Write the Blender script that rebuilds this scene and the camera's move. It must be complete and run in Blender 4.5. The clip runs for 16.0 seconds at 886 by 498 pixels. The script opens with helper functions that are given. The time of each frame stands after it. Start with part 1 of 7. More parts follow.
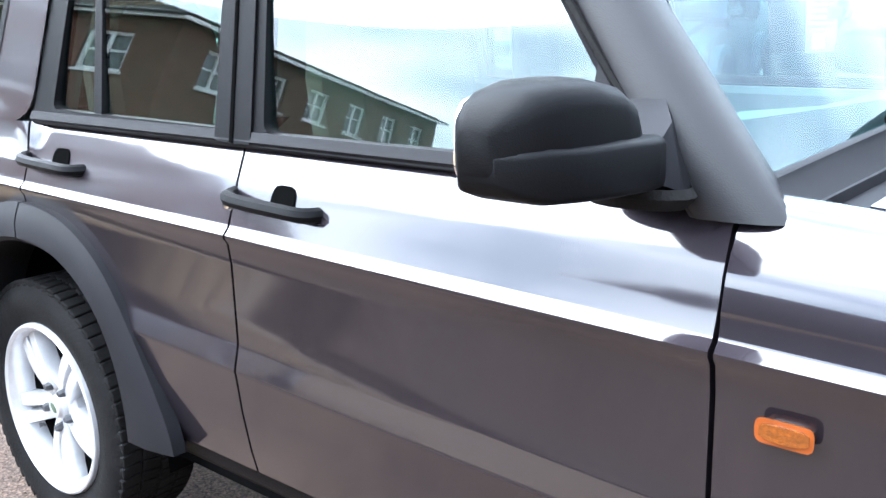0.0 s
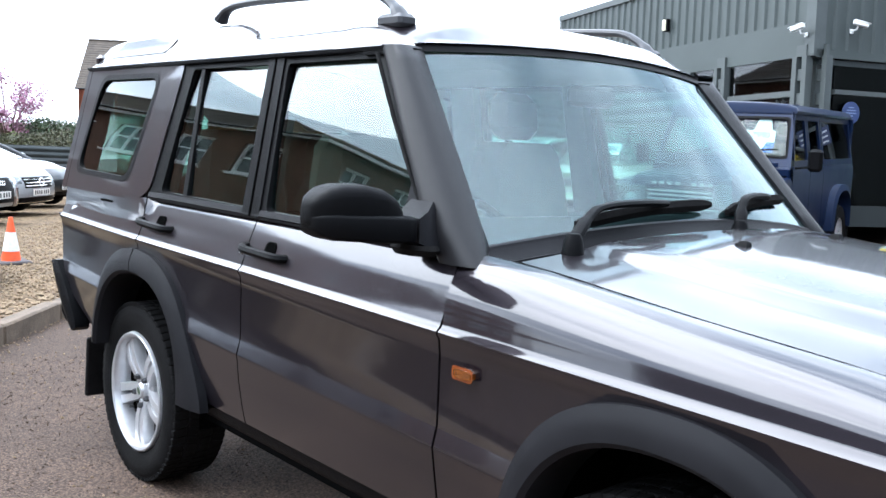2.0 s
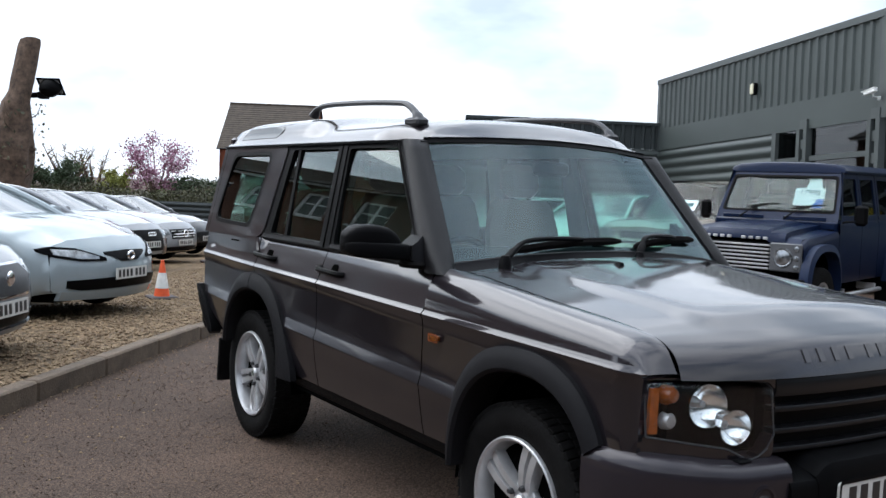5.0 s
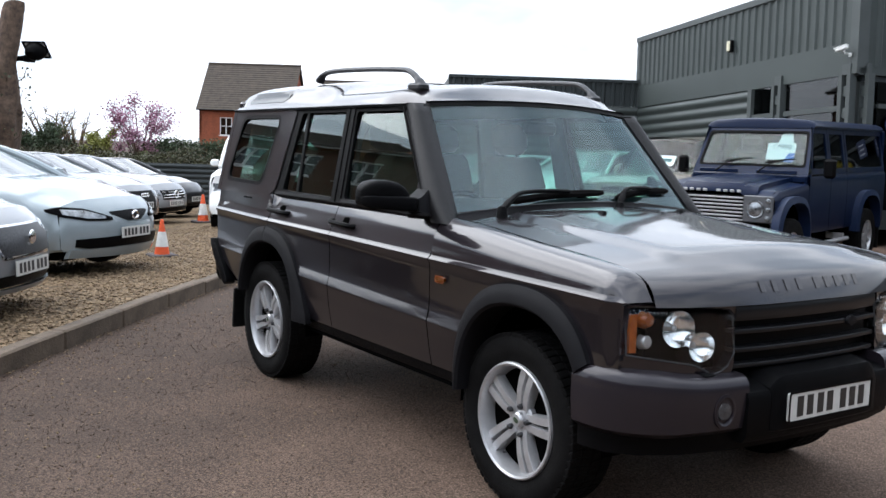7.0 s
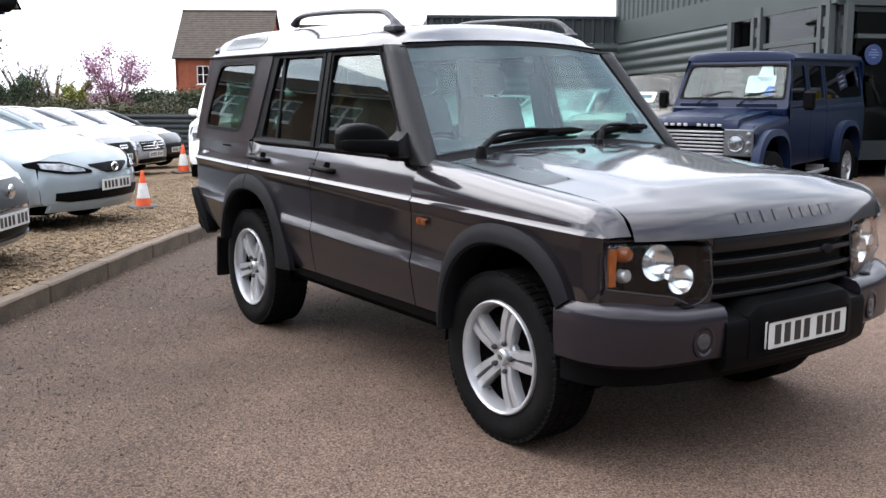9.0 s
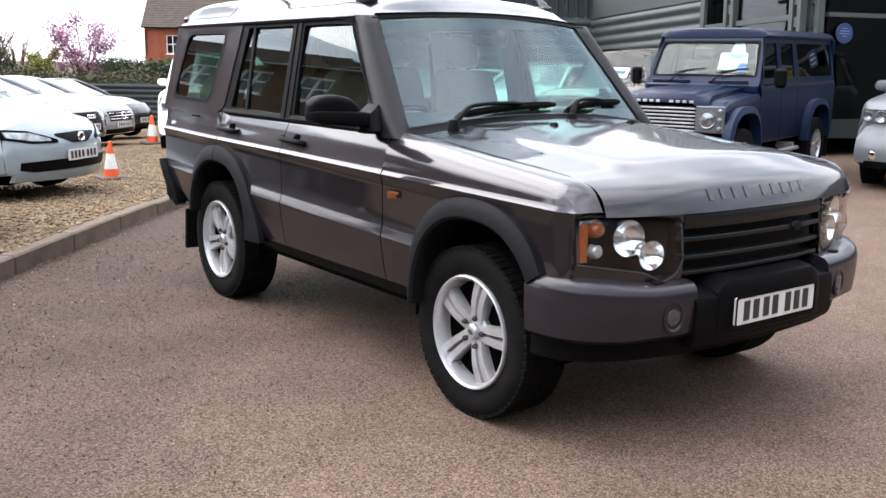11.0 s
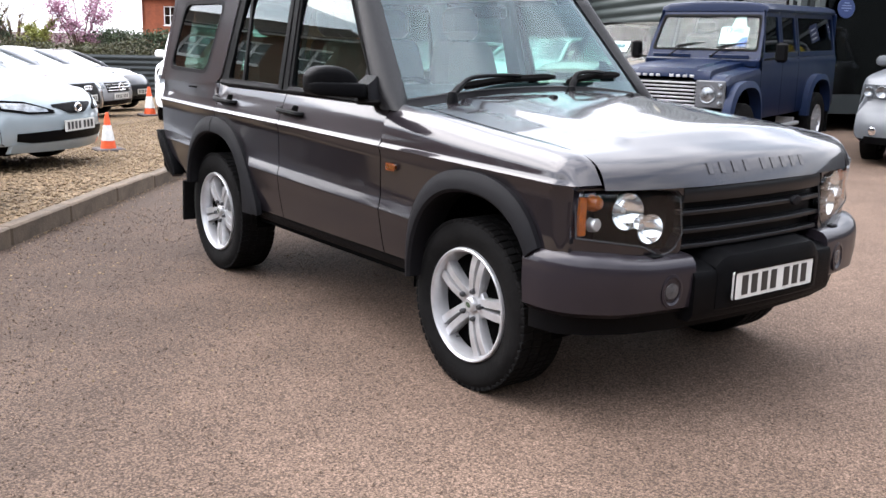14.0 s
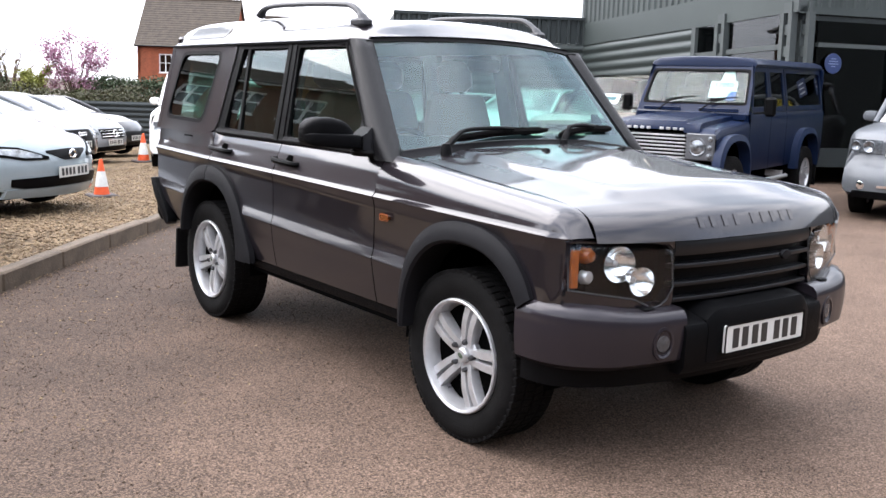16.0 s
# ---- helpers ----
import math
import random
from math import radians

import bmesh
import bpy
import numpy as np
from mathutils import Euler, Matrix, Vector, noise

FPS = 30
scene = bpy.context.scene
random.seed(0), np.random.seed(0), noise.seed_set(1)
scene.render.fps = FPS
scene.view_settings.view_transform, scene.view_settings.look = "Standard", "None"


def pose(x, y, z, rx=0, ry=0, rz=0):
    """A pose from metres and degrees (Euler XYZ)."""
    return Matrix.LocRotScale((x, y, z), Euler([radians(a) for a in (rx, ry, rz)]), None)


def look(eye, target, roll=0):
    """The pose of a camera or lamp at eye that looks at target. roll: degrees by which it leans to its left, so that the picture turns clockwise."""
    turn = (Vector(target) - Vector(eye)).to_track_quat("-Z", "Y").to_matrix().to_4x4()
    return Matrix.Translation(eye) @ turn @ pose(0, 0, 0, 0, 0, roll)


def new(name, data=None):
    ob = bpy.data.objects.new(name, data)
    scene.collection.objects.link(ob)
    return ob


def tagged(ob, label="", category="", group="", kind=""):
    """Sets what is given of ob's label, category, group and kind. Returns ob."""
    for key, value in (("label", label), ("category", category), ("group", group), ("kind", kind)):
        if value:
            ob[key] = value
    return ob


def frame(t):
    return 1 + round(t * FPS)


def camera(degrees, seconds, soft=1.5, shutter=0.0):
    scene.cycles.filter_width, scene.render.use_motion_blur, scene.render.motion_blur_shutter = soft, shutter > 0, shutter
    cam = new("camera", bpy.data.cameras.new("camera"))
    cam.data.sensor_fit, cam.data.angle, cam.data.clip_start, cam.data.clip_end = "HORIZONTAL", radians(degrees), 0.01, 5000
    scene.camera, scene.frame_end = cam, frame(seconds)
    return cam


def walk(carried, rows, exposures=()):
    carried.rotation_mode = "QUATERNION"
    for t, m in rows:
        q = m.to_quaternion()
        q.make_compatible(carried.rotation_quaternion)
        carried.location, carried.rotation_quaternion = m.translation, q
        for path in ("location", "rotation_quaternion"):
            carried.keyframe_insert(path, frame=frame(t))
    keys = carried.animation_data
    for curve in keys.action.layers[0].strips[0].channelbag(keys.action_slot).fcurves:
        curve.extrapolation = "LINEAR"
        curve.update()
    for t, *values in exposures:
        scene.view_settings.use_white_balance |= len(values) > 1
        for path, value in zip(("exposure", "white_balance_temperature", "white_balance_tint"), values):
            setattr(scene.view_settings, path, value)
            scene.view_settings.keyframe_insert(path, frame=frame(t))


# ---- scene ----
cam = camera(50.1, 16.0)
PATH = [
    (0, (1.15, -2.011, 1.402), (-0.12, -0.545, 0.917), -1.4),
    (0.5, (1.428, -2.092, 1.424), (0.121, -0.646, 0.977), 0.2),
    (1, (1.735, -2.306, 1.433), (0.488, -0.793, 1.039), 1.4),
    (1.5, (1.983, -2.356, 1.451), (0.614, -0.934, 1.128), 1.4),
    (2, (2.389, -2.41, 1.443), (0.881, -1.117, 1.212), 2.5),
    (2.5, (2.663, -2.615, 1.471), (1.102, -1.377, 1.296), 2.5),
    (3, (2.946, -2.741, 1.493), (1.322, -1.579, 1.381), 2.1),
    (3.5, (3.226, -2.726, 1.482), (1.555, -1.632, 1.379), 1.9),
    (6, (4.164, -3.172, 1.479), (2.496, -2.079, 1.332), 2.6),
    (6.5, (4.227, -3.262, 1.485), (2.571, -2.154, 1.307), 2.2),
    (7, (4.268, -3.297, 1.476), (2.621, -2.182, 1.266), 1.8),
    (7.5, (4.275, -3.292, 1.471), (2.632, -2.176, 1.231), 1.2),
    (8, (4.266, -3.279, 1.465), (2.629, -2.162, 1.194), 0.7),
    (8.5, (4.269, -3.279, 1.466), (2.642, -2.155, 1.166), 0.3),
    (9, (4.297, -3.299, 1.469), (2.683, -2.165, 1.142), 0.2),
    (11.5, (4.276, -3.28, 1.463), (2.712, -2.096, 1.077), 1.2),
    (12, (4.277, -3.286, 1.462), (2.714, -2.101, 1.068), 1.4),
    (12.5, (4.267, -3.272, 1.46), (2.704, -2.092, 1.056), 1.2),
    (13, (4.275, -3.28, 1.456), (2.713, -2.101, 1.044), 1.2),
    (13.5, (4.272, -3.276, 1.454), (2.71, -2.1, 1.033), 1.1),
    (14, (4.27, -3.275, 1.455), (2.71, -2.1, 1.022), 1.3),
    (14.5, (4.261, -3.272, 1.455), (2.705, -2.095, 1.013), 1.6),
    (15, (4.266, -3.277, 1.465), (2.708, -2.094, 1.047), 1.8),
    (15.5, (4.271, -3.279, 1.466), (2.707, -2.09, 1.095), 1.9),
    (16, (4.28, -3.293, 1.47), (2.715, -2.094, 1.137), 1.9),
]
walk(cam, [(t, look(eye, target, roll)) for t, eye, target, roll in PATH], exposures=[(0, 3.7, 5750, 7), (1.0, 3.27, 5750, 7), (2.0, 2.37, 5850, 8), (2.5, 1.94, 5900, 8), (3.0, 1.52, 6000, 8), (3.5, 1.15, 6100, 9), (6.0, 1.08, 6200, 9), (7.0, 1.25, 6250, 10), (8.0, 1.43, 6350, 12), (9.0, 1.7, 6400, 13), (11.5, 1.98, 6550, 14), (12.5, 2.08, 6550, 14), (14.5, 2.15, 6550, 14), (16.0, 2.05, 6500, 14)])

# ---- light: bright broken cloud, weak wide sun ----
SUN_EL, SUN_AZ = 48.0, 215.0   # degrees; azimuth counted from +x towards +y, direction the sun stands in
world = bpy.data.worlds.new("sky")
scene.world = world
world.use_nodes = True
wn, wl = world.node_tree.nodes, world.node_tree.links
wn.clear()
w_out = wn.new("ShaderNodeOutputWorld")
w_bg = wn.new("ShaderNodeBackground")
w_sky = wn.new("ShaderNodeTexSky")
w_sky.sky_type, w_sky.sun_disc = "NISHITA", False
w_sky.sun_elevation, w_sky.sun_rotation = radians(SUN_EL), radians(90 - SUN_AZ)
w_sky.air_density, w_sky.dust_density = 1.0, 1.5
w_scale = wn.new("ShaderNodeVectorMath")
w_scale.operation, w_scale.inputs["Scale"].default_value = "SCALE", 0.10
w_co = wn.new("ShaderNodeTexCoord")
w_map = wn.new("ShaderNodeMapping")
w_map.inputs["Scale"].default_value = (1.0, 1.0, 2.6)
w_noise = wn.new("ShaderNodeTexNoise")
w_noise.inputs["Scale"].default_value, w_noise.inputs["Detail"].default_value, w_noise.inputs["Roughness"].default_value = 2.1, 7.0, 0.58
w_ramp = wn.new("ShaderNodeValToRGB")
w_ramp.color_ramp.elements[0].position, w_ramp.color_ramp.elements[0].color = 0.30, (0.50, 0.50, 0.50, 1)
w_ramp.color_ramp.elements[1].position, w_ramp.color_ramp.elements[1].color = 0.52, (1, 1, 1, 1)
w_noise2 = wn.new("ShaderNodeTexNoise")
w_noise2.inputs["Scale"].default_value, w_noise2.inputs["Detail"].default_value = 3.3, 5.0
w_cloud = wn.new("ShaderNodeValToRGB")
w_cloud.color_ramp.elements[0].position, w_cloud.color_ramp.elements[0].color = 0.32, (0.56, 0.65, 0.76, 1)
w_cloud.color_ramp.elements[1].position, w_cloud.color_ramp.elements[1].color = 0.58, (1.20, 1.25, 1.33, 1)
w_mix = wn.new("ShaderNodeMix")
w_mix.data_type = "RGBA"
wl.new(w_co.outputs["Generated"], w_map.inputs["Vector"])
wl.new(w_map.outputs["Vector"], w_noise.inputs["Vector"])
wl.new(w_map.outputs["Vector"], w_noise2.inputs["Vector"])
wl.new(w_noise.outputs["Fac"], w_ramp.inputs["Fac"])
wl.new(w_noise2.outputs["Fac"], w_cloud.inputs["Fac"])
wl.new(w_sky.outputs["Color"], w_scale.inputs[0])
wl.new(w_ramp.outputs["Color"], w_mix.inputs["Factor"])
wl.new(w_scale.outputs["Vector"], w_mix.inputs["A"])
# clouds are brightest on the sun's side
w_dot = wn.new("ShaderNodeVectorMath")
w_dot.operation = "DOT_PRODUCT"
w_dot.inputs[1].default_value = (math.cos(radians(SUN_AZ)) * 0.85, math.sin(radians(SUN_AZ)) * 0.85, 0.5)
w_side = wn.new("ShaderNodeMapRange")
w_side.inputs["From Min"].default_value, w_side.inputs["From Max"].default_value = -0.7, 0.9
w_side.inputs["To Min"].default_value, w_side.inputs["To Max"].default_value = 0.45, 1.22
w_lit = wn.new("ShaderNodeVectorMath")
w_lit.operation = "SCALE"
wl.new(w_co.outputs["Generated"], w_dot.inputs[0])
w_sep = wn.new("ShaderNodeSeparateXYZ")
w_high = wn.new("ShaderNodeMapRange")   # an overcast sky grows brighter towards the zenith
w_high.inputs["To Min"].default_value, w_high.inputs["To Max"].default_value = 0.54, 1.20
w_both = wn.new("ShaderNodeMath")
w_both.operation = "MULTIPLY"
wl.new(w_co.outputs["Generated"], w_sep.inputs["Vector"])
wl.new(w_sep.outputs["Z"], w_high.inputs["Value"])
wl.new(w_dot.outputs["Value"], w_side.inputs["Value"])
wl.new(w_side.outputs["Result"], w_both.inputs[0])
wl.new(w_high.outputs["Result"], w_both.inputs[1])
wl.new(w_cloud.outputs["Color"], w_lit.inputs[0])
wl.new(w_both.outputs["Value"], w_lit.inputs["Scale"])
wl.new(w_lit.outputs["Vector"], w_mix.inputs["B"])
wl.new(w_mix.outputs["Result"], w_bg.inputs["Color"])
wl.new(w_bg.outputs["Background"], w_out.inputs["Surface"])
w_bg.inputs["Strength"].default_value = 1.0
sun_data = bpy.data.lights.new("sun", "SUN")
sun_data.energy, sun_data.angle, sun_data.color = 0.9, radians(65), (1.0, 0.96, 0.90)
sun = new("sun", sun_data)
sa, se = radians(SUN_AZ), radians(SUN_EL)
sun.matrix_world = look((0, 0, 30), (-math.cos(sa) * math.cos(se), -math.sin(sa) * math.cos(se), 30 - math.sin(se)))

# ---- materials ----
def material(name, color, rough=0.5, metal=0.0, coat=0.0, vary=0.12, scale=6.0, bump=0.0, bump_scale=80.0, color2=None, per_object=0.0, spec=0.5, fine=0.0, fine_scale=200.0):
    m = bpy.data.materials.new(name)
    m.use_nodes = True
    n, l = m.node_tree.nodes, m.node_tree.links
    b = n["Principled BSDF"]
    b.inputs["Roughness"].default_value, b.inputs["Metallic"].default_value = rough, metal
    b.inputs["Coat Weight"].default_value, b.inputs["Coat Roughness"].default_value = coat, 0.03
    b.inputs["Specular IOR Level"].default_value = spec
    co = n.new("ShaderNodeTexCoord")
    tex = n.new("ShaderNodeTexNoise")
    tex.inputs["Scale"].default_value, tex.inputs["Detail"].default_value, tex.inputs["Roughness"].default_value = scale, 6, 0.62
    l.new(co.outputs["Object"], tex.inputs["Vector"])
    ramp = n.new("ShaderNodeValToRGB")
    c2 = color2 or tuple(c * (1 - vary) for c in color)
    c1 = color if color2 else tuple(min(1, c * (1 + vary)) for c in color)
    ramp.color_ramp.elements[0].position, ramp.color_ramp.elements[0].color = 0.34, (*c2, 1)
    ramp.color_ramp.elements[1].position, ramp.color_ramp.elements[1].color = 0.66, (*c1, 1)
    l.new(tex.outputs["Fac"], ramp.inputs["Fac"])
    last = ramp.outputs["Color"]
    if fine:
        t2 = n.new("ShaderNodeTexNoise")
        t2.inputs["Scale"].default_value, t2.inputs["Detail"].default_value = fine_scale, 3
        l.new(co.outputs["Object"], t2.inputs["Vector"])
        mr = n.new("ShaderNodeMapRange")
        mr.inputs["From Min"].default_value, mr.inputs["From Max"].default_value = 0.3, 0.7
        mr.inputs["To Min"].default_value, mr.inputs["To Max"].default_value = 1 - fine, 1 + fine
        l.new(t2.outputs["Fac"], mr.inputs["Value"])
        vm = n.new("ShaderNodeVectorMath")
        vm.operation = "SCALE"
        l.new(last, vm.inputs[0])
        l.new(mr.outputs["Result"], vm.inputs["Scale"])
        last = vm.outputs["Vector"]
    if per_object:
        oi = n.new("ShaderNodeObjectInfo")
        mr = n.new("ShaderNodeMapRange")
        mr.inputs["To Min"].default_value, mr.inputs["To Max"].default_value = 1 - per_object, 1 + per_object
        l.new(oi.outputs["Random"], mr.inputs["Value"])
        vm = n.new("ShaderNodeVectorMath")
        vm.operation = "SCALE"
        l.new(last, vm.inputs[0])
        l.new(mr.outputs["Result"], vm.inputs["Scale"])
        last = vm.outputs["Vector"]
    l.new(last, b.inputs["Base Color"])
    rr = n.new("ShaderNodeMapRange")
    rr.inputs["To Min"].default_value, rr.inputs["To Max"].default_value = max(0.0, rough - 0.06), min(1, rough + 0.06)
    l.new(tex.outputs["Fac"], rr.inputs["Value"])
    l.new(rr.outputs["Result"], b.inputs["Roughness"])
    if bump:
        t3 = n.new("ShaderNodeTexNoise")
        t3.inputs["Scale"].default_value, t3.inputs["Detail"].default_value = bump_scale, 5
        l.new(co.outputs["Object"], t3.inputs["Vector"])
        bp = n.new("ShaderNodeBump")
        bp.inputs["Strength"].default_value, bp.inputs["Distance"].default_value = bump, 0.02
        l.new(t3.outputs["Fac"], bp.inputs["Height"])
        l.new(bp.outputs["Normal"], b.inputs["Normal"])
    return m


def car_paint(name, color, metal=0.55, rough=0.32, coat=1.0):
    """Metallic flake paint under clear lacquer, with a faint film of dust."""
    m = material(name, color, rough, metal, coat, 0.05, 3.0, fine=0.10, fine_scale=900.0, spec=0.12)
    n, l = m.node_tree.nodes, m.node_tree.links
    b = n["Principled BSDF"]
    b.inputs["Coat Roughness"].default_value = 0.065
    # pressed panels are never quite flat: slow waves and a little orange peel in the lacquer
    co, wave, bp = n.new("ShaderNodeTexCoord"), n.new("ShaderNodeTexNoise"), n.new("ShaderNodeBump")
    wave.inputs["Scale"].default_value, wave.inputs["Detail"].default_value = 4.5, 2.0
    bp.inputs["Strength"].default_value, bp.inputs["Distance"].default_value = 0.05, 0.02
    l.new(co.outputs["Object"], wave.inputs["Vector"])
    l.new(wave.outputs["Fac"], bp.inputs["Height"])
    l.new(bp.outputs["Normal"], b.inputs["Coat Normal"])
    return m


def glass(name, tint=(0.8, 0.9, 0.87), f0=0.07, sheen=(1, 1, 1)):
    """Clear pane: straight through, with a gloss that grows towards grazing."""
    m = bpy.data.materials.new(name)
    m.use_nodes = True
    n, l = m.node_tree.nodes, m.node_tree.links
    n.remove(n["Principled BSDF"])
    tr, gl, mx, lw = n.new("ShaderNodeBsdfTransparent"), n.new("ShaderNodeBsdfGlossy"), n.new("ShaderNodeMixShader"), n.new("ShaderNodeLayerWeight")
    pw, mr = n.new("ShaderNodeMath"), n.new("ShaderNodeMapRange")
    tr.inputs["Color"].default_value = (*tint, 1)
    gl.inputs["Roughness"].default_value, gl.inputs["Color"].default_value = 0.012, (*sheen, 1)
    lw.inputs["Blend"].default_value = 0.5
    pw.operation = "POWER"
    pw.inputs[1].default_value = 5.0
    mr.inputs["To Min"].default_value = f0
    l.new(lw.outputs["Facing"], pw.inputs[0])
    l.new(pw.outputs["Value"], mr.inputs["Value"])
    l.new(mr.outputs["Result"], mx.inputs["Fac"])
    l.new(tr.outputs["BSDF"], mx.inputs[1])
    l.new(gl.outputs["BSDF"], mx.inputs[2])
    l.new(mx.outputs["Shader"], n["Material Output"].inputs["Surface"])
    return m


GREY_PAINT = car_paint("grey_paint", (0.0148, 0.0118, 0.0152), 0.6, 0.38, 1.0)
GREY_PAINT.node_tree.nodes["Principled BSDF"].inputs["Coat IOR"].default_value = 1.62
BUMPER_PAINT = car_paint("satin_grey_paint", (0.0200, 0.0164, 0.0206), 0.3, 0.36, 0.55)
SILVER_PAINT = car_paint("silver_paint", (0.215, 0.224, 0.238), 0.2, 0.35)
PALE_PAINT = car_paint("pale_silver_blue_paint", (0.262, 0.305, 0.325), 0.15, 0.35)
WHITE_PAINT = car_paint("white_paint", (0.78, 0.78, 0.77), 0.0, 0.35)
BLUE_PAINT = car_paint("dark_blue_paint", (0.0020, 0.0075, 0.0285), 0.1, 0.36, 0.16)
BLACK_PAINT = car_paint("black_paint", (0.02, 0.02, 0.022), 0.2, 0.3)
BEIGE_PAINT = car_paint("beige_paint", (0.34, 0.30, 0.245), 0.2, 0.35)
MINT_PAINT = car_paint("pale_green_paint", (0.50, 0.60, 0.55), 0.3, 0.35)
TRIM = material("grey_plastic", (0.0072, 0.0070, 0.0082), 0.5, vary=0.15, scale=9, bump=0.12, bump_scale=500, spec=0.10)
BLACK = material("black_plastic", (0.0027, 0.0027, 0.0031), 0.42, vary=0.15, bump=0.1, bump_scale=500, spec=0.055)
RUBBER = material("tyre_rubber", (0.0065, 0.0062, 0.0062), 0.75, vary=0.3, scale=14, bump=0.2, bump_scale=120, spec=0.05)
ALLOY = material("silver_alloy", (0.47, 0.47, 0.48), 0.30, 0.6, vary=0.10, scale=12)
CHROME = material("chrome", (0.85, 0.85, 0.86), 0.08, 1.0, vary=0.02)
RAIL = material("satin_rail", (0.045, 0.045, 0.048), 0.38, 0.3, vary=0.1, scale=10, spec=0.3)
PILLAR = material("pillar_plastic", (0.0064, 0.0060, 0.0068), 0.42, vary=0.12, scale=9, bump=0.1, bump_scale=500, spec=0.2)
AMBER = material("amber_plastic", (0.23, 0.052, 0.005), 0.22, vary=0.25, scale=40, coat=0.4)
SLAT = material("satin_black_plastic", (0.0075, 0.0075, 0.0085), 0.32, vary=0.12, scale=12, spec=0.30)
# near-black without gloss: a colour for shade in gaps, hollows and undersides
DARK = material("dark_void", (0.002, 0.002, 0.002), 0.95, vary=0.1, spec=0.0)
LAMP_BLACK = material("lamp_black", (0.0014, 0.0014, 0.0018), 0.5, vary=0.1, spec=0.03)
CABIN = material("cabin_grey", (0.10, 0.105, 0.105), 0.8, vary=0.15, scale=5)
SEAT = material("seat_cloth", (0.14, 0.115, 0.105), 0.85, vary=0.15, scale=8, bump=0.1, bump_scale=300)
LINER = material("headlining", (0.55, 0.55, 0.53), 0.9, vary=0.06)
PLATE_W = material("plate_white", (0.56, 0.55, 0.52), 0.4, vary=0.06, scale=20)
PLATE_K = material("plate_black", (0.02, 0.02, 0.02), 0.4, vary=0.05)
CAR_GLASS = glass("car_glass", (0.52, 0.65, 0.61), 0.072)
QUARTER_GLASS = glass("rear_quarter_glass", (0.30, 0.39, 0.36), 0.075)
SCREEN_GLASS = glass("windscreen_glass", (0.64, 0.90, 0.88), 0.070, (0.80, 0.95, 1.0))
ROW_GLASS = glass("sky_lit_windscreen_glass", (0.55, 0.62, 0.62), 0.20)
FLAT_GLASS = glass("flat_glass", (0.70, 0.79, 0.78), 0.03)
REFLECT = material("lamp_reflector", (0.86, 0.87, 0.88), 0.16, 1.0, vary=0.03)
TINT_GLASS = glass("tinted_glass", (0.28, 0.33, 0.33), 0.08)
LAMP_GLASS = glass("lamp_glass", (0.97, 0.98, 0.98), 0.018)
SHOP_GLASS = glass("shop_glass", (0.30, 0.34, 0.35), 0.05)


# ---- mesh helpers ----
def mesh_ob(name, verts, faces, mat, parent=None, label="", smooth=35.0):
    me = bpy.data.meshes.new(name)
    bm = bmesh.new()
    vs = [bm.verts.new(v) for v in verts]
    for f in faces:
        u = []
        for i in f:
            if vs[i] not in u:
                u.append(vs[i])
        if len(u) > 2:
            try:
                bm.faces.new(u)
            except ValueError:
                pass
    bmesh.ops.remove_doubles(bm, verts=bm.verts, dist=2e-4)
    bmesh.ops.dissolve_degenerate(bm, dist=1e-4, edges=bm.edges)
    bmesh.ops.recalc_face_normals(bm, faces=bm.faces)
    bm.to_mesh(me)
    bm.free()
    me.materials.append(mat)
    if smooth:
        me.shade_smooth()
        me.set_sharp_from_angle(angle=radians(smooth))
    ob = new(name, me)
    if parent:
        ob.parent = parent
    if label:
        ob["label"] = label
    return ob


def part(name, geo, mat, parent, label="", smooth=35.0):
    return mesh_ob(name, geo[0], geo[1], mat, parent, label, smooth)


def join(*geos):
    v, f = [], []
    for gv, gf in geos:
        k = len(v)
        v += [tuple(p) for p in gv]
        f += [tuple(i + k for i in q) for q in gf]
    return v, f


def moved(geo, m):
    return [tuple(m @ Vector(p)) for p in geo[0]], geo[1]


def mirror_y(geo):
    return [(x, -y, z) for x, y, z in geo[0]], [tuple(reversed(q)) for q in geo[1]]


def shape(geo, fn):
    return [fn(*p) for p in geo[0]], geo[1]


def loft(rings, closed=False, caps=False):
    n = len(rings[0])
    v = [tuple(p) for r in rings for p in r]
    f = []
    for i in range(len(rings) - 1):
        for j in range(n if closed else n - 1):
            a, b = i * n + j, i * n + (j + 1) % n
            f.append((a, b, b + n, a + n))
    if caps:
        f.append(tuple(range(n)))
        f.append(tuple(range((len(rings) - 1) * n, len(rings) * n)))
    return v, f


def box(x0, x1, y0, y1, z0, z1, b=0.0):
    """A box with chamfered edges."""
    b = min(b, 0.45 * (x1 - x0), 0.45 * (y1 - y0), 0.45 * (z1 - z0))
    if b <= 0:
        v = [(x, y, z) for x in (x0, x1) for y in (y0, y1) for z in (z0, z1)]
        return v, [(0, 1, 3, 2), (4, 6, 7, 5), (0, 4, 5, 1), (2, 3, 7, 6), (0, 2, 6, 4), (1, 5, 7, 3)]

    def ring(z, d, e):
        return [(x0 + d + e, y0 + d, z), (x1 - d - e, y0 + d, z), (x1 - d, y0 + d + e, z), (x1 - d, y1 - d - e, z),
                (x1 - d - e, y1 - d, z), (x0 + d + e, y1 - d, z), (x0 + d, y1 - d - e, z), (x0 + d, y0 + d + e, z)]
    return loft([ring(z0, b, b * 0.4), ring(z0 + b, 0, b), ring(z1 - b, 0, b), ring(z1, b, b * 0.4)], True, True)


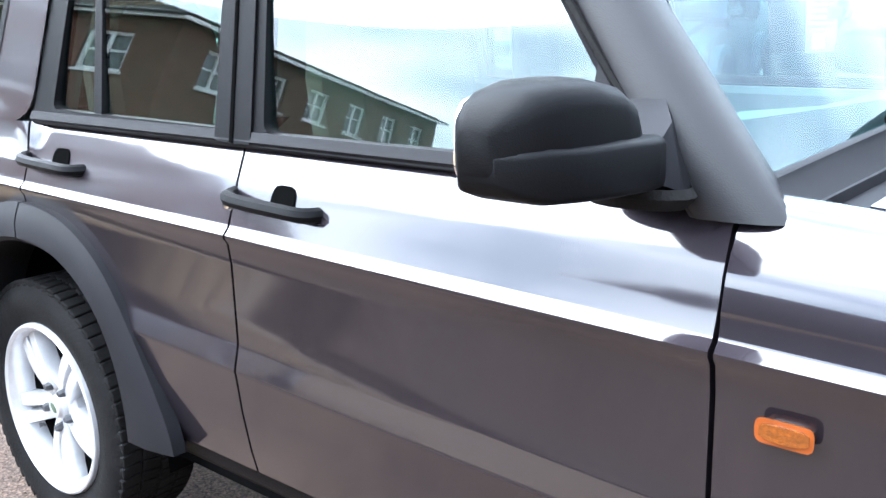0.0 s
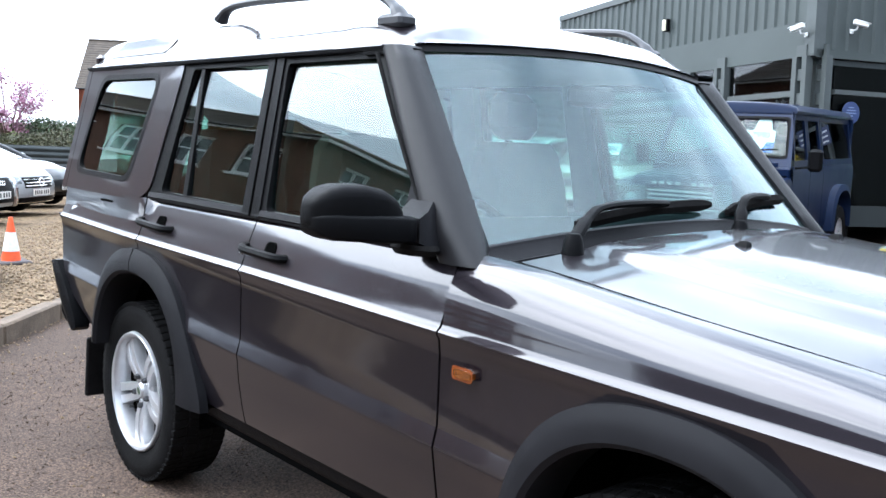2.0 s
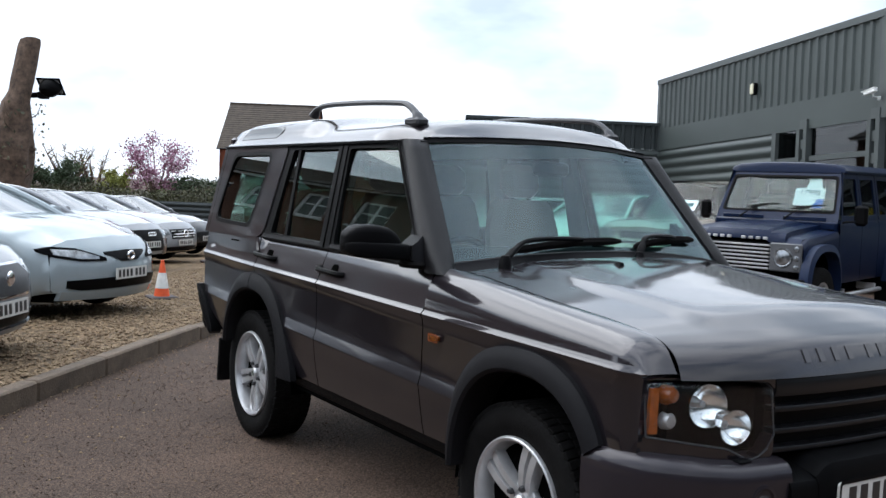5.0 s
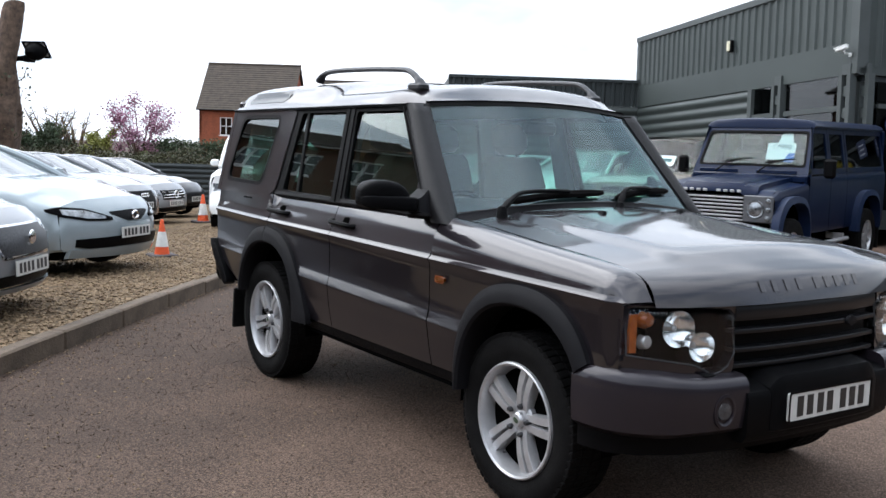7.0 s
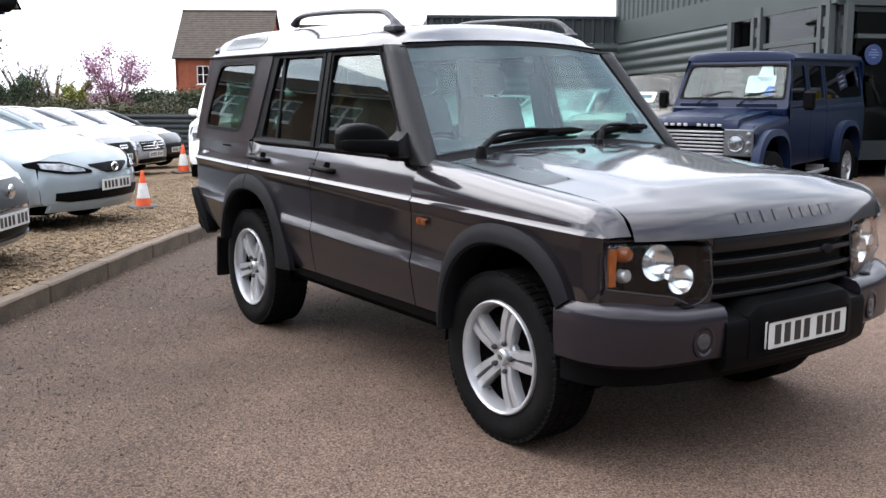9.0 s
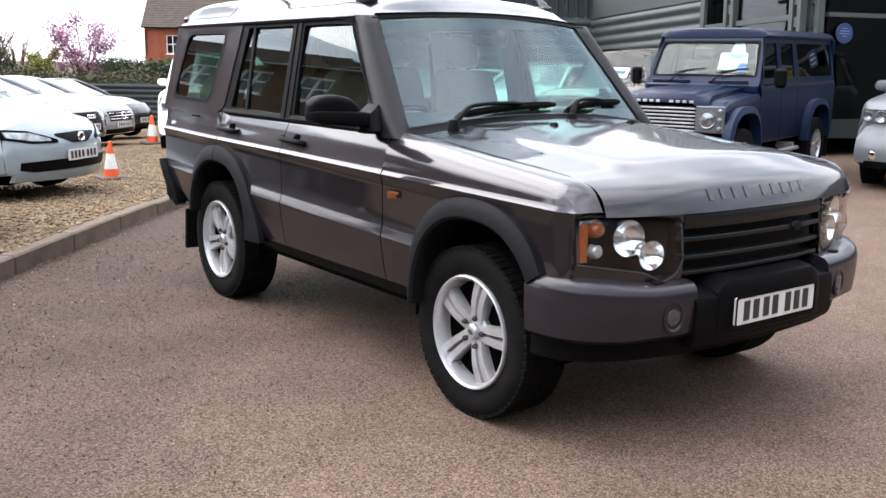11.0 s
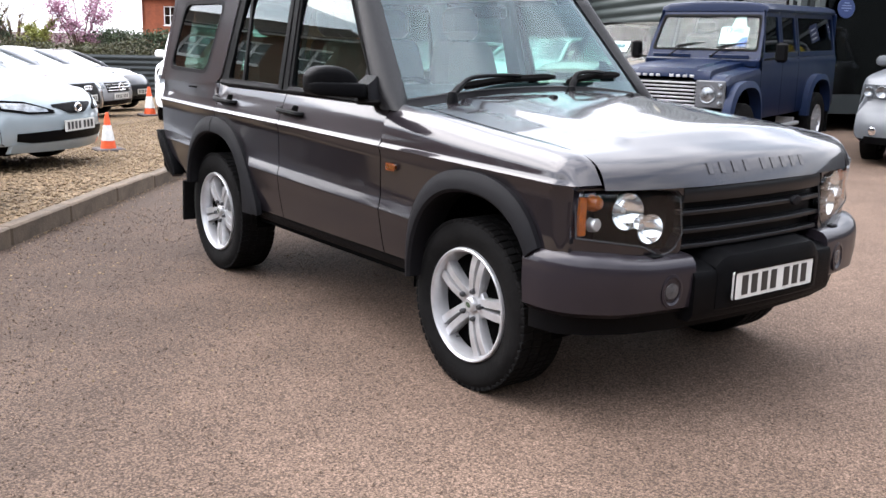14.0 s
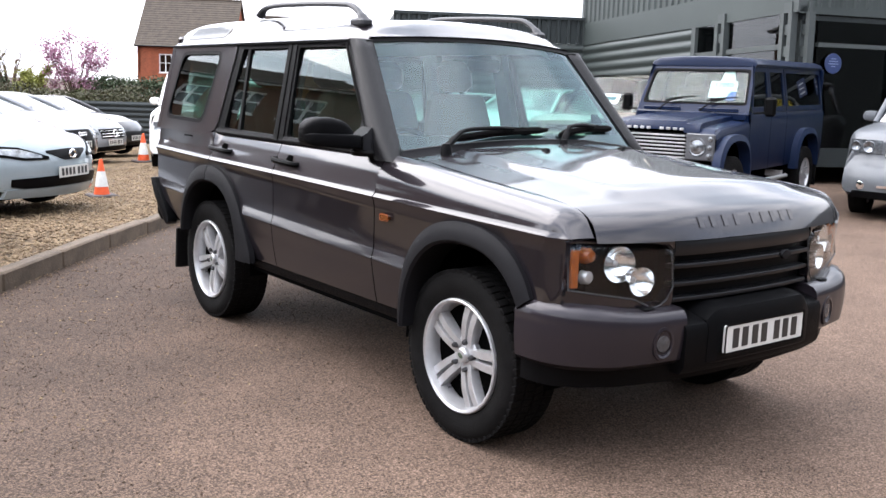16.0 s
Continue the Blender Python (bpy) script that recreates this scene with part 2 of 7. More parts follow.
def lathe(profile, n=48, axis="y", cap=False):
    """Turns (radius, along) pairs round an axis."""
    rings = []
    for k in range(n):
        a = 2 * math.pi * k / n
        c, s = math.cos(a), math.sin(a)
        rings.append([(r * c, h, r * s) if axis == "y" else (r * c, r * s, h) if axis == "z" else (h, r * c, r * s) for r, h in profile])
    v = [p for r in rings for p in r]
    m = len(profile)
    f = [(k * m + j, k * m + j + 1, ((k + 1) % n) * m + j + 1, ((k + 1) % n) * m + j) for k in range(n) for j in range(m - 1)]
    return v, f


def tube(path, r, n=10, flat=1.0, caps=True):
    """A round bar along a path; r a number or one a point; flat squeezes it upright."""
    pts = [Vector(p) for p in path]
    rings = []
    for i, p in enumerate(pts):
        t = (pts[min(i + 1, len(pts) - 1)] - pts[max(i - 1, 0)]).normalized()
        ref = Vector((0, 0, 1)) if abs(t.z) < 0.95 else Vector((1, 0, 0))
        u = t.cross(ref).normalized()
        w = u.cross(t).normalized()
        rad = r[i] if isinstance(r, (list, tuple)) else r
        rings.append([tuple(p + u * (rad * math.cos(2 * math.pi * k / n)) + w * (rad * flat * math.sin(2 * math.pi * k / n))) for k in range(n)])
    return loft(rings, True, caps)


def curve_pts(pts, n=6):
    """Catmull-Rom through points."""
    p = [Vector(q) for q in pts]
    out = []
    for i in range(len(p) - 1):
        a, b, c, d = p[max(i - 1, 0)], p[i], p[i + 1], p[min(i + 2, len(p) - 1)]
        for k in range(n):
            t = k / n
            out.append(0.5 * ((2 * b) + (c - a) * t + (2 * a - 5 * b + 4 * c - d) * t * t + (3 * b - a - 3 * c + d) * t ** 3))
    out.append(p[-1])
    return [tuple(q) for q in out]


def round_poly(pts, r, n=4):
    """A closed outline in two coordinates with rounded corners; n + 1 points a corner."""
    out = []
    k = len(pts)
    for i in range(k):
        a, b, c = Vector(pts[i - 1]), Vector(pts[i]), Vector(pts[(i + 1) % k])
        rr = min(r, 0.45 * (a - b).length, 0.45 * (c - b).length)
        p, q = b + (a - b).normalized() * rr, b + (c - b).normalized() * rr
        for j in range(n + 1):
            t = j / n
            out.append(tuple(p * (1 - t) ** 2 + b * 2 * t * (1 - t) + q * t * t))
    return out


def frame_loop(outer, inner, place, depth):
    """A flat frame between two outlines of equal count, put in space by place(u, v, d), with depth."""
    return loft([[place(*p, 0) for p in outer], [place(*p, 0) for p in inner], [place(*p, depth) for p in inner]], True)


def slab(outline, place, depth):
    """A pane or plate: an outline put in space by place(u, v, d), with thickness."""
    a, b = [place(*p, 0) for p in outline], [place(*p, depth) for p in outline]
    return loft([a, b], True, True)


def strip(us, lo, hi, place, depth, rows=3):
    """A panel over columns us, from lo(u) to hi(u), put in space by place(u, v, d), with thickness."""
    front = [[place(u, lo(u) + (hi(u) - lo(u)) * k / rows, 0) for k in range(rows + 1)] for u in us]
    back = [[place(u, hi(u) + (lo(u) - hi(u)) * k / rows, depth) for k in range(rows + 1)] for u in us]
    return loft([a + b for a, b in zip(front, back)], True, True)


def lerp(x, xs, ys):
    return float(np.interp(x, xs, ys))


def smooth(x, a, b):
    t = min(1, max(0, (x - a) / (b - a)))
    return t * t * (3 - 2 * t)


def thing(name, m, label, category, group="", kind=""):
    ob = new(name)
    ob.empty_display_size = 0.2
    ob.matrix_world = m
    return tagged(ob, label, category, group, kind)

# ---- setting ----
TARMAC = material("tarmac", (0.147, 0.100, 0.074), 0.9, vary=0.17, scale=1.4, fine=0.18, fine_scale=60.0, spec=0.2)
GRAVEL = material("gravel", (0.125, 0.086, 0.050), 0.9, vary=0.22, scale=2.5, bump=1.0, bump_scale=45, fine=0.5, fine_scale=40.0, spec=0.2)
CONCRETE = material("concrete", (0.100, 0.073, 0.051), 0.9, vary=0.32, scale=7, bump=0.4, bump_scale=60, per_object=0.10)
CLAD = material("grey_cladding", (0.046, 0.055, 0.053), 0.5, vary=0.08, scale=0.8, spec=0.3)
CLAD_DARK = material("dark_cladding", (0.029, 0.035, 0.036), 0.5, vary=0.1, scale=0.8, spec=0.3)
STEEL = material("grey_steel", (0.060, 0.068, 0.067), 0.5, vary=0.08, scale=3, spec=0.3)
BRICK = material("red_brick", (0.25, 0.070, 0.032), 0.9, vary=0.2, scale=1.2, fine=0.25, fine_scale=9)
BROWN_BRICK = material("brown_brick", (0.115, 0.056, 0.034), 0.9, vary=0.2, scale=1.2, fine=0.25, fine_scale=9)
TILE = material("roof_tile", (0.060, 0.047, 0.036), 0.9, vary=0.25, scale=2.0, fine=0.2, fine_scale=12)
UPVC = material("white_window_frame", (0.75, 0.75, 0.74), 0.5, vary=0.03)
BARK = material("bark", (0.15, 0.10, 0.07), 0.95, vary=0.4, scale=7, bump=1.0, bump_scale=22, color2=(0.05, 0.033, 0.024))
LEAF = material("green_leaf", (0.050, 0.050, 0.020), 0.7, vary=0.5, scale=1.5, per_object=0.1)
LEAF_Y = material("young_leaf", (0.22, 0.23, 0.05), 0.7, vary=0.3, scale=1.5)
LEAF_D = material("dark_leaf", (0.035, 0.055, 0.022), 0.75, vary=0.4, scale=1.5)
LEAF_G = material("shrub_leaf", (0.085, 0.105, 0.030), 0.7, vary=0.4, scale=2.0)
PETAL = material("pink_blossom", (0.34, 0.17, 0.245), 0.8, vary=0.25, scale=3)
STONE = material("pebble", (0.26, 0.19, 0.115), 0.85, vary=0.5, scale=9, per_object=0.1, color2=(0.10, 0.06, 0.032))
FLOOD_GLASS = material("frosted_lamp_glass", (0.36, 0.36, 0.37), 0.3, vary=0.25, scale=5)
CONE_O = material("cone_orange", (0.75, 0.10, 0.025), 0.55, vary=0.1, scale=8)
CONE_W = material("cone_white", (0.70, 0.70, 0.68), 0.4, vary=0.12, scale=14)


def aggregate(m, scale, dark, light):
    """Breaks a surface into single stones of differing tone."""
    n, l = m.node_tree.nodes, m.node_tree.links
    b = n["Principled BSDF"]
    src = b.inputs["Base Color"].links[0].from_socket
    co = n.new("ShaderNodeTexCoord")
    last = src
    for k, (sc, lo, hi) in enumerate(((scale, dark, light), (scale * 0.31, 0.86, 1.16))):
        vo = n.new("ShaderNodeTexVoronoi")
        vo.inputs["Scale"].default_value = sc
        l.new(co.outputs["Object"], vo.inputs["Vector"])
        sep = n.new("ShaderNodeSeparateColor")
        l.new(vo.outputs["Color"], sep.inputs["Color"])
        mr = n.new("ShaderNodeMapRange")
        mr.inputs["To Min"].default_value, mr.inputs["To Max"].default_value = lo, hi
        l.new(sep.outputs["Red"], mr.inputs["Value"])
        vm = n.new("ShaderNodeVectorMath")
        vm.operation = "SCALE"
        l.new(last, vm.inputs[0])
        l.new(mr.outputs["Result"], vm.inputs["Scale"])
        last = vm.outputs["Vector"]
    l.new(last, b.inputs["Base Color"])




def chippings_set_in_tar(m, scale):
    """Rolled stones with dark bitumen between them, in colour and relief."""
    n, l = m.node_tree.nodes, m.node_tree.links
    b = n["Principled BSDF"]
    src = b.inputs["Base Color"].links[0].from_socket
    co, vo = n.new("ShaderNodeTexCoord"), n.new("ShaderNodeTexVoronoi")
    warp, add = n.new("ShaderNodeTexNoise"), n.new("ShaderNodeMix")
    warp.inputs["Scale"].default_value, warp.inputs["Detail"].default_value = scale * 0.8, 2
    add.data_type, add.blend_type = "RGBA", "LINEAR_LIGHT"
    add.inputs["Factor"].default_value = 0.006
    l.new(co.outputs["Object"], warp.inputs["Vector"])
    l.new(co.outputs["Object"], add.inputs["A"])
    l.new(warp.outputs["Color"], add.inputs["B"])
    vo.inputs["Scale"].default_value = scale
    l.new(add.outputs["Result"], vo.inputs["Vector"])
    sep, tone, gap, mul = n.new("ShaderNodeSeparateColor"), n.new("ShaderNodeMapRange"), n.new("ShaderNodeMapRange"), n.new("ShaderNodeMath")
    l.new(vo.outputs["Color"], sep.inputs["Color"])
    tone.inputs["To Min"].default_value, tone.inputs["To Max"].default_value = 0.58, 1.44
    l.new(sep.outputs["Red"], tone.inputs["Value"])
    gap.inputs["From Min"].default_value, gap.inputs["From Max"].default_value = 0.42, 0.72
    gap.inputs["To Min"].default_value, gap.inputs["To Max"].default_value = 1.0, 0.46
    l.new(vo.outputs["Distance"], gap.inputs["Value"])
    mul.operation = "MULTIPLY"
    l.new(tone.outputs["Result"], mul.inputs[0])
    l.new(gap.outputs["Result"], mul.inputs[1])
    vm = n.new("ShaderNodeVectorMath")
    vm.operation = "SCALE"
    l.new(src, vm.inputs[0])
    l.new(mul.outputs["Value"], vm.inputs["Scale"])
    l.new(vm.outputs["Vector"], b.inputs["Base Color"])
    bp = n.new("ShaderNodeBump")
    bp.inputs["Strength"].default_value, bp.inputs["Distance"].default_value = 1.0, 0.004
    l.new(gap.outputs["Result"], bp.inputs["Height"])
    l.new(bp.outputs["Normal"], b.inputs["Normal"])


def darken_near_line(m, foot, normal, near, far, low):
    """Darkens the colour near a line through foot, thinning out along normal with a ragged edge."""
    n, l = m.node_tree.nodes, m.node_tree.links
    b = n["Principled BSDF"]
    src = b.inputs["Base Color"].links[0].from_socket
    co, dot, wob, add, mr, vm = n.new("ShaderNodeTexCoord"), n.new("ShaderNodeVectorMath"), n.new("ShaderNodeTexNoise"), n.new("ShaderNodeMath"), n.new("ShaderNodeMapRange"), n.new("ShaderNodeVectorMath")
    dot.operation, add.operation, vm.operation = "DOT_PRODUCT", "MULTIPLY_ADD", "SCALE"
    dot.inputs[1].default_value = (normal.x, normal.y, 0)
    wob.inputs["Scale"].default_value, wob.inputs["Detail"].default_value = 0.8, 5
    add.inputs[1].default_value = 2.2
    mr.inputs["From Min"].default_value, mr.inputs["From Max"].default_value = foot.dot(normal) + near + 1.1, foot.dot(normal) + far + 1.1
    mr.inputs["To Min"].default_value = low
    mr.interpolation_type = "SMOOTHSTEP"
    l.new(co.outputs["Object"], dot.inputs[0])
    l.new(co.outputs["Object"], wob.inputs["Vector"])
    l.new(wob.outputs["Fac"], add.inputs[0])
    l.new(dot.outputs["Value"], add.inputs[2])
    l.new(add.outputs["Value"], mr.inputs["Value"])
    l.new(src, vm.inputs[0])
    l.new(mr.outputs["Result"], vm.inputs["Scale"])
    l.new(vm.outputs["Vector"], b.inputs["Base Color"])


chippings_set_in_tar(TARMAC, 130.0)
aggregate(GRAVEL, 34.0, 0.4, 1.7)


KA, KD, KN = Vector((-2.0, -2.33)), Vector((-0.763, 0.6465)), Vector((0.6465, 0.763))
# tarmac colour is darker along the kerb, full tone further out
darken_near_line(TARMAC, KA, KN, 0.2, 3.6, 0.52)
BED_FALL = 0.034   # the gravel slopes away behind the kerb


def rise(x, y):
    """The forecourt climbs to the showroom and falls away along the gravel."""
    q = Vector((x, y)) - KA
    s, n = q.dot(KD), q.dot(KN)
    k = max(0.0, (x - 1) * -0.8 + (y + 1) * 0.6 - 3.0)
    w = smooth(n, -0.5, 4.5)
    drop = BED_FALL * min(13.0, max(0.0, -n - 0.5))
    return w * 0.007 * min(k, 12) * smooth(k, 0, 3) - (1 - w) * 0.021 * min(14, max(0, s - 3.0)) - drop



def on_kerb(s, n):
    p = KA + KD * s + KN * n
    return p.x, p.y


ticks = [-900, -300, -120, -60] + [-40 + 2.0 * i for i in range(41)] + [60, 120, 300, 900]
grid = [[(x, y, rise(x, y)) for y in ticks] for x in ticks]
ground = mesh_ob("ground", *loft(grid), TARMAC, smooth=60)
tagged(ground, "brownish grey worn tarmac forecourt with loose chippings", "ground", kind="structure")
# gravel bed behind the kerb
srow = [-14 + 1.0 * i for i in range(60)]
nrow = [-0.10, -0.4, -0.8, -1.4, -2.2, -3.2, -4.5, -6.5, -9, -13, -20]
bed = [[(*on_kerb(s, n), rise(*on_kerb(s, n)) + 0.115 + (0.02 * noise.noise(Vector((s, n, 3))) if n < -0.2 else 0)) for n in nrow] for s in srow]
gravel = mesh_ob("gravel_bed", *loft(bed), GRAVEL, smooth=60)
tagged(gravel, "tan and brown loose gravel parking bed", "gravel", kind="structure")
# kerb
kerb = thing("kerb", pose(0, 0, 0), "row of weathered concrete kerb stones along the gravel", "kerb", kind="structure")
kerb_mesh = None
for i in range(36):
    s = -12 + 0.915 * i
    x, y = on_kerb(s + 0.455, -0.0625)
    if kerb_mesh is None:
        st = part("kerb_stone", box(-0.4525, 0.4525, -0.0625, 0.0625, -0.10, 0.125, 0.014), CONCRETE, kerb)
        kerb_mesh = st.data
    else:
        st = new("kerb_stone", kerb_mesh)
        st.parent = kerb
    st.matrix_local = pose(x, y, rise(x, y) + random.uniform(-0.004, 0.004), 0, random.uniform(-0.4, 0.4), math.degrees(math.atan2(KD.y, KD.x)) + random.uniform(-0.3, 0.3))


def pebbles(count, place, lo, hi, name, label, mat=None):
    v, f = [], []
    for _ in range(count):
        x, y, z = place()
        r = random.uniform(lo, hi)
        a = random.uniform(0, 6.28)
        k = len(v)
        c, s = math.cos(a), math.sin(a)
        e, h = random.uniform(0.6, 1.0), random.uniform(0.4, 0.8)
        for px, py, pz in ((1, 0, 0), (0, e, 0), (-1, 0, 0.1), (0, -e, 0), (0.1, 0.1, h), (-0.1, 0, -h)):
            v.append((x + r * (px * c - py * s), y + r * (px * s + py * c), z + r * pz + r * 0.2))
        f += [(k, k + 1, k + 4), (k + 1, k + 2, k + 4), (k + 2, k + 3, k + 4), (k + 3, k, k + 4), (k, k + 3, k + 5), (k + 1, k, k + 5), (k + 2, k + 1, k + 5), (k + 3, k + 2, k + 5)]
    me = bpy.data.meshes.new(name)
    me.from_pydata(v, [], f)
    me.materials.append(mat or STONE)
    ob = new(name, me)
    return tagged(ob, label, "stones", kind="stuff")


def in_bed():
    s, n = random.uniform(-1, 16), -0.13 - 3.2 * random.random() ** 1.3
    x, y = on_kerb(s, n)
    return x, y, rise(x, y) + 0.122


def on_road():
    s, n = random.uniform(-2, 10), 0.02 + 2.2 * random.random() ** 3
    x, y = on_kerb(s, n)
    return x, y, rise(x, y)


def anywhere():
    x, y = random.uniform(-3.5, 4.2), random.uniform(-3.4, 0.2)
    return x, y, rise(x, y)


pebbles(15000, in_bed, 0.010, 0.024, "gravel_stones", "loose tan and brown gravel stones")
pebbles(1500, on_road, 0.004, 0.012, "stray_stones", "stray gravel stones along the kerb")
pebbles(16000, anywhere, 0.003, 0.0075, "tarmac_crumbs", "coarse brown-grey crumbs standing out of the tarmac", TARMAC)
pebbles(320, anywhere, 0.003, 0.007, "chippings", "pale chippings on the tarmac")


# ---- showroom building ----
def ribbed(p0, p1, z0, z1, pitch, depth, upright=True, wide=0.5):
    """A corrugated sheet from p0 to p1 in plan, ribs upright or lying."""
    a, b = Vector((*p0, 0)), Vector((*p1, 0))
    L = (b - a).length
    t = (b - a) / L
    nrm = Vector((t.y, -t.x, 0))
    prof = []
    if upright:
        k = 0
        while k * pitch < L:
            for u, d in ((0, 0), (0.5 - wide / 2 + 0.0, 0), (0.5 - wide / 2 + 0.12, depth), (0.5 + wide / 2 - 0.12, depth), (0.5 + wide / 2, 0)):
                if (k + u) * pitch <= L:
                    prof.append(((k + u) * pitch, d))
            k += 1
        prof.append((L, 0))
        return loft([[tuple(a + t * s + nrm * d + Vector((0, 0, z))) for z in (z0, z1)] for s, d in prof])
    n = max(1, round((z1 - z0) / pitch))
    pitch = (z1 - z0) / n
    for k in range(n):
        for u in (0, 0.15, 0.3, 0.45, 0.6, 0.75, 0.88):
            prof.append((z0 + (k + u) * pitch, depth * math.sin(min(1, u / 0.9) * math.pi)))
    prof.append((z0 + n * pitch, 0))
    return loft([[tuple(a + t * s + nrm * d + Vector((0, 0, z))) for z, d in prof] for s in (0, L)])


def wall_box(p0, p1, z0, z1, thick, out=0.0):
    a, b = Vector((*p0, 0)), Vector((*p1, 0))
    t = (b - a).normalized()
    nrm = Vector((t.y, -t.x, 0))
    pts = [a + nrm * out, b + nrm * out, b - nrm * (thick - out), a - nrm * (thick - out)]
    return loft([[(p.x, p.y, z) for p in pts] for z in (z0, z1)], True, True)


C0, C1 = Vector((-13.0, 14.2)), Vector((-4.99, 11.11))
TA = (C1 - C0).normalized()
TB = Vector((-TA.y, TA.x))
C2 = C1 + TB * 16.0
LB = Vector((-15.5, 10.1))
FB, FT = 2.66, 4.28
# the showroom stands level while the forecourt under the cars falls away a little
LEVEL = Matrix.Translation((C0.x, C0.y, 0)) @ Matrix.Rotation(radians(1.75), 4, Vector((TA.y, -TA.x, 0))) @ Matrix.Translation((-C0.x, -C0.y, 0))
shop = thing("showroom_building", LEVEL, "grey metal-clad car showroom with a glazed ground floor", "building")
part("fascia_cladding", ribbed(C0, C1, FB + 0.53, FT, 0.25, 0.035), CLAD, shop, "grey upright ribbed metal cladding", 0)
part("fascia_cladding", ribbed(C1, C2, FB + 0.05, FT, 0.25, 0.035), CLAD, shop, "grey upright ribbed metal cladding", 0)
part("fascia_band", wall_box(C0, C1, FB, FB + 0.53, 0.2, 0.03), CLAD, shop)
part("fascia_band", wall_box(C1, C2, FB - 0.02, FB + 0.10, 0.2, 0.05), CLAD, shop)
part("parapet_cap", join(wall_box(C0 - TA * 0.05, C1 + TA * 0.06, FT, FT + 0.12, 0.3, 0.06), wall_box(C1, C2, FT, FT + 0.12, 0.3, 0.06)), STEEL, shop)
part("corner_trim", wall_box(C1 - TA * 0.16, C1 + TA * 0.05, FB, FT, 0.2, 0.05), STEEL, shop)
part("corner_trim", wall_box(C0 - TA * 0.02, C0 + TA * 0.12, FB, FT, 0.2, 0.05), STEEL, shop)
part("roof_deck", wall_box(C0, C1 + TB * 0.1, FT - 0.2, FT - 0.1, 16.0, -0.1), CLAD_DARK, shop)
SPL = C0 + TA * 5.41
part("siding", ribbed(C0, SPL, -0.2, FB, 0.22, 0.06, False), CLAD, shop, "grey lying corrugated metal siding", 60)
part("siding_trim", wall_box(SPL - TA * 0.08, SPL + TA * 0.06, 0.0, FB, 0.2, 0.07), STEEL, shop)
part("end_wall", join(wall_box(C0 + TB * 0.1 - TA * 0.05, C0 + TB * 16 - TA * 0.05, 0.0, FT, 0.2), wall_box(C0 + TB * 16, C1 + TB * 16, 0, FT, 0.2)), CLAD_DARK, shop)
part("shop_floor", wall_box(SPL, C1, 0.15, 0.24, 16, -0.05), CONCRETE, shop)
part("shop_ceiling", wall_box(SPL, C1, FB - 0.12, FB - 0.04, 15.9, -0.1), CLAD_DARK, shop)
part("inner_wall", wall_box(SPL + TB * 5 - TA * 0.1, C1 + TB * 5 - TA * 3, 0.1, FB, 0.1), CLAD_DARK, shop)


def column(p, parent, w=0.11):
    """A steel column with a ladder of square openings."""
    t, nrm = TA, Vector((TA.y, -TA.x))
    col = None
    for k, s in enumerate((-w, w)):
        q = p + t * s
        g = wall_box(q - t * 0.05, q + t * 0.05, 0.1, FB, 0.12, 0.10)
        if col is None:
            col = part("steel_column", g, STEEL, parent, "grey steel column with square openings")
        else:
            part("flange", g, STEEL, col)
    z = 0.5
    while z < FB:
        part("batten", wall_box(p - t * w, p + t * w, z, z + 0.17, 0.06, 0.07), STEEL, col)
        z += 0.36
    return col


S1 = C0 + TA * 6.37
column(S1, shop)
column(C1 - TA * 0.20, shop)
column(C1 + TB * 0.20, shop)
for p0, p1 in ((SPL + TA * 0.06, S1 - TA * 0.2), (S1 + TA * 0.2, C1 - TA * 0.40)):
    w = part("shop_window", wall_box(p0, p1, 0.35, FB, 0.012, 0.0), SHOP_GLASS, shop, "dark shop window")
    part("transom", wall_box(p0, p1, 2.07, 2.16, 0.10, 0.05), STEEL, w)
    part("plinth", wall_box(p0, p1, 0.1, 0.40, 0.12, 0.06), CLAD_DARK, w)
pb = C1 + TB * 0.40
for k in range(5):
    a, b = pb + TB * (3.0 * k), pb + TB * (3.0 * k + 2.9)
    w = part("shop_window", wall_box(a, b, 0.35, FB, 0.012, 0.0), SHOP_GLASS, shop, "dark shop window")
    part("mullion", wall_box(b, b + TB * 0.1, 0.1, FB, 0.12, 0.05), STEEL, w)
    part("transom", wall_box(a, b, 2.11, 2.18, 0.10, 0.04), STEEL, w)
    part("plinth", wall_box(a, b, 0.1, 0.42, 0.12, 0.06), CLAD_DARK, w)

annex = thing("low_annex_building", pose(0, 0, 0), "low dark ribbed metal building joined to the showroom", "building")
part("parapet_cladding", ribbed(LB, C0, 2.68, 3.26, 0.25, 0.05), CLAD_DARK, annex, "dark upright ribbed parapet", 0)
part("siding", ribbed(LB, C0, -0.3, 2.68, 0.22, 0.06, False), CLAD, annex, "grey lying corrugated metal siding", 60)
part("parapet_cap", wall_box(LB, C0, 3.26, 3.33, 0.3, 0.07), CLAD_DARK, annex)
tl = (C0 - LB).normalized()
part("end_wall", wall_box(LB + Vector((-tl.y, tl.x)) * 8, LB, -0.3, 3.26, 0.2), CLAD_DARK, annex)
part("roof_deck", wall_box(LB, C0, 3.0, 3.1, 8, -0.1), CLAD_DARK, annex)


def on_face(p, t, s, out):
    """A pose on a wall face: x along the wall, y into it, z up."""
    nrm = Vector((t.y, -t.x))
    q = p + t * s + nrm * out
    return Matrix.Translation((q.x, q.y, 0)) @ Matrix.Rotation(math.atan2(t.y, t.x), 4, "Z")


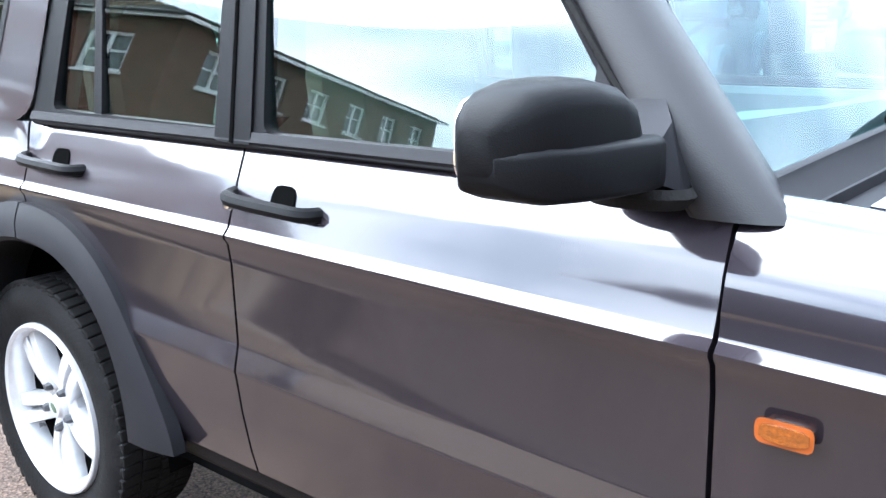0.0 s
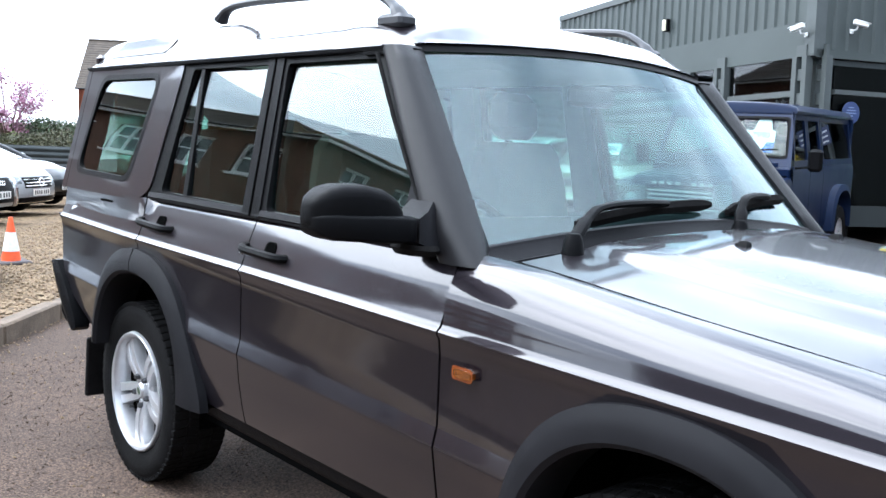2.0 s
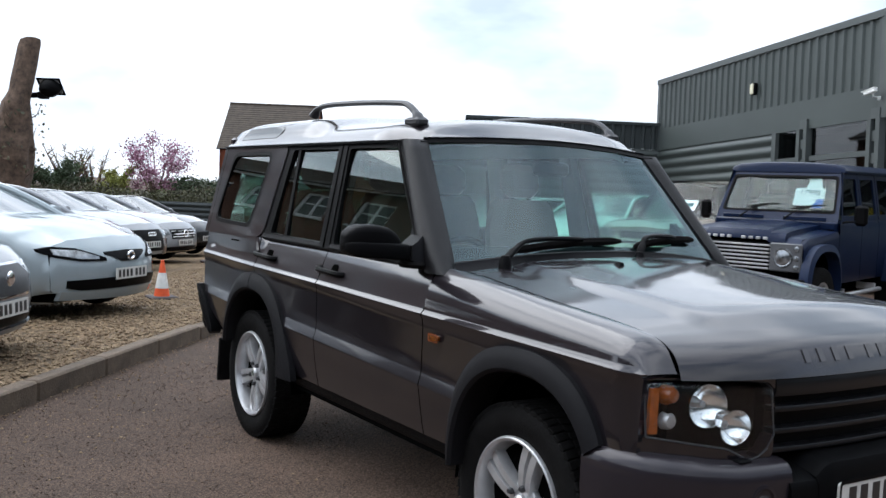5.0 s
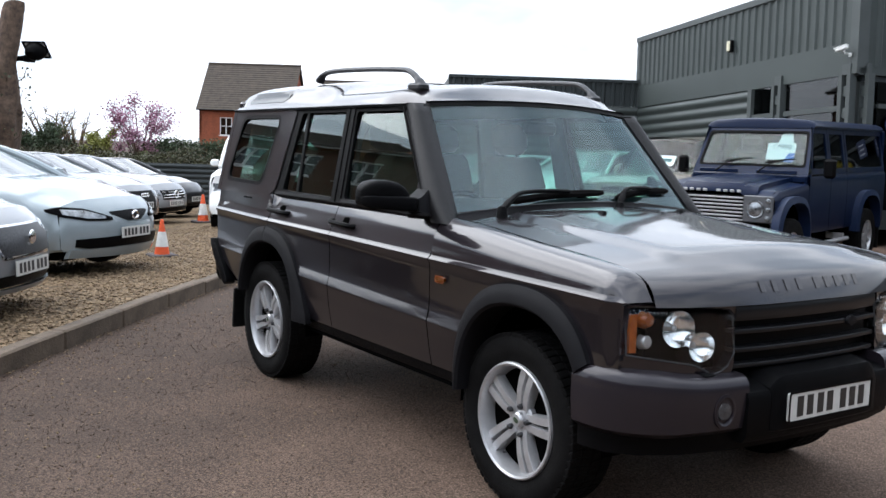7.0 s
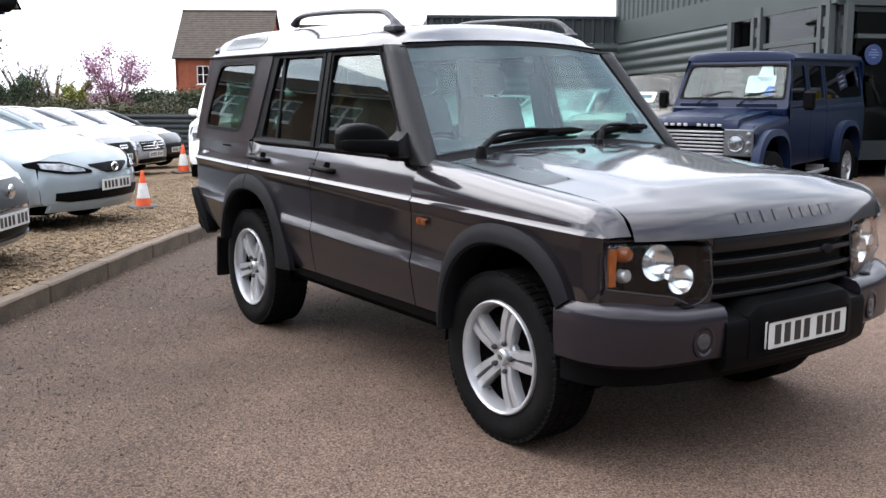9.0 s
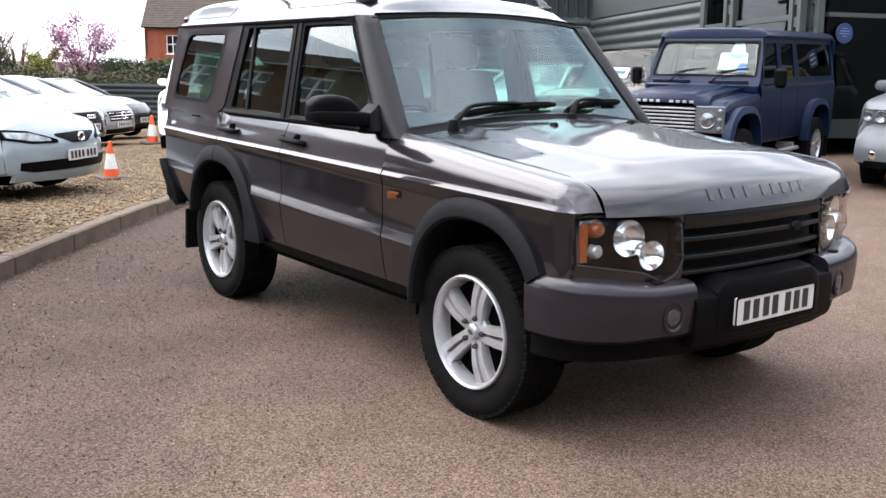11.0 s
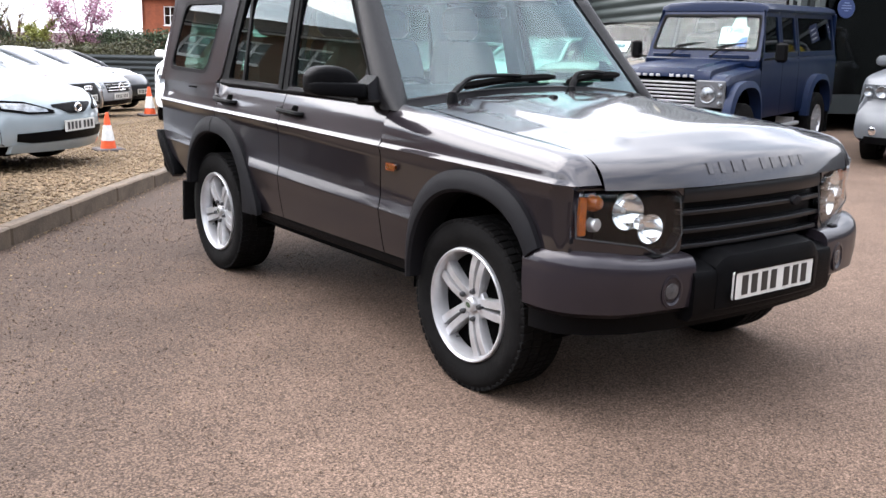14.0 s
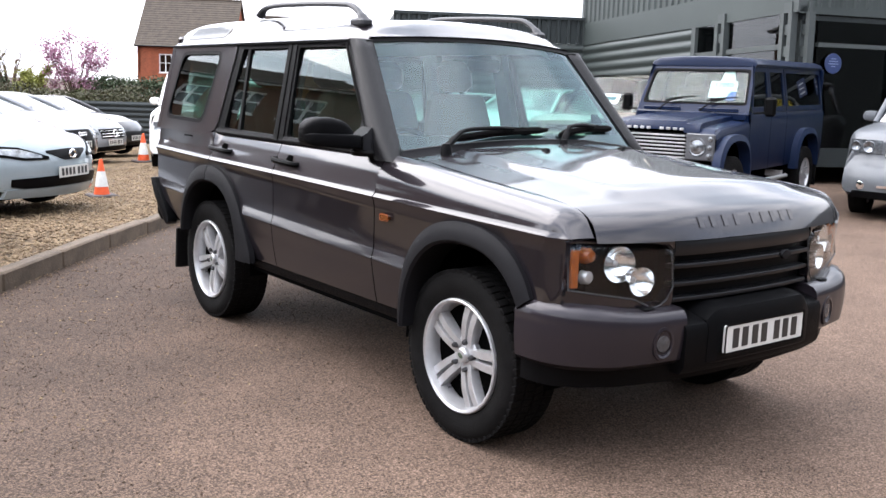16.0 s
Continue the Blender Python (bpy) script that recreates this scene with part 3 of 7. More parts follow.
# fittings on the fascia
WHITE_P = material("white_plastic", (0.72, 0.72, 0.70), 0.4, vary=0.05)
LENS_P = material("lamp_diffuser", (0.62, 0.58, 0.42), 0.4, vary=0.1)
bulk = thing("bulkhead_light", LEVEL @ on_face(C0, TA, 4.62, 0.04) @ pose(0, 0, 3.60) @ Matrix.Scale(0.58, 4) @ pose(0, 0, -4.31), "pale bulkhead light with black side on the cladding", "wall light")
part("housing", box(-0.10, 0.12, -0.14, 0.0, 4.10, 4.52, 0.03), BLACK, bulk)
part("diffuser", box(-0.13, 0.06, -0.18, -0.05, 4.13, 4.49, 0.03), LENS_P, bulk)


def cctv(m, label):
    c = thing("security_camera", m, label, "camera")
    part("bracket", join(box(-0.05, 0.05, -0.06, 0.0, -0.14, -0.02, 0.01), tube([(0, -0.04, -0.06), (0, -0.22, -0.05), (0.0, -0.26, 0.05)], 0.022, 8)), WHITE_P, c)
    b = part("housing", moved(box(-0.22, 0.20, -0.07, 0.07, -0.06, 0.06, 0.02), pose(-0.06, -0.28, 0.10, 0, -12, 12)), WHITE_P, c)
    part("hood", moved(box(-0.27, 0.20, -0.085, 0.085, 0.05, 0.075, 0.01), pose(-0.06, -0.28, 0.10, 0, -12, 12)), WHITE_P, c)


cctv(LEVEL @ on_face(C1, TA, -0.12, 0.05) @ pose(0, 0, 3.02) @ Matrix.Scale(0.55, 4), "white security camera on a bracket")
cctv(LEVEL @ on_face(C1, TB, 0.62, 0.04) @ pose(0, 0, 3.10) @ Matrix.Diagonal((-0.55, 0.55, 0.55, 1)), "white security camera on a bracket")


# signs on the shop front
SIGN_BLUE = material("sign_blue", (0.020, 0.036, 0.11), 0.4, vary=0.06)
SIGN_LINE = material("sign_lines", (0.16, 0.20, 0.32), 0.5, vary=0.05)
SIGN_YEL = material("sign_yellow", (0.70, 0.55, 0.04), 0.5, vary=0.06)
SIGN_PALE = material("sign_pale", (0.45, 0.62, 0.60), 0.5, vary=0.05)
SIGN_TXT = material("sign_text", (0.20, 0.30, 0.32), 0.5, vary=0.05)
rs = thing("round_sign", LEVEL @ on_face(C1, TB, 0.70, 0.06) @ pose(0, 0, 1.84), "round blue sign with small white lines on the shop front", "sign")
part("disc", lathe([(0.001, -0.012), (0.163, -0.012), (0.168, -0.006), (0.168, 0.0), (0.001, 0.0)], 40), SIGN_BLUE, rs)
for k, w_ in enumerate((0.05, 0.09, 0.10, 0.04)):
    part("writing_bar", box(-w_, w_, -0.0155, -0.0125, 0.07 - 0.042 * k, 0.087 - 0.042 * k), SIGN_LINE, rs)
ban = thing("banner_sign", LEVEL @ on_face(C1, TB, 2.19, 0.07) @ pose(0, 0, 0.16) @ Matrix.Diagonal((0.72, 1, 0.675, 1)), "tall pale green banner with a yellow head on the glass", "sign")
part("panel", box(-0.48, 0.48, -0.012, 0.0, 0.35, 2.90, 0.004), SIGN_PALE, ban)
part("yellow_head", box(-0.48, 0.48, -0.016, -0.0125, 2.30, 2.90, 0.001), SIGN_YEL, ban)
part("yellow_foot", box(-0.30, 0.10, -0.016, -0.0125, 0.42, 0.78, 0.001), SIGN_YEL, ban)
part("mark", box(-0.12, 0.02, -0.019, -0.0165, 2.55, 2.80), SIGN_TXT, ban)
for k in range(9):
    part("writing_bar", box(-0.36, 0.36 - 0.14 * (k % 3 == 2), -0.0155, -0.0125, 2.02 - 0.14 * k, 2.07 - 0.14 * k), SIGN_TXT, ban)
for s_, z_, w_, h_ in ((3.35, 1.92, 0.20, 0.16), (4.25, 2.04, 0.22, 0.17)):
    po = thing("wall_poster", LEVEL @ on_face(C1, TB, s_, 0.07) @ pose(0, 0, z_), "small blue poster with white lines on the glass", "poster", "posters on the shop front")
    part("sheet", box(-w_, w_, -0.008, 0.0, -h_, h_, 0.003), SIGN_BLUE, po)
    for k in range(3):
        part("writing_bar", box(-w_ * 0.6, w_ * 0.6, -0.0115, -0.0085, 0.06 - 0.09 * k, 0.09 - 0.09 * k), UPVC, po)


# ---- brick houses ----
def house(origin, yaw, length, depth, eave, ridge, windows, label, hip=0.0, end_windows=(), gutter=BLACK, brick=BRICK):
    h = thing("brick_house", Matrix.Translation(origin) @ Matrix.Rotation(radians(yaw), 4, "Z"), label, "house")
    t = 0.3

    def pierced(wide, wins):
        """A wall along x with its window openings cut through."""
        xs = sorted({0.0, wide, *[w[0] for w in wins], *[w[0] + w[2] for w in wins]})
        zs_ = sorted({-2.5, eave, *[w[1] for w in wins], *[w[1] + w[3] for w in wins]})
        g = []
        for i in range(len(xs) - 1):
            for j in range(len(zs_) - 1):
                cx, cz = (xs[i] + xs[i + 1]) / 2, (zs_[j] + zs_[j + 1]) / 2
                if not any(w[0] < cx < w[0] + w[2] and w[1] < cz < w[1] + w[3] for w in wins):
                    g.append(box(xs[i], xs[i + 1], 0, t, zs_[j], zs_[j + 1]))
        return join(*g)
    # the front wall lies on y = 0 and looks towards -y; the end wall lies on x = 0
    to_end = Matrix.Translation((0.002, depth, 0)) @ Matrix.Rotation(radians(-90), 4, "Z")
    part("front_wall", pierced(length, windows), brick, h, "red brick wall", 0)
    gable = lambda x: ([(x, 0, -2.5), (x, depth, -2.5), (x, depth, eave), (x, depth / 2, ridge - 0.1), (x, 0, eave), (x + t, 0, -2.5), (x + t, depth, -2.5), (x + t, depth, eave), (x + t, depth / 2, ridge - 0.1), (x + t, 0, eave)],
                       [(0, 1, 2, 3, 4), (5, 9, 8, 7, 6), (0, 4, 9, 5), (4, 3, 8, 9), (3, 2, 7, 8), (2, 1, 6, 7)])
    if hip:
        part("end_wall", moved(pierced(depth - 0.01, end_windows), to_end), brick, h, "red brick wall", 0)
    else:
        part("gable_wall", gable(0.002), brick, h, "red brick wall", 0)
    part("gable_wall", gable(length - t - 0.002), brick, h, "red brick wall", 0)
    part("back_wall", box(0.01, length - 0.01, depth - t, depth - 0.002, -2.5, eave), brick, h, "red brick wall", 0)
    o = 0.35
    k = (ridge - eave) / (depth / 2)
    courses = int(math.hypot(depth / 2 + o, ridge - eave) / 0.30)
    roof_rings = []
    for i in range(courses + 1):
        u = i / courses
        y = -o + (depth / 2 + o) * u
        z = eave - o * k + (ridge - eave + o * k) * u
        x0 = -0.25 + hip * u
        roof_rings.append([(x0, y, z), (length + 0.25, y, z)])
        if i < courses:
            roof_rings.append([(x0, y + 0.02, z + 0.06), (length + 0.25, y + 0.02, z + 0.06)])
    back = [[(-0.25 + hip, depth / 2, ridge), (length + 0.25, depth / 2, ridge)], [(-0.25, depth + o, eave - o * k), (length + 0.25, depth + o, eave - o * k)]]
    hipped = [([(-0.25, -o, eave - o * k), (-0.25 + hip, depth / 2, ridge), (-0.25, depth + o, eave - o * k)], [(0, 1, 2)])] if hip else []
    r = part("roof", join(loft(roof_rings), loft(back), *hipped), TILE, h, "brown tiled roof", 0)
    part("ridge", tube([(-0.25 + hip, depth / 2, ridge + 0.02), (length + 0.25, depth / 2, ridge + 0.02)], 0.12, 8), TILE, r)
    part("gutter", tube([(-0.2, -o - 0.05, eave - o * k), (length + 0.2, -o - 0.05, eave - o * k)], 0.06, 8), gutter, r)
    if end_windows:
        part("fascia", join(box(-0.2, length + 0.2, -o + 0.01, -o + 0.04, eave - o * k - 0.15, eave - o * k - 0.04), box(-0.24, -0.20, -o, depth + o, eave - o * k - 0.15, eave - o * k - 0.04)), UPVC, r, "white fascia board", 0)
    for m, (x, z, w, hh) in [(Matrix(), q) for q in windows] + [(to_end, q) for q in end_windows]:
        win = part("window", moved(frame_loop([(x, z), (x + w, z), (x + w, z + hh), (x, z + hh)], [(x + 0.09, z + 0.09), (x + w - 0.09, z + 0.09), (x + w - 0.09, z + hh - 0.09), (x + 0.09, z + hh - 0.09)], lambda u, q, d: (u, 0.08 + d, q), 0.08), m), UPVC, h, "white framed window", 0)
        part("glazing_bar", moved(join(box(x + w / 2 - 0.04, x + w / 2 + 0.04, 0.09, 0.14, z + 0.08, z + hh - 0.08), box(x + 0.08, x + w - 0.08, 0.095, 0.135, z + hh * 0.5, z + hh * 0.5 + 0.06)), m), UPVC, win, "", 0)
        part("pane", moved(box(x + 0.05, x + w - 0.05, 0.12, 0.13, z + 0.05, z + hh - 0.05), m), TINT_GLASS, win, "", 0)
        part("sill", moved(box(x - 0.06, x + w + 0.06, -0.06, 0.1, z - 0.07, z - 0.004), m), UPVC, win, "", 0)
    return h


house((-85.78, 28.69, -0.59), 55.5, 8.83, 9.0, 5.45, 9.88, [(2.0, 2.7, 1.2, 1.75), (6.4, 2.7, 1.2, 1.75)], "red brick house with a brown tiled roof beyond the fence")
house((-91.4, 44.3, -0.6), 55.5, 14.0, 9.0, 5.4, 9.4, [(3, 2.8, 1.1, 1.5)], "red brick house with a brown tiled roof, farther back")
flat_wins = [(0.9 + 1.9 * k, zz, 1.05, 1.15) for zz in (0.9, 3.45) for k in range(16)]
house((-13.4, -8.9, 0), 160.0, 32.0, 13.5, 5.35, 8.3, flat_wins, "long two-storey red brick terrace with a hipped roof", 7.5,
      [(0.9 + 2.1 * k, zz, 1.05, 1.15) for zz in (0.9, 3.45) for k in range(6)], RAIL, BROWN_BRICK)

# unseen plain walls, added to close the yard and darken what the cars reflect
unseen_east = part("wall_east", wall_box((17.0, -34.0), (17.0, 30.0), -0.3, 6.2, 0.3), CLAD_DARK, None)
tagged(unseen_east, "plain dark grey wall out of view, added to darken reflections from the east", "wall", kind="structure")
unseen_north = part("wall_north", wall_box((17.0, 30.2), (-1.5, 30.2), -0.3, 6.2, 0.3), CLAD_DARK, None)
tagged(unseen_north, "plain dark grey wall out of view, added to darken reflections from the north", "wall", kind="structure")
unseen_south = part("wall_south", wall_box((-10.5, -17.6), (17.0, -17.6), -0.3, 4.8, 0.3), CLAD_DARK, None)
tagged(unseen_south, "plain dark grey wall out of view, added to darken reflections from the south", "wall", kind="structure")

# ---- fence, trees ----
def row_fence(p0, p1):
    fn = thing("corrugated_fence", pose(0, 0, 0), "low dark grey corrugated metal fence behind the parked cars", "fence")
    a, b = Vector(p0), Vector(p1)
    n = 6
    for k in range(n):
        q0, q1 = a + (b - a) * (k / n), a + (b - a) * ((k + 1) / n)
        part("panel", ribbed(q0, q1, -0.20, 0.87, 0.13, 0.03, False), CLAD_DARK, fn, "", 60)
        part("post", wall_box(q0 - (b - a).normalized() * 0.04, q0 + (b - a).normalized() * 0.04, -0.40, 0.91, 0.1, -0.02), CLAD_DARK, fn)


row_fence((-25.491, -2.214), (-17.171, 10.206))


def leaves(points, size, name, mat, parent, label=""):
    v, f = [], []
    for p in points:
        a, b = Vector((random.gauss(0, 1), random.gauss(0, 1), random.gauss(0, 1))).normalized(), Vector((random.gauss(0, 1), random.gauss(0, 1), random.gauss(0, 1)))
        c = a.cross(b).normalized()
        s = size * random.uniform(0.6, 1.3)
        k = len(v)
        for e in (a * s, c * s * 0.6, -a * s, -c * s * 0.6):
            v.append(tuple(Vector(p) + e))
        f.append((k, k + 1, k + 2, k + 3))
    me = bpy.data.meshes.new(name)
    me.from_pydata(v, [], f)
    me.materials.append(mat)
    ob = new(name, me)
    ob.parent = parent
    if label:
        ob["label"] = label
    return ob


def tree(x, y, z, height, spread, mat, size, n, label, trunk_r=0.12, limbs=9, low=0.6, loose=0.10):
    t = thing("tree", pose(x, y, z), label, "tree")
    segs, ends = [], []
    top = height * 0.45
    segs.append(tube([(0, 0, -0.3), (0.05, 0, top * 0.5), (0, 0.05, top)], [trunk_r, trunk_r * 0.8, trunk_r * 0.6], 8))
    for k in range(limbs):
        a = 6.28 * k / limbs + random.uniform(-0.3, 0.3)
        h0 = top * random.uniform(0.5, 1.0) * min(1.0, low + 0.4)
        r = spread * random.uniform(0.5, 1.0)
        z1 = random.uniform(low, 1.0) * height
        mid = Vector((math.cos(a) * r * 0.45, math.sin(a) * r * 0.45, (h0 + z1) / 2 + 0.1))
        end = Vector((math.cos(a) * r, math.sin(a) * r, z1))
        segs.append(tube([(0, 0, h0), tuple(mid), tuple(end)], [trunk_r * 0.45, trunk_r * 0.28, trunk_r * 0.08], 6))
        for j in range(5):
            u = random.uniform(0.35, 1.0)
            b = mid.lerp(end, u)
            e = b + Vector((random.gauss(0, 0.22), random.gauss(0, 0.22), random.uniform(0.05, 0.35))) * spread * 0.7
            segs.append(tube([tuple(b), tuple((b + e) / 2 + Vector((0, 0, 0.03))), tuple(e)], [trunk_r * 0.14, trunk_r * 0.1, trunk_r * 0.04], 5))
            ends.append((b, e))
    part("trunk", join(*segs), BARK, t)
    pts = []
    for _ in range(n):
        b, e = random.choice(ends)
        p = b.lerp(e, random.uniform(0.1, 1.15))
        pts.append(p + Vector((random.gauss(0, 1), random.gauss(0, 1), random.gauss(0, 0.8))) * spread * loose)
    leaves(pts, size, "crown", mat, t)
    return t


def hedge(x0, y0, x1, y1, z0, z1, deep, n, mat, size, label):
    h = thing("hedge", pose(0, 0, 0), label, "hedge", kind="stuff")
    pts = []
    for _ in range(n):
        u = random.random()
        k = 0.72 + 0.28 * noise.noise(Vector((u * 9 * (1 + abs(x1 - x0) / 20), x0, 1.0))) + 0.12 * noise.noise(Vector((u * 41, y0, 2.0)))
        w = random.random()
        pts.append((x0 + (x1 - x0) * u + random.gauss(0, deep * 0.4), y0 + (y1 - y0) * u + random.gauss(0, deep * 0.4), z0 + (z1 - z0) * k * (w ** 0.6)))
    leaves(pts, size, "foliage", mat, h)


hedge(-42, -2, -30, 15.5, -0.7, 1.62, 1.2, 32000, LEAF, 0.050, "dark green mixed hedge behind the fence")
hedge(-60, -16, -44, 4, -0.5, 3.0, 1.4, 9000, LEAF_D, 0.15, "green hedge and scrub in the distance")
hedge(-37.0, 9.6, -34.0, 13.6, -0.5, 2.2, 0.8, 15000, LEAF_D, 0.055, "dense dark green bush")
hedge(-36.4, 8.3, -36.0, 9.2, -0.3, 1.25, 0.35, 3000, LEAF_G, 0.05, "rounded light green shrub before the cherry tree")
tree(-37.884, 9.005, -0.8, 4.0, 1.35, PETAL, 0.055, 4200, "cherry tree in pink blossom", 0.09, 20, 0.38, 0.13)
tree(-39.348, 7.579, -0.8, 2.65, 1.0, LEAF_Y, 0.045, 6000, "small tree with yellow-green spring leaves", 0.09, 9)
tree(-41.692, 6.142, -0.8, 3.6, 1.3, LEAF_Y, 0.03, 420, "thin tree just coming into leaf", 0.15, 22, 0.5)
tree(-42.459, 7.449, -0.8, 3.5, 1.2, LEAF_Y, 0.03, 380, "thin tree just coming into leaf", 0.15, 22, 0.5)
tree(-38.905, 4.915, -0.8, 2.75, 1.5, LEAF_D, 0.05, 8000, "green leafy garden tree behind the fence", 0.1, 10)

# pollarded trunk with a floodlight
stump = thing("pollarded_tree", pose(-20.0, 0.6, -0.35), "thick bare cut-off tree trunk with knots and rough bark", "tree")
rings = []
for k in range(46):
    u = k / 45
    z = -0.5 + 5.38 * u
    r = lerp(z, [0, 1.4, 2.0, 2.45, 2.85, 3.35, 3.65, 4.3, 4.75, 4.88], [0.40, 0.31, 0.38, 0.42, 0.37, 0.33, 0.26, 0.24, 0.235, 0.21])
    cy = lerp(z, [0, 2.8, 3.4, 3.7, 4.88], [0.05, 0.0, 0.0, 0.10, 0.31])
    ring = []
    for j in range(36):
        a = 2 * math.pi * j / 36
        c, q = math.cos(a), math.sin(a)
        knot = 0.26 * noise.noise(Vector((c * 1.5, q * 1.5, z * 1.15))) * (1 - 0.65 * smooth(z, 3.3, 3.9))
        fold = 0.11 * noise.noise(Vector((c * 4.0, q * 4.0, z * 1.6 + 7))) + 0.035 * noise.noise(Vector((c * 11, q * 11, z * 5)))
        ring.append((r * (1 + knot + fold) * c, cy + r * (1 + knot + fold) * q, z + 0.05 * (k == 45) * c))
    rings.append(ring)
part("trunk", loft(rings, True, True), BARK, stump, "", 60)
for a, z, n_ in ((-1.9, 2.9, 0.50), (-2.6, 2.5, 0.46), (1.3, 2.35, 0.40), (-0.6, 2.1, 0.36)):
    c, q = math.cos(a), math.sin(a)
    part("limb_stub", tube([(0.2 * c, 0.2 * q, z - 0.12), (n_ * 0.75 * c, n_ * 0.75 * q, z), (n_ * c, n_ * q, z + 0.07)], [0.17, 0.13, 0.10], 10), BARK, stump, "sawn limb stub")
for a, z in [(random.uniform(0, 6.28), random.uniform(1.6, 3.2)) for _ in range(16)]:
    c, q = math.cos(a), math.sin(a)
    tw = tube([(0.3 * c, 0.3 * q, z), (0.55 * c, 0.55 * q, z + 0.15), (0.65 * c, 0.65 * q, z + 0.42)], [0.018, 0.012, 0.005], 5)
    part("twig", tw, BARK, stump)
sprouts = leaves([(0.58 * math.cos(a) + random.gauss(0, 0.10), 0.58 * math.sin(a) + random.gauss(0, 0.10), random.uniform(1.8, 3.4)) for a in [random.uniform(0, 6.28) for _ in range(150)]], 0.05, "sprouts", LEAF, stump)
sprouts["kind"] = "stuff"
# the lamp looks out over the forecourt and down
flood = thing("floodlight", Matrix.Translation((-19.6, 1.28, 3.42)), "black floodlight bracketed to the tree trunk", "floodlight")
tilt = pose(0.05, 0.02, 0.06, 0, 0, 50) @ pose(0, 0, 0, 42, 0, 0)
body_ = lathe([(0.001, 0.30), (0.12, 0.285), (0.19, 0.22), (0.215, 0.12), (0.22, 0.0)], 24)
part("housing", moved(body_, tilt @ Matrix.Diagonal((1.15, -1, 0.95, 1)) @ pose(0, -0.02, 0)), BLACK, flood)
part("rim", moved(frame_loop(round_poly([(-0.29, -0.24), (0.29, -0.24), (0.29, 0.24), (-0.29, 0.24)], 0.03), round_poly([(-0.24, -0.19), (0.24, -0.19), (0.24, 0.19), (-0.24, 0.19)], 0.02), lambda u, v, d: (u, d - 0.03, v), 0.06), tilt), BLACK, flood)
part("glass", moved(slab(round_poly([(-0.245, -0.195), (0.245, -0.195), (0.245, 0.195), (-0.245, 0.195)], 0.02), lambda u, v, d: (u, d - 0.018, v), 0.012), tilt), FLOOD_GLASS, flood, "pale grey lamp glass")
part("bracket", tube([(-0.40, -0.36, -0.16), (-0.22, -0.20, -0.15), (-0.06, -0.05, -0.10), (0.0, 0.0, 0.0)], [0.06, 0.07, 0.08, 0.07], 8), BLACK, flood)
part("gear_box", moved(box(-0.11, 0.11, -0.09, 0.09, -0.08, 0.08, 0.02), pose(-0.12, -0.12, -0.16, 0, 0, 45)), BLACK, flood)

# ---- the grey off-roader ----
grey_car = thing("off_road_car", pose(0, -0.008, 0), "dark grey metallic five-door off-road estate car parked on the tarmac", "car")


def arch_z(x, cx, a, b, z0=0.42, p=2.3):
    u = abs(x - cx) / a
    return z0 + b * (1 - u ** p) ** (1 / p) if u < 1 else -9


ARCH_R, ARCH_F = (-1.14, 0.43, 0.465), (1.345, 0.43, 0.47)


def side_bottom(x):
    base = 0.478 if x < 1.3 else 0.70
    if x < -1.3:
        base = lerp(x, [-2.1, -1.62], [0.74, 0.52])
    return max(base, arch_z(x, *ARCH_R), arch_z(x, *ARCH_F))


def bonnet_edge(x):
    return lerp(x, [0.6, 0.9, 1.3, 1.65, 1.76, 1.84, 1.886, 1.915, 1.934, 1.947, 1.955], [1.168, 1.1495, 1.1085, 1.079, 1.067, 1.053, 1.036, 1.015, 0.987, 0.962, 0.956])


def side_profile(x, wing):
    c = lerp(x, [-2.1, -0.3, 0.66, 1.95], [1.016, 0.992, 0.975, 0.952])
    s = 0.748 - 0.028 * x
    pts = [(0.884, 0.44), (0.905, 0.53), (0.920, 0.62), (0.929, s - 0.052), (0.931, s - 0.046), (0.930, s - 0.040), (0.9195, s + 0.002), (0.9175, s + 0.012),
           (0.9175, s + 0.07), (0.918, c - 0.06), (0.923, c - 0.018), (0.931, c - 0.006), (0.931, c + 0.001), (0.919, c + 0.014), (0.9165, c + 0.021), (0.905, c + 0.055)]
    if wing:
        h = bonnet_edge(x)
        low = min(c + 0.021, h - 0.006)
        pts = pts[:-1] + [(0.805 + 0.1115 * math.cos(k * math.pi / 18), low + (h + 0.001 - low) * math.sin(k * math.pi / 18)) for k in range(1, 10)] + [(0.797, h), (0.795, h - 0.02)]
        pts = [(y, min(z, h - 0.006 + 0.0003 * i)) for i, (y, z) in enumerate(pts)]
    else:
        q = smooth(-x, 1.09, 1.20)   # behind the doors the shoulder runs up into the quarter panel
        pts += [(a + (b - a) * q, z) for a, b, z in ((0.8965, 0.904, 1.07), (0.8875, 0.902, 1.095), (0.8785, 0.900, 1.118), (0.870, 0.898, 1.138), (0.8635, 0.896, 1.154), (0.856, 0.894, 1.164))]
    k = 0.012 * smooth(x, -1.2, -2.1)
    return [(y - k * 2, z) for y, z in pts]


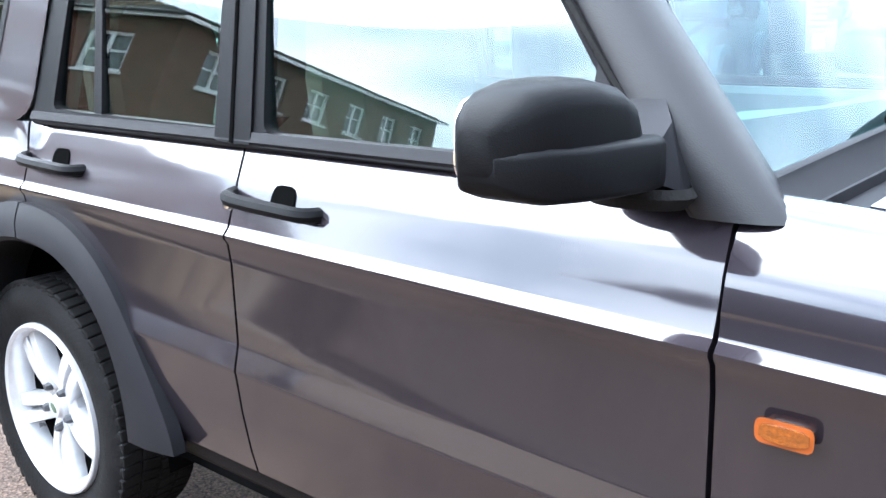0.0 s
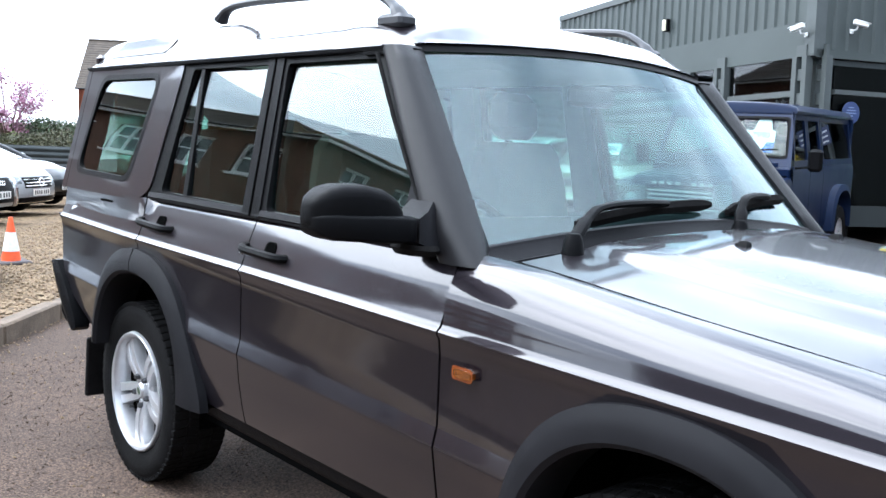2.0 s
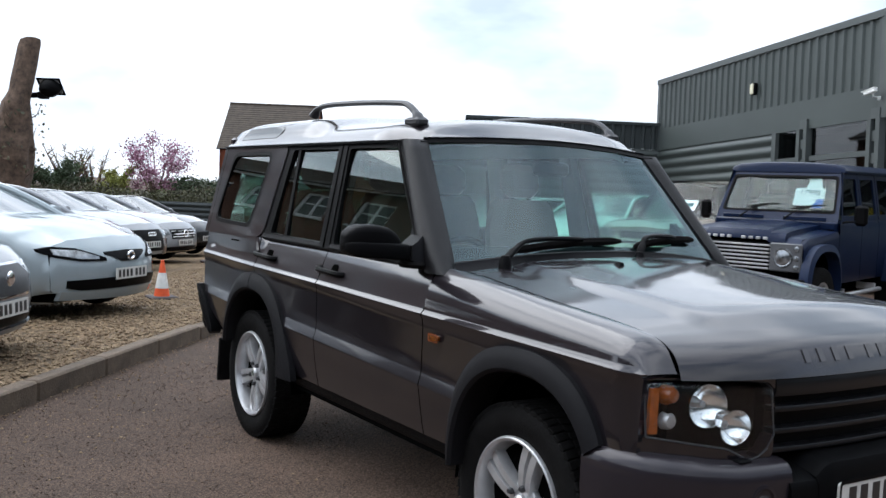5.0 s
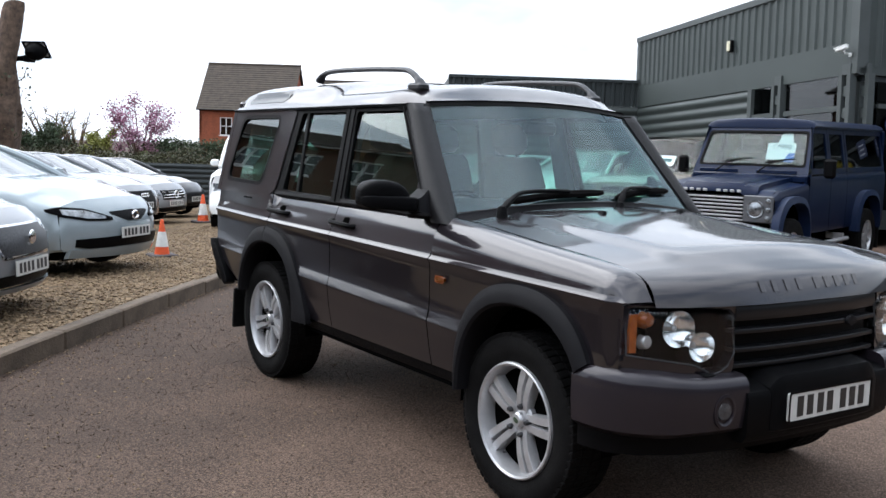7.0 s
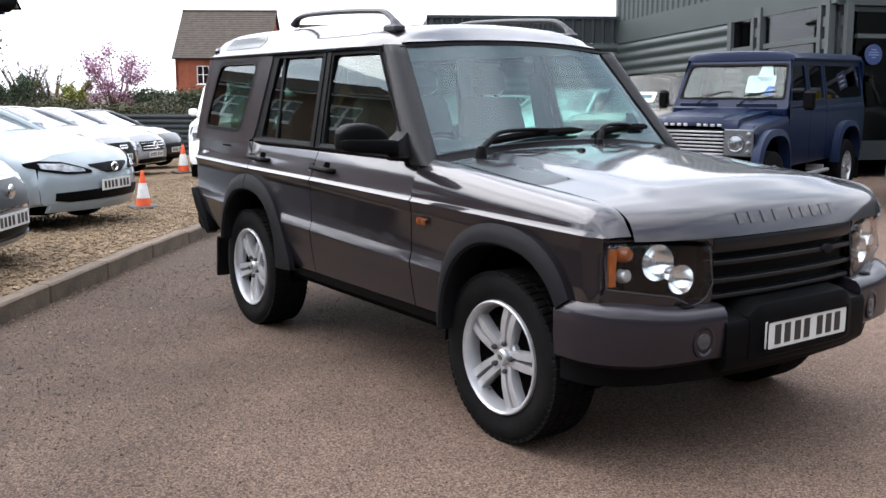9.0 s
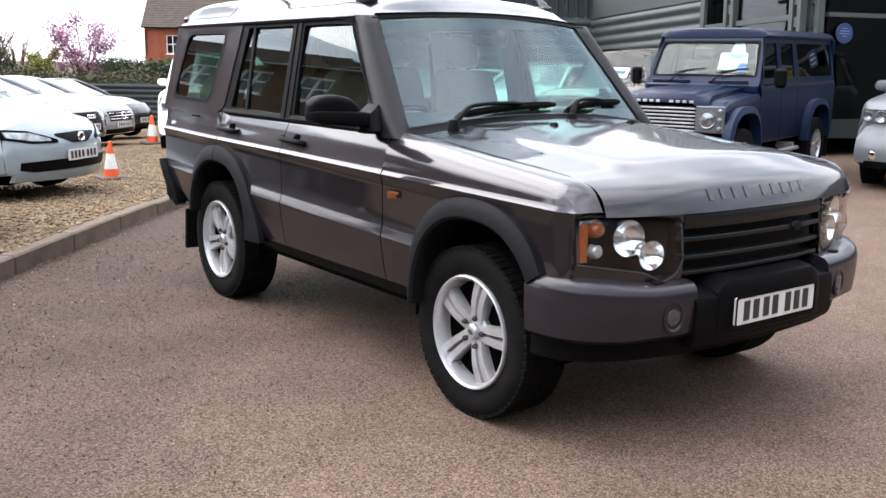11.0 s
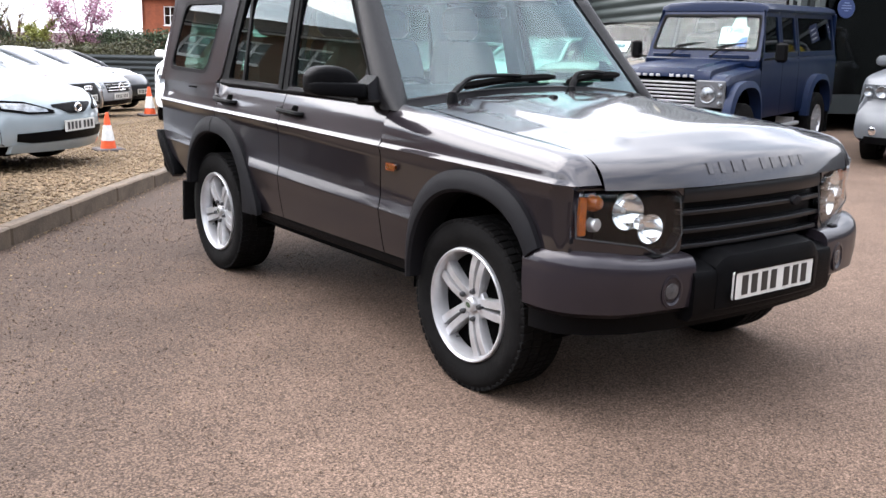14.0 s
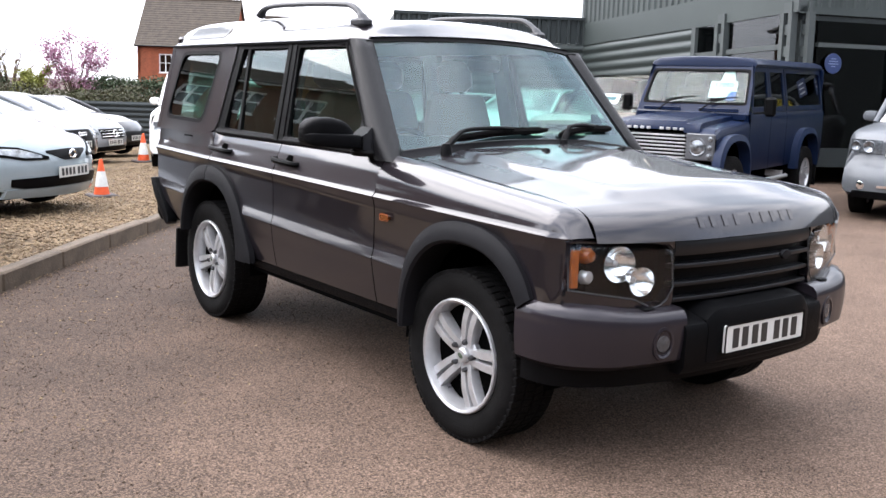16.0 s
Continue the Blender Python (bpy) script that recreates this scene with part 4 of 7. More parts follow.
def side_panel(x0, x1, wing=False, bottom=side_bottom, cut=None, step=0.022):
    n = max(2, int(round((x1 - x0) / step)))
    rings = []
    for i in range(n + 1):
        x = x0 + (x1 - x0) * i / n
        b = bottom(x)
        pts = side_profile(x, wing)
        ys, zs = [p[0] for p in pts], [p[1] for p in pts]
        ring = []
        for y, z in pts:
            if z < b and z <= zs[-3]:
                y, z = lerp(b, zs[:16], ys[:16]), b
            xx = x
            if wing:   # the front corner turns in
                y = y - 0.032 * smooth(x, 1.74, 1.97) ** 2 * smooth(y, 0.80, 0.87)
            if wing:
                xx = x - smooth(x, 1.78, 1.955) * max(0.0, 1.955 - (2.052 - 0.170 * (y / 0.9) ** 2.5))
            ring.append((xx, -y, z))
        rings.append([(ring[0][0], ring[0][1] + 0.03, ring[0][2])] + ring)
    ends = []
    for r in (rings[0], rings[-1]):
        ends.append(loft([r, [(x, y + 0.03, z) for x, y, z in r]]))
    return join(loft(rings), *ends)


def both(name, geo, mat, parent=grey_car, label="", smooth_=35.0):
    a = part(name, geo, mat, parent, label, smooth_)
    b = part(name, mirror_y(geo), mat, parent, label, smooth_)
    return a, b


rear_quarter = both("rear_quarter", side_panel(-2.09, -1.165), GREY_PAINT)
for q_, s_ in zip(rear_quarter, (1, -1)):   # pressed slot below the quarter window
    part("vent_slot", box(-1.61, -1.49, min(-0.8985 * s_, -0.880 * s_), max(-0.8985 * s_, -0.880 * s_), 1.121, 1.129), DARK, q_)
rear_door = both("rear_door", side_panel(-1.158, -0.342), GREY_PAINT)
front_door = both("front_door", side_panel(-0.335, 0.660), GREY_PAINT)
front_wing = both("front_wing", side_panel(0.668, 1.955, True, lambda x: max(side_bottom(x), 0.938 if x > 1.940 else 0)), GREY_PAINT)
# near-black boxes put shade behind the shut lines, wheel arches and under the body
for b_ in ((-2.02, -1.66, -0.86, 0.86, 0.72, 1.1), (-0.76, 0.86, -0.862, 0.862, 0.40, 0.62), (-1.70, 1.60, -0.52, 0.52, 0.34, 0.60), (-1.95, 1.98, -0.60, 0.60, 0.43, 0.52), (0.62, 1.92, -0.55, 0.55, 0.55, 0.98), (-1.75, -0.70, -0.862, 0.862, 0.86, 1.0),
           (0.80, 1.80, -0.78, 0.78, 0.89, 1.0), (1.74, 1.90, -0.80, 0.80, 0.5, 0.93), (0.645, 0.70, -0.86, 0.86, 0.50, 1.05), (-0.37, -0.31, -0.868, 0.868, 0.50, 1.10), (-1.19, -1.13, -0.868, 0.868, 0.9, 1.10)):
    part("underbody", box(*b_), DARK, grey_car, "near-black fill for the shade in gaps and under the body", 0)
for nm, x0, x1, z0 in (("door_inner", -1.15, -0.36, 0.98), ("door_inner", -0.30, 0.63, 0.62)):
    both(nm, box(x0, x1, -0.86, -0.80, z0, 1.16, 0.02), CABIN)
# sills
sill_ring = [(-0.82, 0.415), (-0.862, 0.420), (-0.874, 0.44), (-0.876, 0.466), (-0.870, 0.476), (-0.82, 0.478)]
both("sill", loft([[(x, y, z) for y, z in sill_ring] for x in (-0.79, -0.2, 0.4, 0.845)], True, True), BLACK)

# wheel arch trims


def arch_trim(cx, ai, bi, ao, bo, z_in, t0=0.0, t1=math.pi, foot=0.0):
    """A moulded lip round a wheel opening, from angle t0 (front) to t1 (back)."""
    rings = []
    n = 44
    for i in range(n + 1):
        th = t0 + (t1 - t0) * i / n

        def at(a, b, z0, p=2.3):
            c, s = math.cos(th), math.sin(th)
            return cx + a * math.copysign(abs(c) ** (2 / p), c), z0 + b * max(0, s) ** (2 / p)
        taper = 0.56 + 0.44 * max(0.0, math.sin(th)) ** 0.6
        ao_, bo_ = ai + (ao - ai) * taper + foot * max(0.0, math.cos(th)) ** 5 * (1 - abs(math.sin(th))) ** 2, bo
        (xi, zi), (xm, zm), (xo, zo) = at(ai, bi, z_in), at((ai + ao_) / 2, (bi + bo_) / 2, z_in), at(ao_, bo_, z_in)
        (xt, zt) = at(ai + 0.012, bi + 0.012, z_in)
        lip = 0.958
        rings.append([(xi, -0.80, zi), (xi, -lip + 0.012, zi), (xt, -lip, zt), (xm, -lip + 0.002, zm), ((xo + xm) / 2, -lip + 0.010, (zo + zm) / 2), (xo, -0.938, zo), (xo, -0.905, zo)])
    ends = [([*r], [tuple(range(len(r)))]) for r in (rings[0], rings[-1])]
    return join(loft(rings), *ends)


# the rear lip is in two pieces, one on the door and one on the quarter panel
both("wheel_arch_trim", arch_trim(-1.14, 0.395, 0.415, 0.475, 0.512, 0.455, 0.0, 1.60, 0.12), TRIM, grey_car, "dark grey plastic wheel arch trim")
both("wheel_arch_trim", arch_trim(-1.14, 0.395, 0.415, 0.475, 0.512, 0.455, 1.612, math.pi - 0.12), TRIM, grey_car, "dark grey plastic wheel arch trim")
both("wheel_arch_trim", arch_trim(1.345, 0.395, 0.428, 0.475, 0.515, 0.43, 0.52), TRIM, grey_car, "dark grey plastic wheel arch trim")

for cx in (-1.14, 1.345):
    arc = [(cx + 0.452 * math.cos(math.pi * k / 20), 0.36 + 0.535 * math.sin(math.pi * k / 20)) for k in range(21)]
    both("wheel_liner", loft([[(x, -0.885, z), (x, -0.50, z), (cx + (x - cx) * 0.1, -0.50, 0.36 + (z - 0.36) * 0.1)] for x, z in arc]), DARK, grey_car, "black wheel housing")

# bonnet


def bonnet_point(s, u):
    """s runs from the windscreen to the nose, u across from -1 to 1."""
    y = 0.792 * u
    x0 = 0.80 + 0.05 * (1 - u * u)
    x1 = 2.055 - 0.115 * abs(u) ** 2.6
    x = x0 + s * (x1 - x0)
    z = lerp(s, [0, 0.1, 0.45, 0.72, 0.83, 0.90, 0.94, 0.965, 0.982, 0.993, 1.0], [1.157, 1.149, 1.108, 1.082, 1.068, 1.053, 1.036, 1.015, 0.985, 0.953, 0.925])
    z += 0.013 * abs(u) ** 3 * smooth(s, 0.95, 1.0)
    crown = 0.050 * (1 - abs(u) ** 2.2) * (1 - smooth(s, 0.75, 1.0) * 0.75)
    rib = 0.010 * smooth(0.74 - abs(u), 0, 0.06) * (1 - smooth(s, 0.80, 0.92))
    return x, y, z + crown + rib


us = [-1 + 2 * i / 40 for i in range(41)]
ss = [i / 26 for i in range(20)] + [0.76 + 0.24 * i / 18 for i in range(19)]
bonnet_top = loft([[bonnet_point(s, u) for u in us] for s in ss])
bonnet_rim = [loft([[bonnet_point(s, u) for s in ss], [(p[0], p[1], p[2] - 0.004 - 0.026 * (1 - smooth(s, 0.85, 0.97))) for s, p in ((s, bonnet_point(s, u)) for s in ss)]]) for u in (-1, 1)]
bonnet_lip = loft([[bonnet_point(1, u) for u in us], [(p[0] - 0.05, p[1], p[2] - 0.004) for p in (bonnet_point(1, u) for u in us)]])
bonnet_back = loft([[bonnet_point(0, u) for u in us], [(p[0], p[1], p[2] - 0.03) for p in (bonnet_point(0, u) for u in us)]])
bonnet = part("bonnet", join(bonnet_top, *bonnet_rim, bonnet_lip, bonnet_back), GREY_PAINT, grey_car)
# plain raised bars in place of the maker's lettering
for k, u in enumerate([-0.40, -0.315, -0.225, -0.135, 0.0, 0.085, 0.17, 0.255, 0.34]):
    p, q = Vector(bonnet_point(0.970, u)), Vector(bonnet_point(0.988, u))
    d = Vector((0.003, 0, 0.001))
    w = 0.013
    ring = [[tuple(c + d * e + Vector((0, s, 0))) for c, s in ((p, -w), (p, w), (q, w), (q, -w))] for e in (-0.5, 1.0)]
    part("raised_mark", loft(ring, True, True), GREY_PAINT, bonnet)
for x, y in ((1.035, -0.211), (1.0, 0.344)):
    u = y / 0.792
    z = bonnet_point((x - 0.80 - 0.05 * (1 - u * u)) / (1.255 - 0.05 * (1 - u * u)), u)[2]
    jet = loft([[(-0.026, -0.014, 0), (0.016, -0.014, 0), (0.016, 0.014, 0), (-0.026, 0.014, 0)], [(-0.018, -0.011, 0.008), (0.014, -0.011, 0.010), (0.014, 0.011, 0.010), (-0.018, 0.011, 0.008)], [(-0.006, -0.005, 0.015), (0.008, -0.005, 0.016), (0.008, 0.005, 0.016), (-0.006, 0.005, 0.015)]], True, True)
    part("washer_jet", moved(jet, pose(x, y, z - 0.002)), BLACK, bonnet)


# front: slam panel, grille, lamps


def nose_x(y):
    return 2.055 - 0.170 * (abs(y) / 0.9) ** 2.5


def face(y, z, d):
    return nose_x(y) - d, y, z


ys = [-0.445 + 0.89 * i / 20 for i in range(21)]
grille = part("grille", strip(ys, lambda y: 0.690, lambda y: 0.925, lambda u, v, d: face(u, v, d + 0.055), 0.05), BLACK, grey_car, "black slatted front grille")
for z in (0.705, 0.765, 0.835, 0.905):
    h = 0.030 if z == 0.905 else 0.0085
    part("slat", strip(ys, lambda y: z - h, lambda y: z + h, lambda u, v, d: face(u, v, d + 0.012 + 0.25 * (abs(v - z) > h * 0.9) * h), 0.05, 4), SLAT, grille)
part("badge", moved(lathe([(0.001, 0.012), (0.030, 0.010), (0.036, 0.0)], 24, "x"), pose(2.040, 0.235, 0.835) @ Matrix.Diagonal((1, 1, 0.62, 1))), TRIM, grille)
LAMP_Y = [-0.878 + 0.425 * i / 16 for i in range(17)]


def lamp_lo(y):
    return lerp(y, [-0.88, -0.80, -0.62, -0.56, -0.52, -0.47, -0.453], [0.765, 0.752, 0.722, 0.690, 0.685, 0.720, 0.76])


def lamp_hi(y):
    return lerp(y, [-0.88, -0.86, -0.60, -0.47, -0.453], [0.930, 0.938, 0.934, 0.922, 0.900])


def lamp_set(flip):
    g = (lambda a: mirror_y(a)) if flip else (lambda a: a)
    lamp = part("headlamp", g(strip(LAMP_Y, lamp_lo, lamp_hi, lambda u, v, d: face(u, v, d + 0.085), 0.02)), LAMP_BLACK, grey_car, "clear-lensed headlamp unit with black surround")
    for (y, z, r) in ((-0.672, 0.852, 0.068), (-0.590, 0.787, 0.055)):
        x = nose_x(y) - 0.005
        bowl = lathe([(0.001, -0.036), (r * 0.30, -0.034), (r * 0.60, -0.024), (r * 0.85, -0.008), (r * 0.95, 0.004), (r, 0.008), (r * 1.03, 0.0), (r * 1.03, -0.05)], 36, "x")
        bowl = part("reflector", g(moved(bowl, pose(x - (0.03 if r > 0.06 else 0.012), y, z, 0, 0, -14))), REFLECT, lamp, "chrome reflector bowl")
        part("bulb", g(moved(lathe([(0.001, 0.012), (0.012, 0.006), (0.014, -0.05)], 16, "x"), pose(x - 0.052, y, z))), ALLOY, bowl)
    ind = strip([-0.866 + 0.024 * i / 3 for i in range(4)], lambda y: 0.772, lambda y: 0.912, lambda u, v, d: face(u, v, d + 0.010), 0.012)
    part("side_reflector", g(ind), AMBER, lamp, "amber reflector")
    part("turn_lamp", g(moved(lathe([(0.001, 0.02), (0.02, 0.016), (0.032, 0.0), (0.034, -0.02)], 24, "x"), pose(nose_x(-0.79) - 0.035, -0.79, 0.886))), AMBER, lamp, "amber turn lamp")
    part("side_lamp", g(moved(lathe([(0.001, 0.012), (0.02, 0.010), (0.027, 0.0), (0.029, -0.02)], 24, "x"), pose(nose_x(-0.79) - 0.035, -0.79, 0.806))), ALLOY, lamp)
    lens = part("lens", g(strip(LAMP_Y, lamp_lo, lamp_hi, lambda u, v, d: face(u, v, d + 0.004 + 0.022 * smooth(v, lamp_hi(u) - 0.022, lamp_hi(u))), 0.004, 12)), LAMP_GLASS, lamp)
    lens.visible_shadow = False
    outline = [face(y, lamp_lo(y), 0.004) for y in LAMP_Y] + [face(y, lamp_hi(y), 0.022) for y in reversed(LAMP_Y)]
    part("rim", g(tube(outline + outline[:1], 0.0032, 6)), RAIL, lamp, "thin grey lens rim")
    part("surround", g(strip(LAMP_Y, lambda y: lamp_lo(y) - 0.055, lambda y: lamp_lo(y) - 0.004, lambda u, v, d: face(u, v, d + 0.004 + 0.03 * smooth(-u, 0.8, 0.9)), 0.05)), GREY_PAINT, lamp)
    part("brow", g(strip(LAMP_Y, lambda y: lamp_hi(y) + 0.002, lambda y: max(0.938, lamp_hi(y) + 0.006), lambda u, v, d: face(u, v, d + 0.010), 0.05)), GREY_PAINT, lamp)


lamp_set(False)
lamp_set(True)

# bumper


def bump_x(y):
    a = abs(y)
    return 2.098 - 0.062 * (a / 0.7) ** 2.4 if a < 0.7 else 2.036 - 0.075 * ((a - 0.7) / 0.2) ** 1.6


def bumper_rings(y0, y1, prof, n=16):
    rings = []
    for i in range(n + 1):
        y = y0 + (y1 - y0) * i / n
        rings.append([(bump_x(y) + dx, y, z) for dx, z in prof])
    return loft(rings, True, True)


FOG_LENS = material("smoked_lamp_lens", (0.045, 0.046, 0.050), 0.15, vary=0.3, scale=60, coat=0.3)
mid_prof = [(-0.20, 0.42), (0.0, 0.43), (0.02, 0.46), (0.022, 0.60), (0.012, 0.622), (-0.02, 0.636), (-0.10, 0.655), (-0.16, 0.66)]


def bumper_cap():
    path = [(bump_x(-0.435), -0.435), (bump_x(-0.50), -0.50), (bump_x(-0.58), -0.58), (bump_x(-0.66), -0.66), (bump_x(-0.76) - 0.008, -0.76), (1.965, -0.838), (1.915, -0.888), (1.855, -0.920), (1.79, -0.936), (1.688, -0.941)]
    path = [(p[0], p[1]) for p in curve_pts([(a, b, 0) for a, b in path], 4)]
    rings = []
    for i, (x, y) in enumerate(path):
        a, b = path[max(0, i - 1)], path[min(len(path) - 1, i + 1)]
        t = Vector((b[0] - a[0], b[1] - a[1], 0)).normalized()
        nrm = Vector((-t.y, t.x, 0)) * -1
        if nrm.x * x + nrm.y * y < 0:
            nrm = -nrm
        lift = 0.030 * smooth(abs(y), 0.6, 0.93)
        rings.append([(x + nrm.x * dx, y + nrm.y * dx, z + lift * smooth(z, 0.56, 0.66)) for dx, z in
                      [(-0.12, 0.465), (-0.03, 0.468), (0.0, 0.49), (0.009, 0.57), (0.009, 0.634), (0.002, 0.660), (-0.014, 0.677), (-0.04, 0.685), (-0.13, 0.692)]])
    return loft(rings, True, True)


bumper = part("front_bumper", bumper_rings(-0.45, 0.45, mid_prof), BLACK, grey_car, "black plastic bumper centre section")
# raised middle of the centre section, round the number plate
raised = []
for i in range(21):
    y = -0.335 + 0.67 * i / 20
    k = smooth(0.335 - abs(y), 0, 0.05)
    raised.append([(bump_x(y) + dx, y, z) for dx, z in ((-0.20, 0.44), (0.0, 0.44), (0.022 + 0.006 * k, 0.47), (0.024 + 0.006 * k, 0.600 + 0.035 * k), (0.010 + 0.006 * k, 0.630 + 0.042 * k), (-0.03, 0.640 + 0.045 * k), (-0.16, 0.655 + 0.045 * k))])
part("plate_panel", loft(raised, True, True), BLACK, bumper)
for g in (bumper_cap(), mirror_y(bumper_cap())):
    cap = part("end_cap", g, BUMPER_PAINT, bumper, "grey painted bumper end")
valance = loft([[(x - 0.02, y, 0.388), (x, y, 0.468), (x - 0.06, y, 0.468), (x - 0.06, y, 0.388)] for x, y in
                [(1.74, -0.90), (1.84, -0.88), (1.92, -0.80), (1.99, -0.66), (2.04, -0.45), (2.06, -0.2), (2.065, 0), (2.06, 0.2), (2.04, 0.45), (1.99, 0.66), (1.92, 0.80), (1.84, 0.88), (1.74, 0.90)]], True, True)
part("valance", valance, BLACK, bumper)
for sgn in (-1, 1):
    fog = lathe([(0.001, -0.015), (0.03, -0.012), (0.040, -0.004), (0.042, 0.002), (0.048, 0.006), (0.058, 0.004), (0.060, -0.03)], 28, "x")
    fog = part("fog_lamp", moved(fog, pose(bump_x(0.548) + 0.008, sgn * 0.548, 0.562, 0, 0, sgn * 9) @ Matrix.Diagonal((1, 0.86, 1.12, 1))), BUMPER_PAINT, bumper)
    part("lens", moved(lathe([(0.001, 0.008), (0.03, 0.004), (0.038, -0.006)], 24, "x"), pose(bump_x(0.548) + 0.006, sgn * 0.548, 0.562, 0, 0, sgn * 9)), FOG_LENS, fog)
    part("washer_jet", moved(box(-0.018, 0.018, -0.028, 0.028, 0, 0.012, 0.005), pose(bump_x(0.58) - 0.05, sgn * 0.58, 0.681)), BLACK, bumper)
pl_x = 2.136
plate = part("number_plate", slab(round_poly([(-0.26, 0.497), (0.26, 0.497), (0.26, 0.608), (-0.26, 0.608)], 0.012), lambda u, v, d: (pl_x - d, u, v), 0.012), PLATE_W, bumper, "white number plate in a black surround")
part("plate_frame", frame_loop(round_poly([(-0.268, 0.489), (0.268, 0.489), (0.268, 0.616), (-0.268, 0.616)], 0.014), round_poly([(-0.257, 0.500), (0.257, 0.500), (0.257, 0.605), (-0.257, 0.605)], 0.01), lambda u, v, d: (pl_x + 0.003 - d, u, v), 0.01), BLACK, plate)
for k, y in enumerate((-0.195, -0.135, -0.07, -0.01, 0.075, 0.135, 0.195)):
    part("plate_bar", box(pl_x, pl_x + 0.0015, y - 0.019, y + 0.019, 0.514, 0.592), PLATE_K, plate)


# greenhouse
def yw(z):
    return lerp(z, [1.10, 1.172, 1.45, 1.69], [0.900, 0.878, 0.815, 0.756])


def side_place(off):
    return lambda x, z, d: (x, -(yw(z) + off - d), z)


def quad_frame(name, outer, inner, mat, r=0.03, off=0.0, depth=0.03, label=""):
    return both(name, frame_loop(round_poly(outer, r * 1.1), round_poly(inner, r), side_place(off), depth), mat, grey_car, label)


def bulge(z):
    """Side glass bows outwards a few millimetres between sill and roof."""
    u = min(1.0, max(0.0, (z - 1.17) / 0.51))
    return 0.0095 * 4 * u * (1 - u)


def pane(name, pts, mat, r=0.03, off=-0.016, label=""):
    """A curved pane over four corners: sill rear, sill front, roof front, roof rear."""
    bl, br, tr, tl = [Vector(p) for p in pts]
    place = side_place(off)
    rings = []
    for i in range(9):
        lo, hi = bl.lerp(br, i / 8), tl.lerp(tr, i / 8)
        col = [lo.lerp(hi, k / 14) for k in range(15)]
        front = [place(p.x, p.y, -bulge(p.y)) for p in col]
        back = [place(p.x, p.y, 0.004 - bulge(p.y)) for p in reversed(col)]
        rings.append(front + back)
    for ob in both(name, loft(rings, True, True), mat, grey_car, label):
        ob.visible_shadow = False


# front door frame and glass
quad_frame("window_frame", [(-0.372, 1.164), (0.640, 1.160), (0.240, 1.692), (-0.405, 1.692)], [(-0.262, 1.190), (0.545, 1.184), (0.168, 1.664), (-0.328, 1.664)], BLACK, 0.022, 0.004, 0.03)
pane("window_glass", [(-0.272, 1.178), (0.56, 1.174), (0.178, 1.672), (-0.340, 1.672)], CAR_GLASS)
# rear door
quad_frame("window_frame", [(-1.150, 1.164), (-0.378, 1.164), (-0.411, 1.692), (-1.083, 1.692)], [(-1.055, 1.198), (-0.395, 1.192), (-0.438, 1.664), (-1.012, 1.664)], BLACK, 0.022, 0.004, 0.03)
pane("window_glass", [(-1.065, 1.188), (-0.385, 1.182), (-0.430, 1.672), (-1.022, 1.672)], CAR_GLASS)
both("window_bar", slab([(-0.872, 1.19), (-0.840, 1.19), (-0.928, 1.67), (-0.956, 1.67)], side_place(0.0), 0.02), BLACK)
# pillar strip between doors
both("door_pillar", slab(round_poly([(-0.402, 1.168), (-0.290, 1.166), (-0.352, 1.690), (-0.448, 1.690)], 0.01), side_place(0.010), 0.02), BLACK)
both("door_pillar_seam", slab([(-0.352, 1.168), (-0.342, 1.168), (-0.399, 1.690), (-0.407, 1.690)], side_place(0.0125), 0.006), DARK)
# waist strip under the glass
both("waist_strip", loft([[(x, -yw(1.17) - 0.000, 1.158), (x, -yw(1.17) - 0.010, 1.172), (x, -yw(1.18) - 0.006, 1.190), (x, -yw(1.18) + 0.02, 1.19), (x, -yw(1.17) + 0.02, 1.16)] for x in (-1.15, -0.4, 0.2, 0.60)], True, True), TRIM)
# rear quarter with its window
quad_frame("quarter_panel", [(-2.085, 1.150), (-1.26, 1.150), (-1.148, 1.190), (-1.083, 1.700), (-2.085, 1.700)], [(-1.975, 1.226), (-1.41, 1.217), (-1.364, 1.256), (-1.283, 1.652), (-1.905, 1.652)], GREY_PAINT, 0.06, 0.010, 0.05)
quad_frame("window_seal", [(-1.980, 1.220), (-1.365, 1.210), (-1.276, 1.658), (-1.910, 1.658)], [(-1.955, 1.242), (-1.390, 1.232), (-1.300, 1.637), (-1.885, 1.637)], BLACK, 0.065, 0.012, 0.019)
pane("window_glass", [(-1.975, 1.226), (-1.372, 1.216), (-1.283, 1.652), (-1.905, 1.652)], QUARTER_GLASS, 0.045, -0.004)
# windscreen pillars


def screen_x(z, y):
    s = (z - 1.165) / (1.70 - 1.165)
    half = 0.80 - 0.125 * s
    return (0.675 - 0.455 * s) + 0.13 * (1 - (min(abs(y), half) / half) ** 2) * (1 - 0.3 * s)


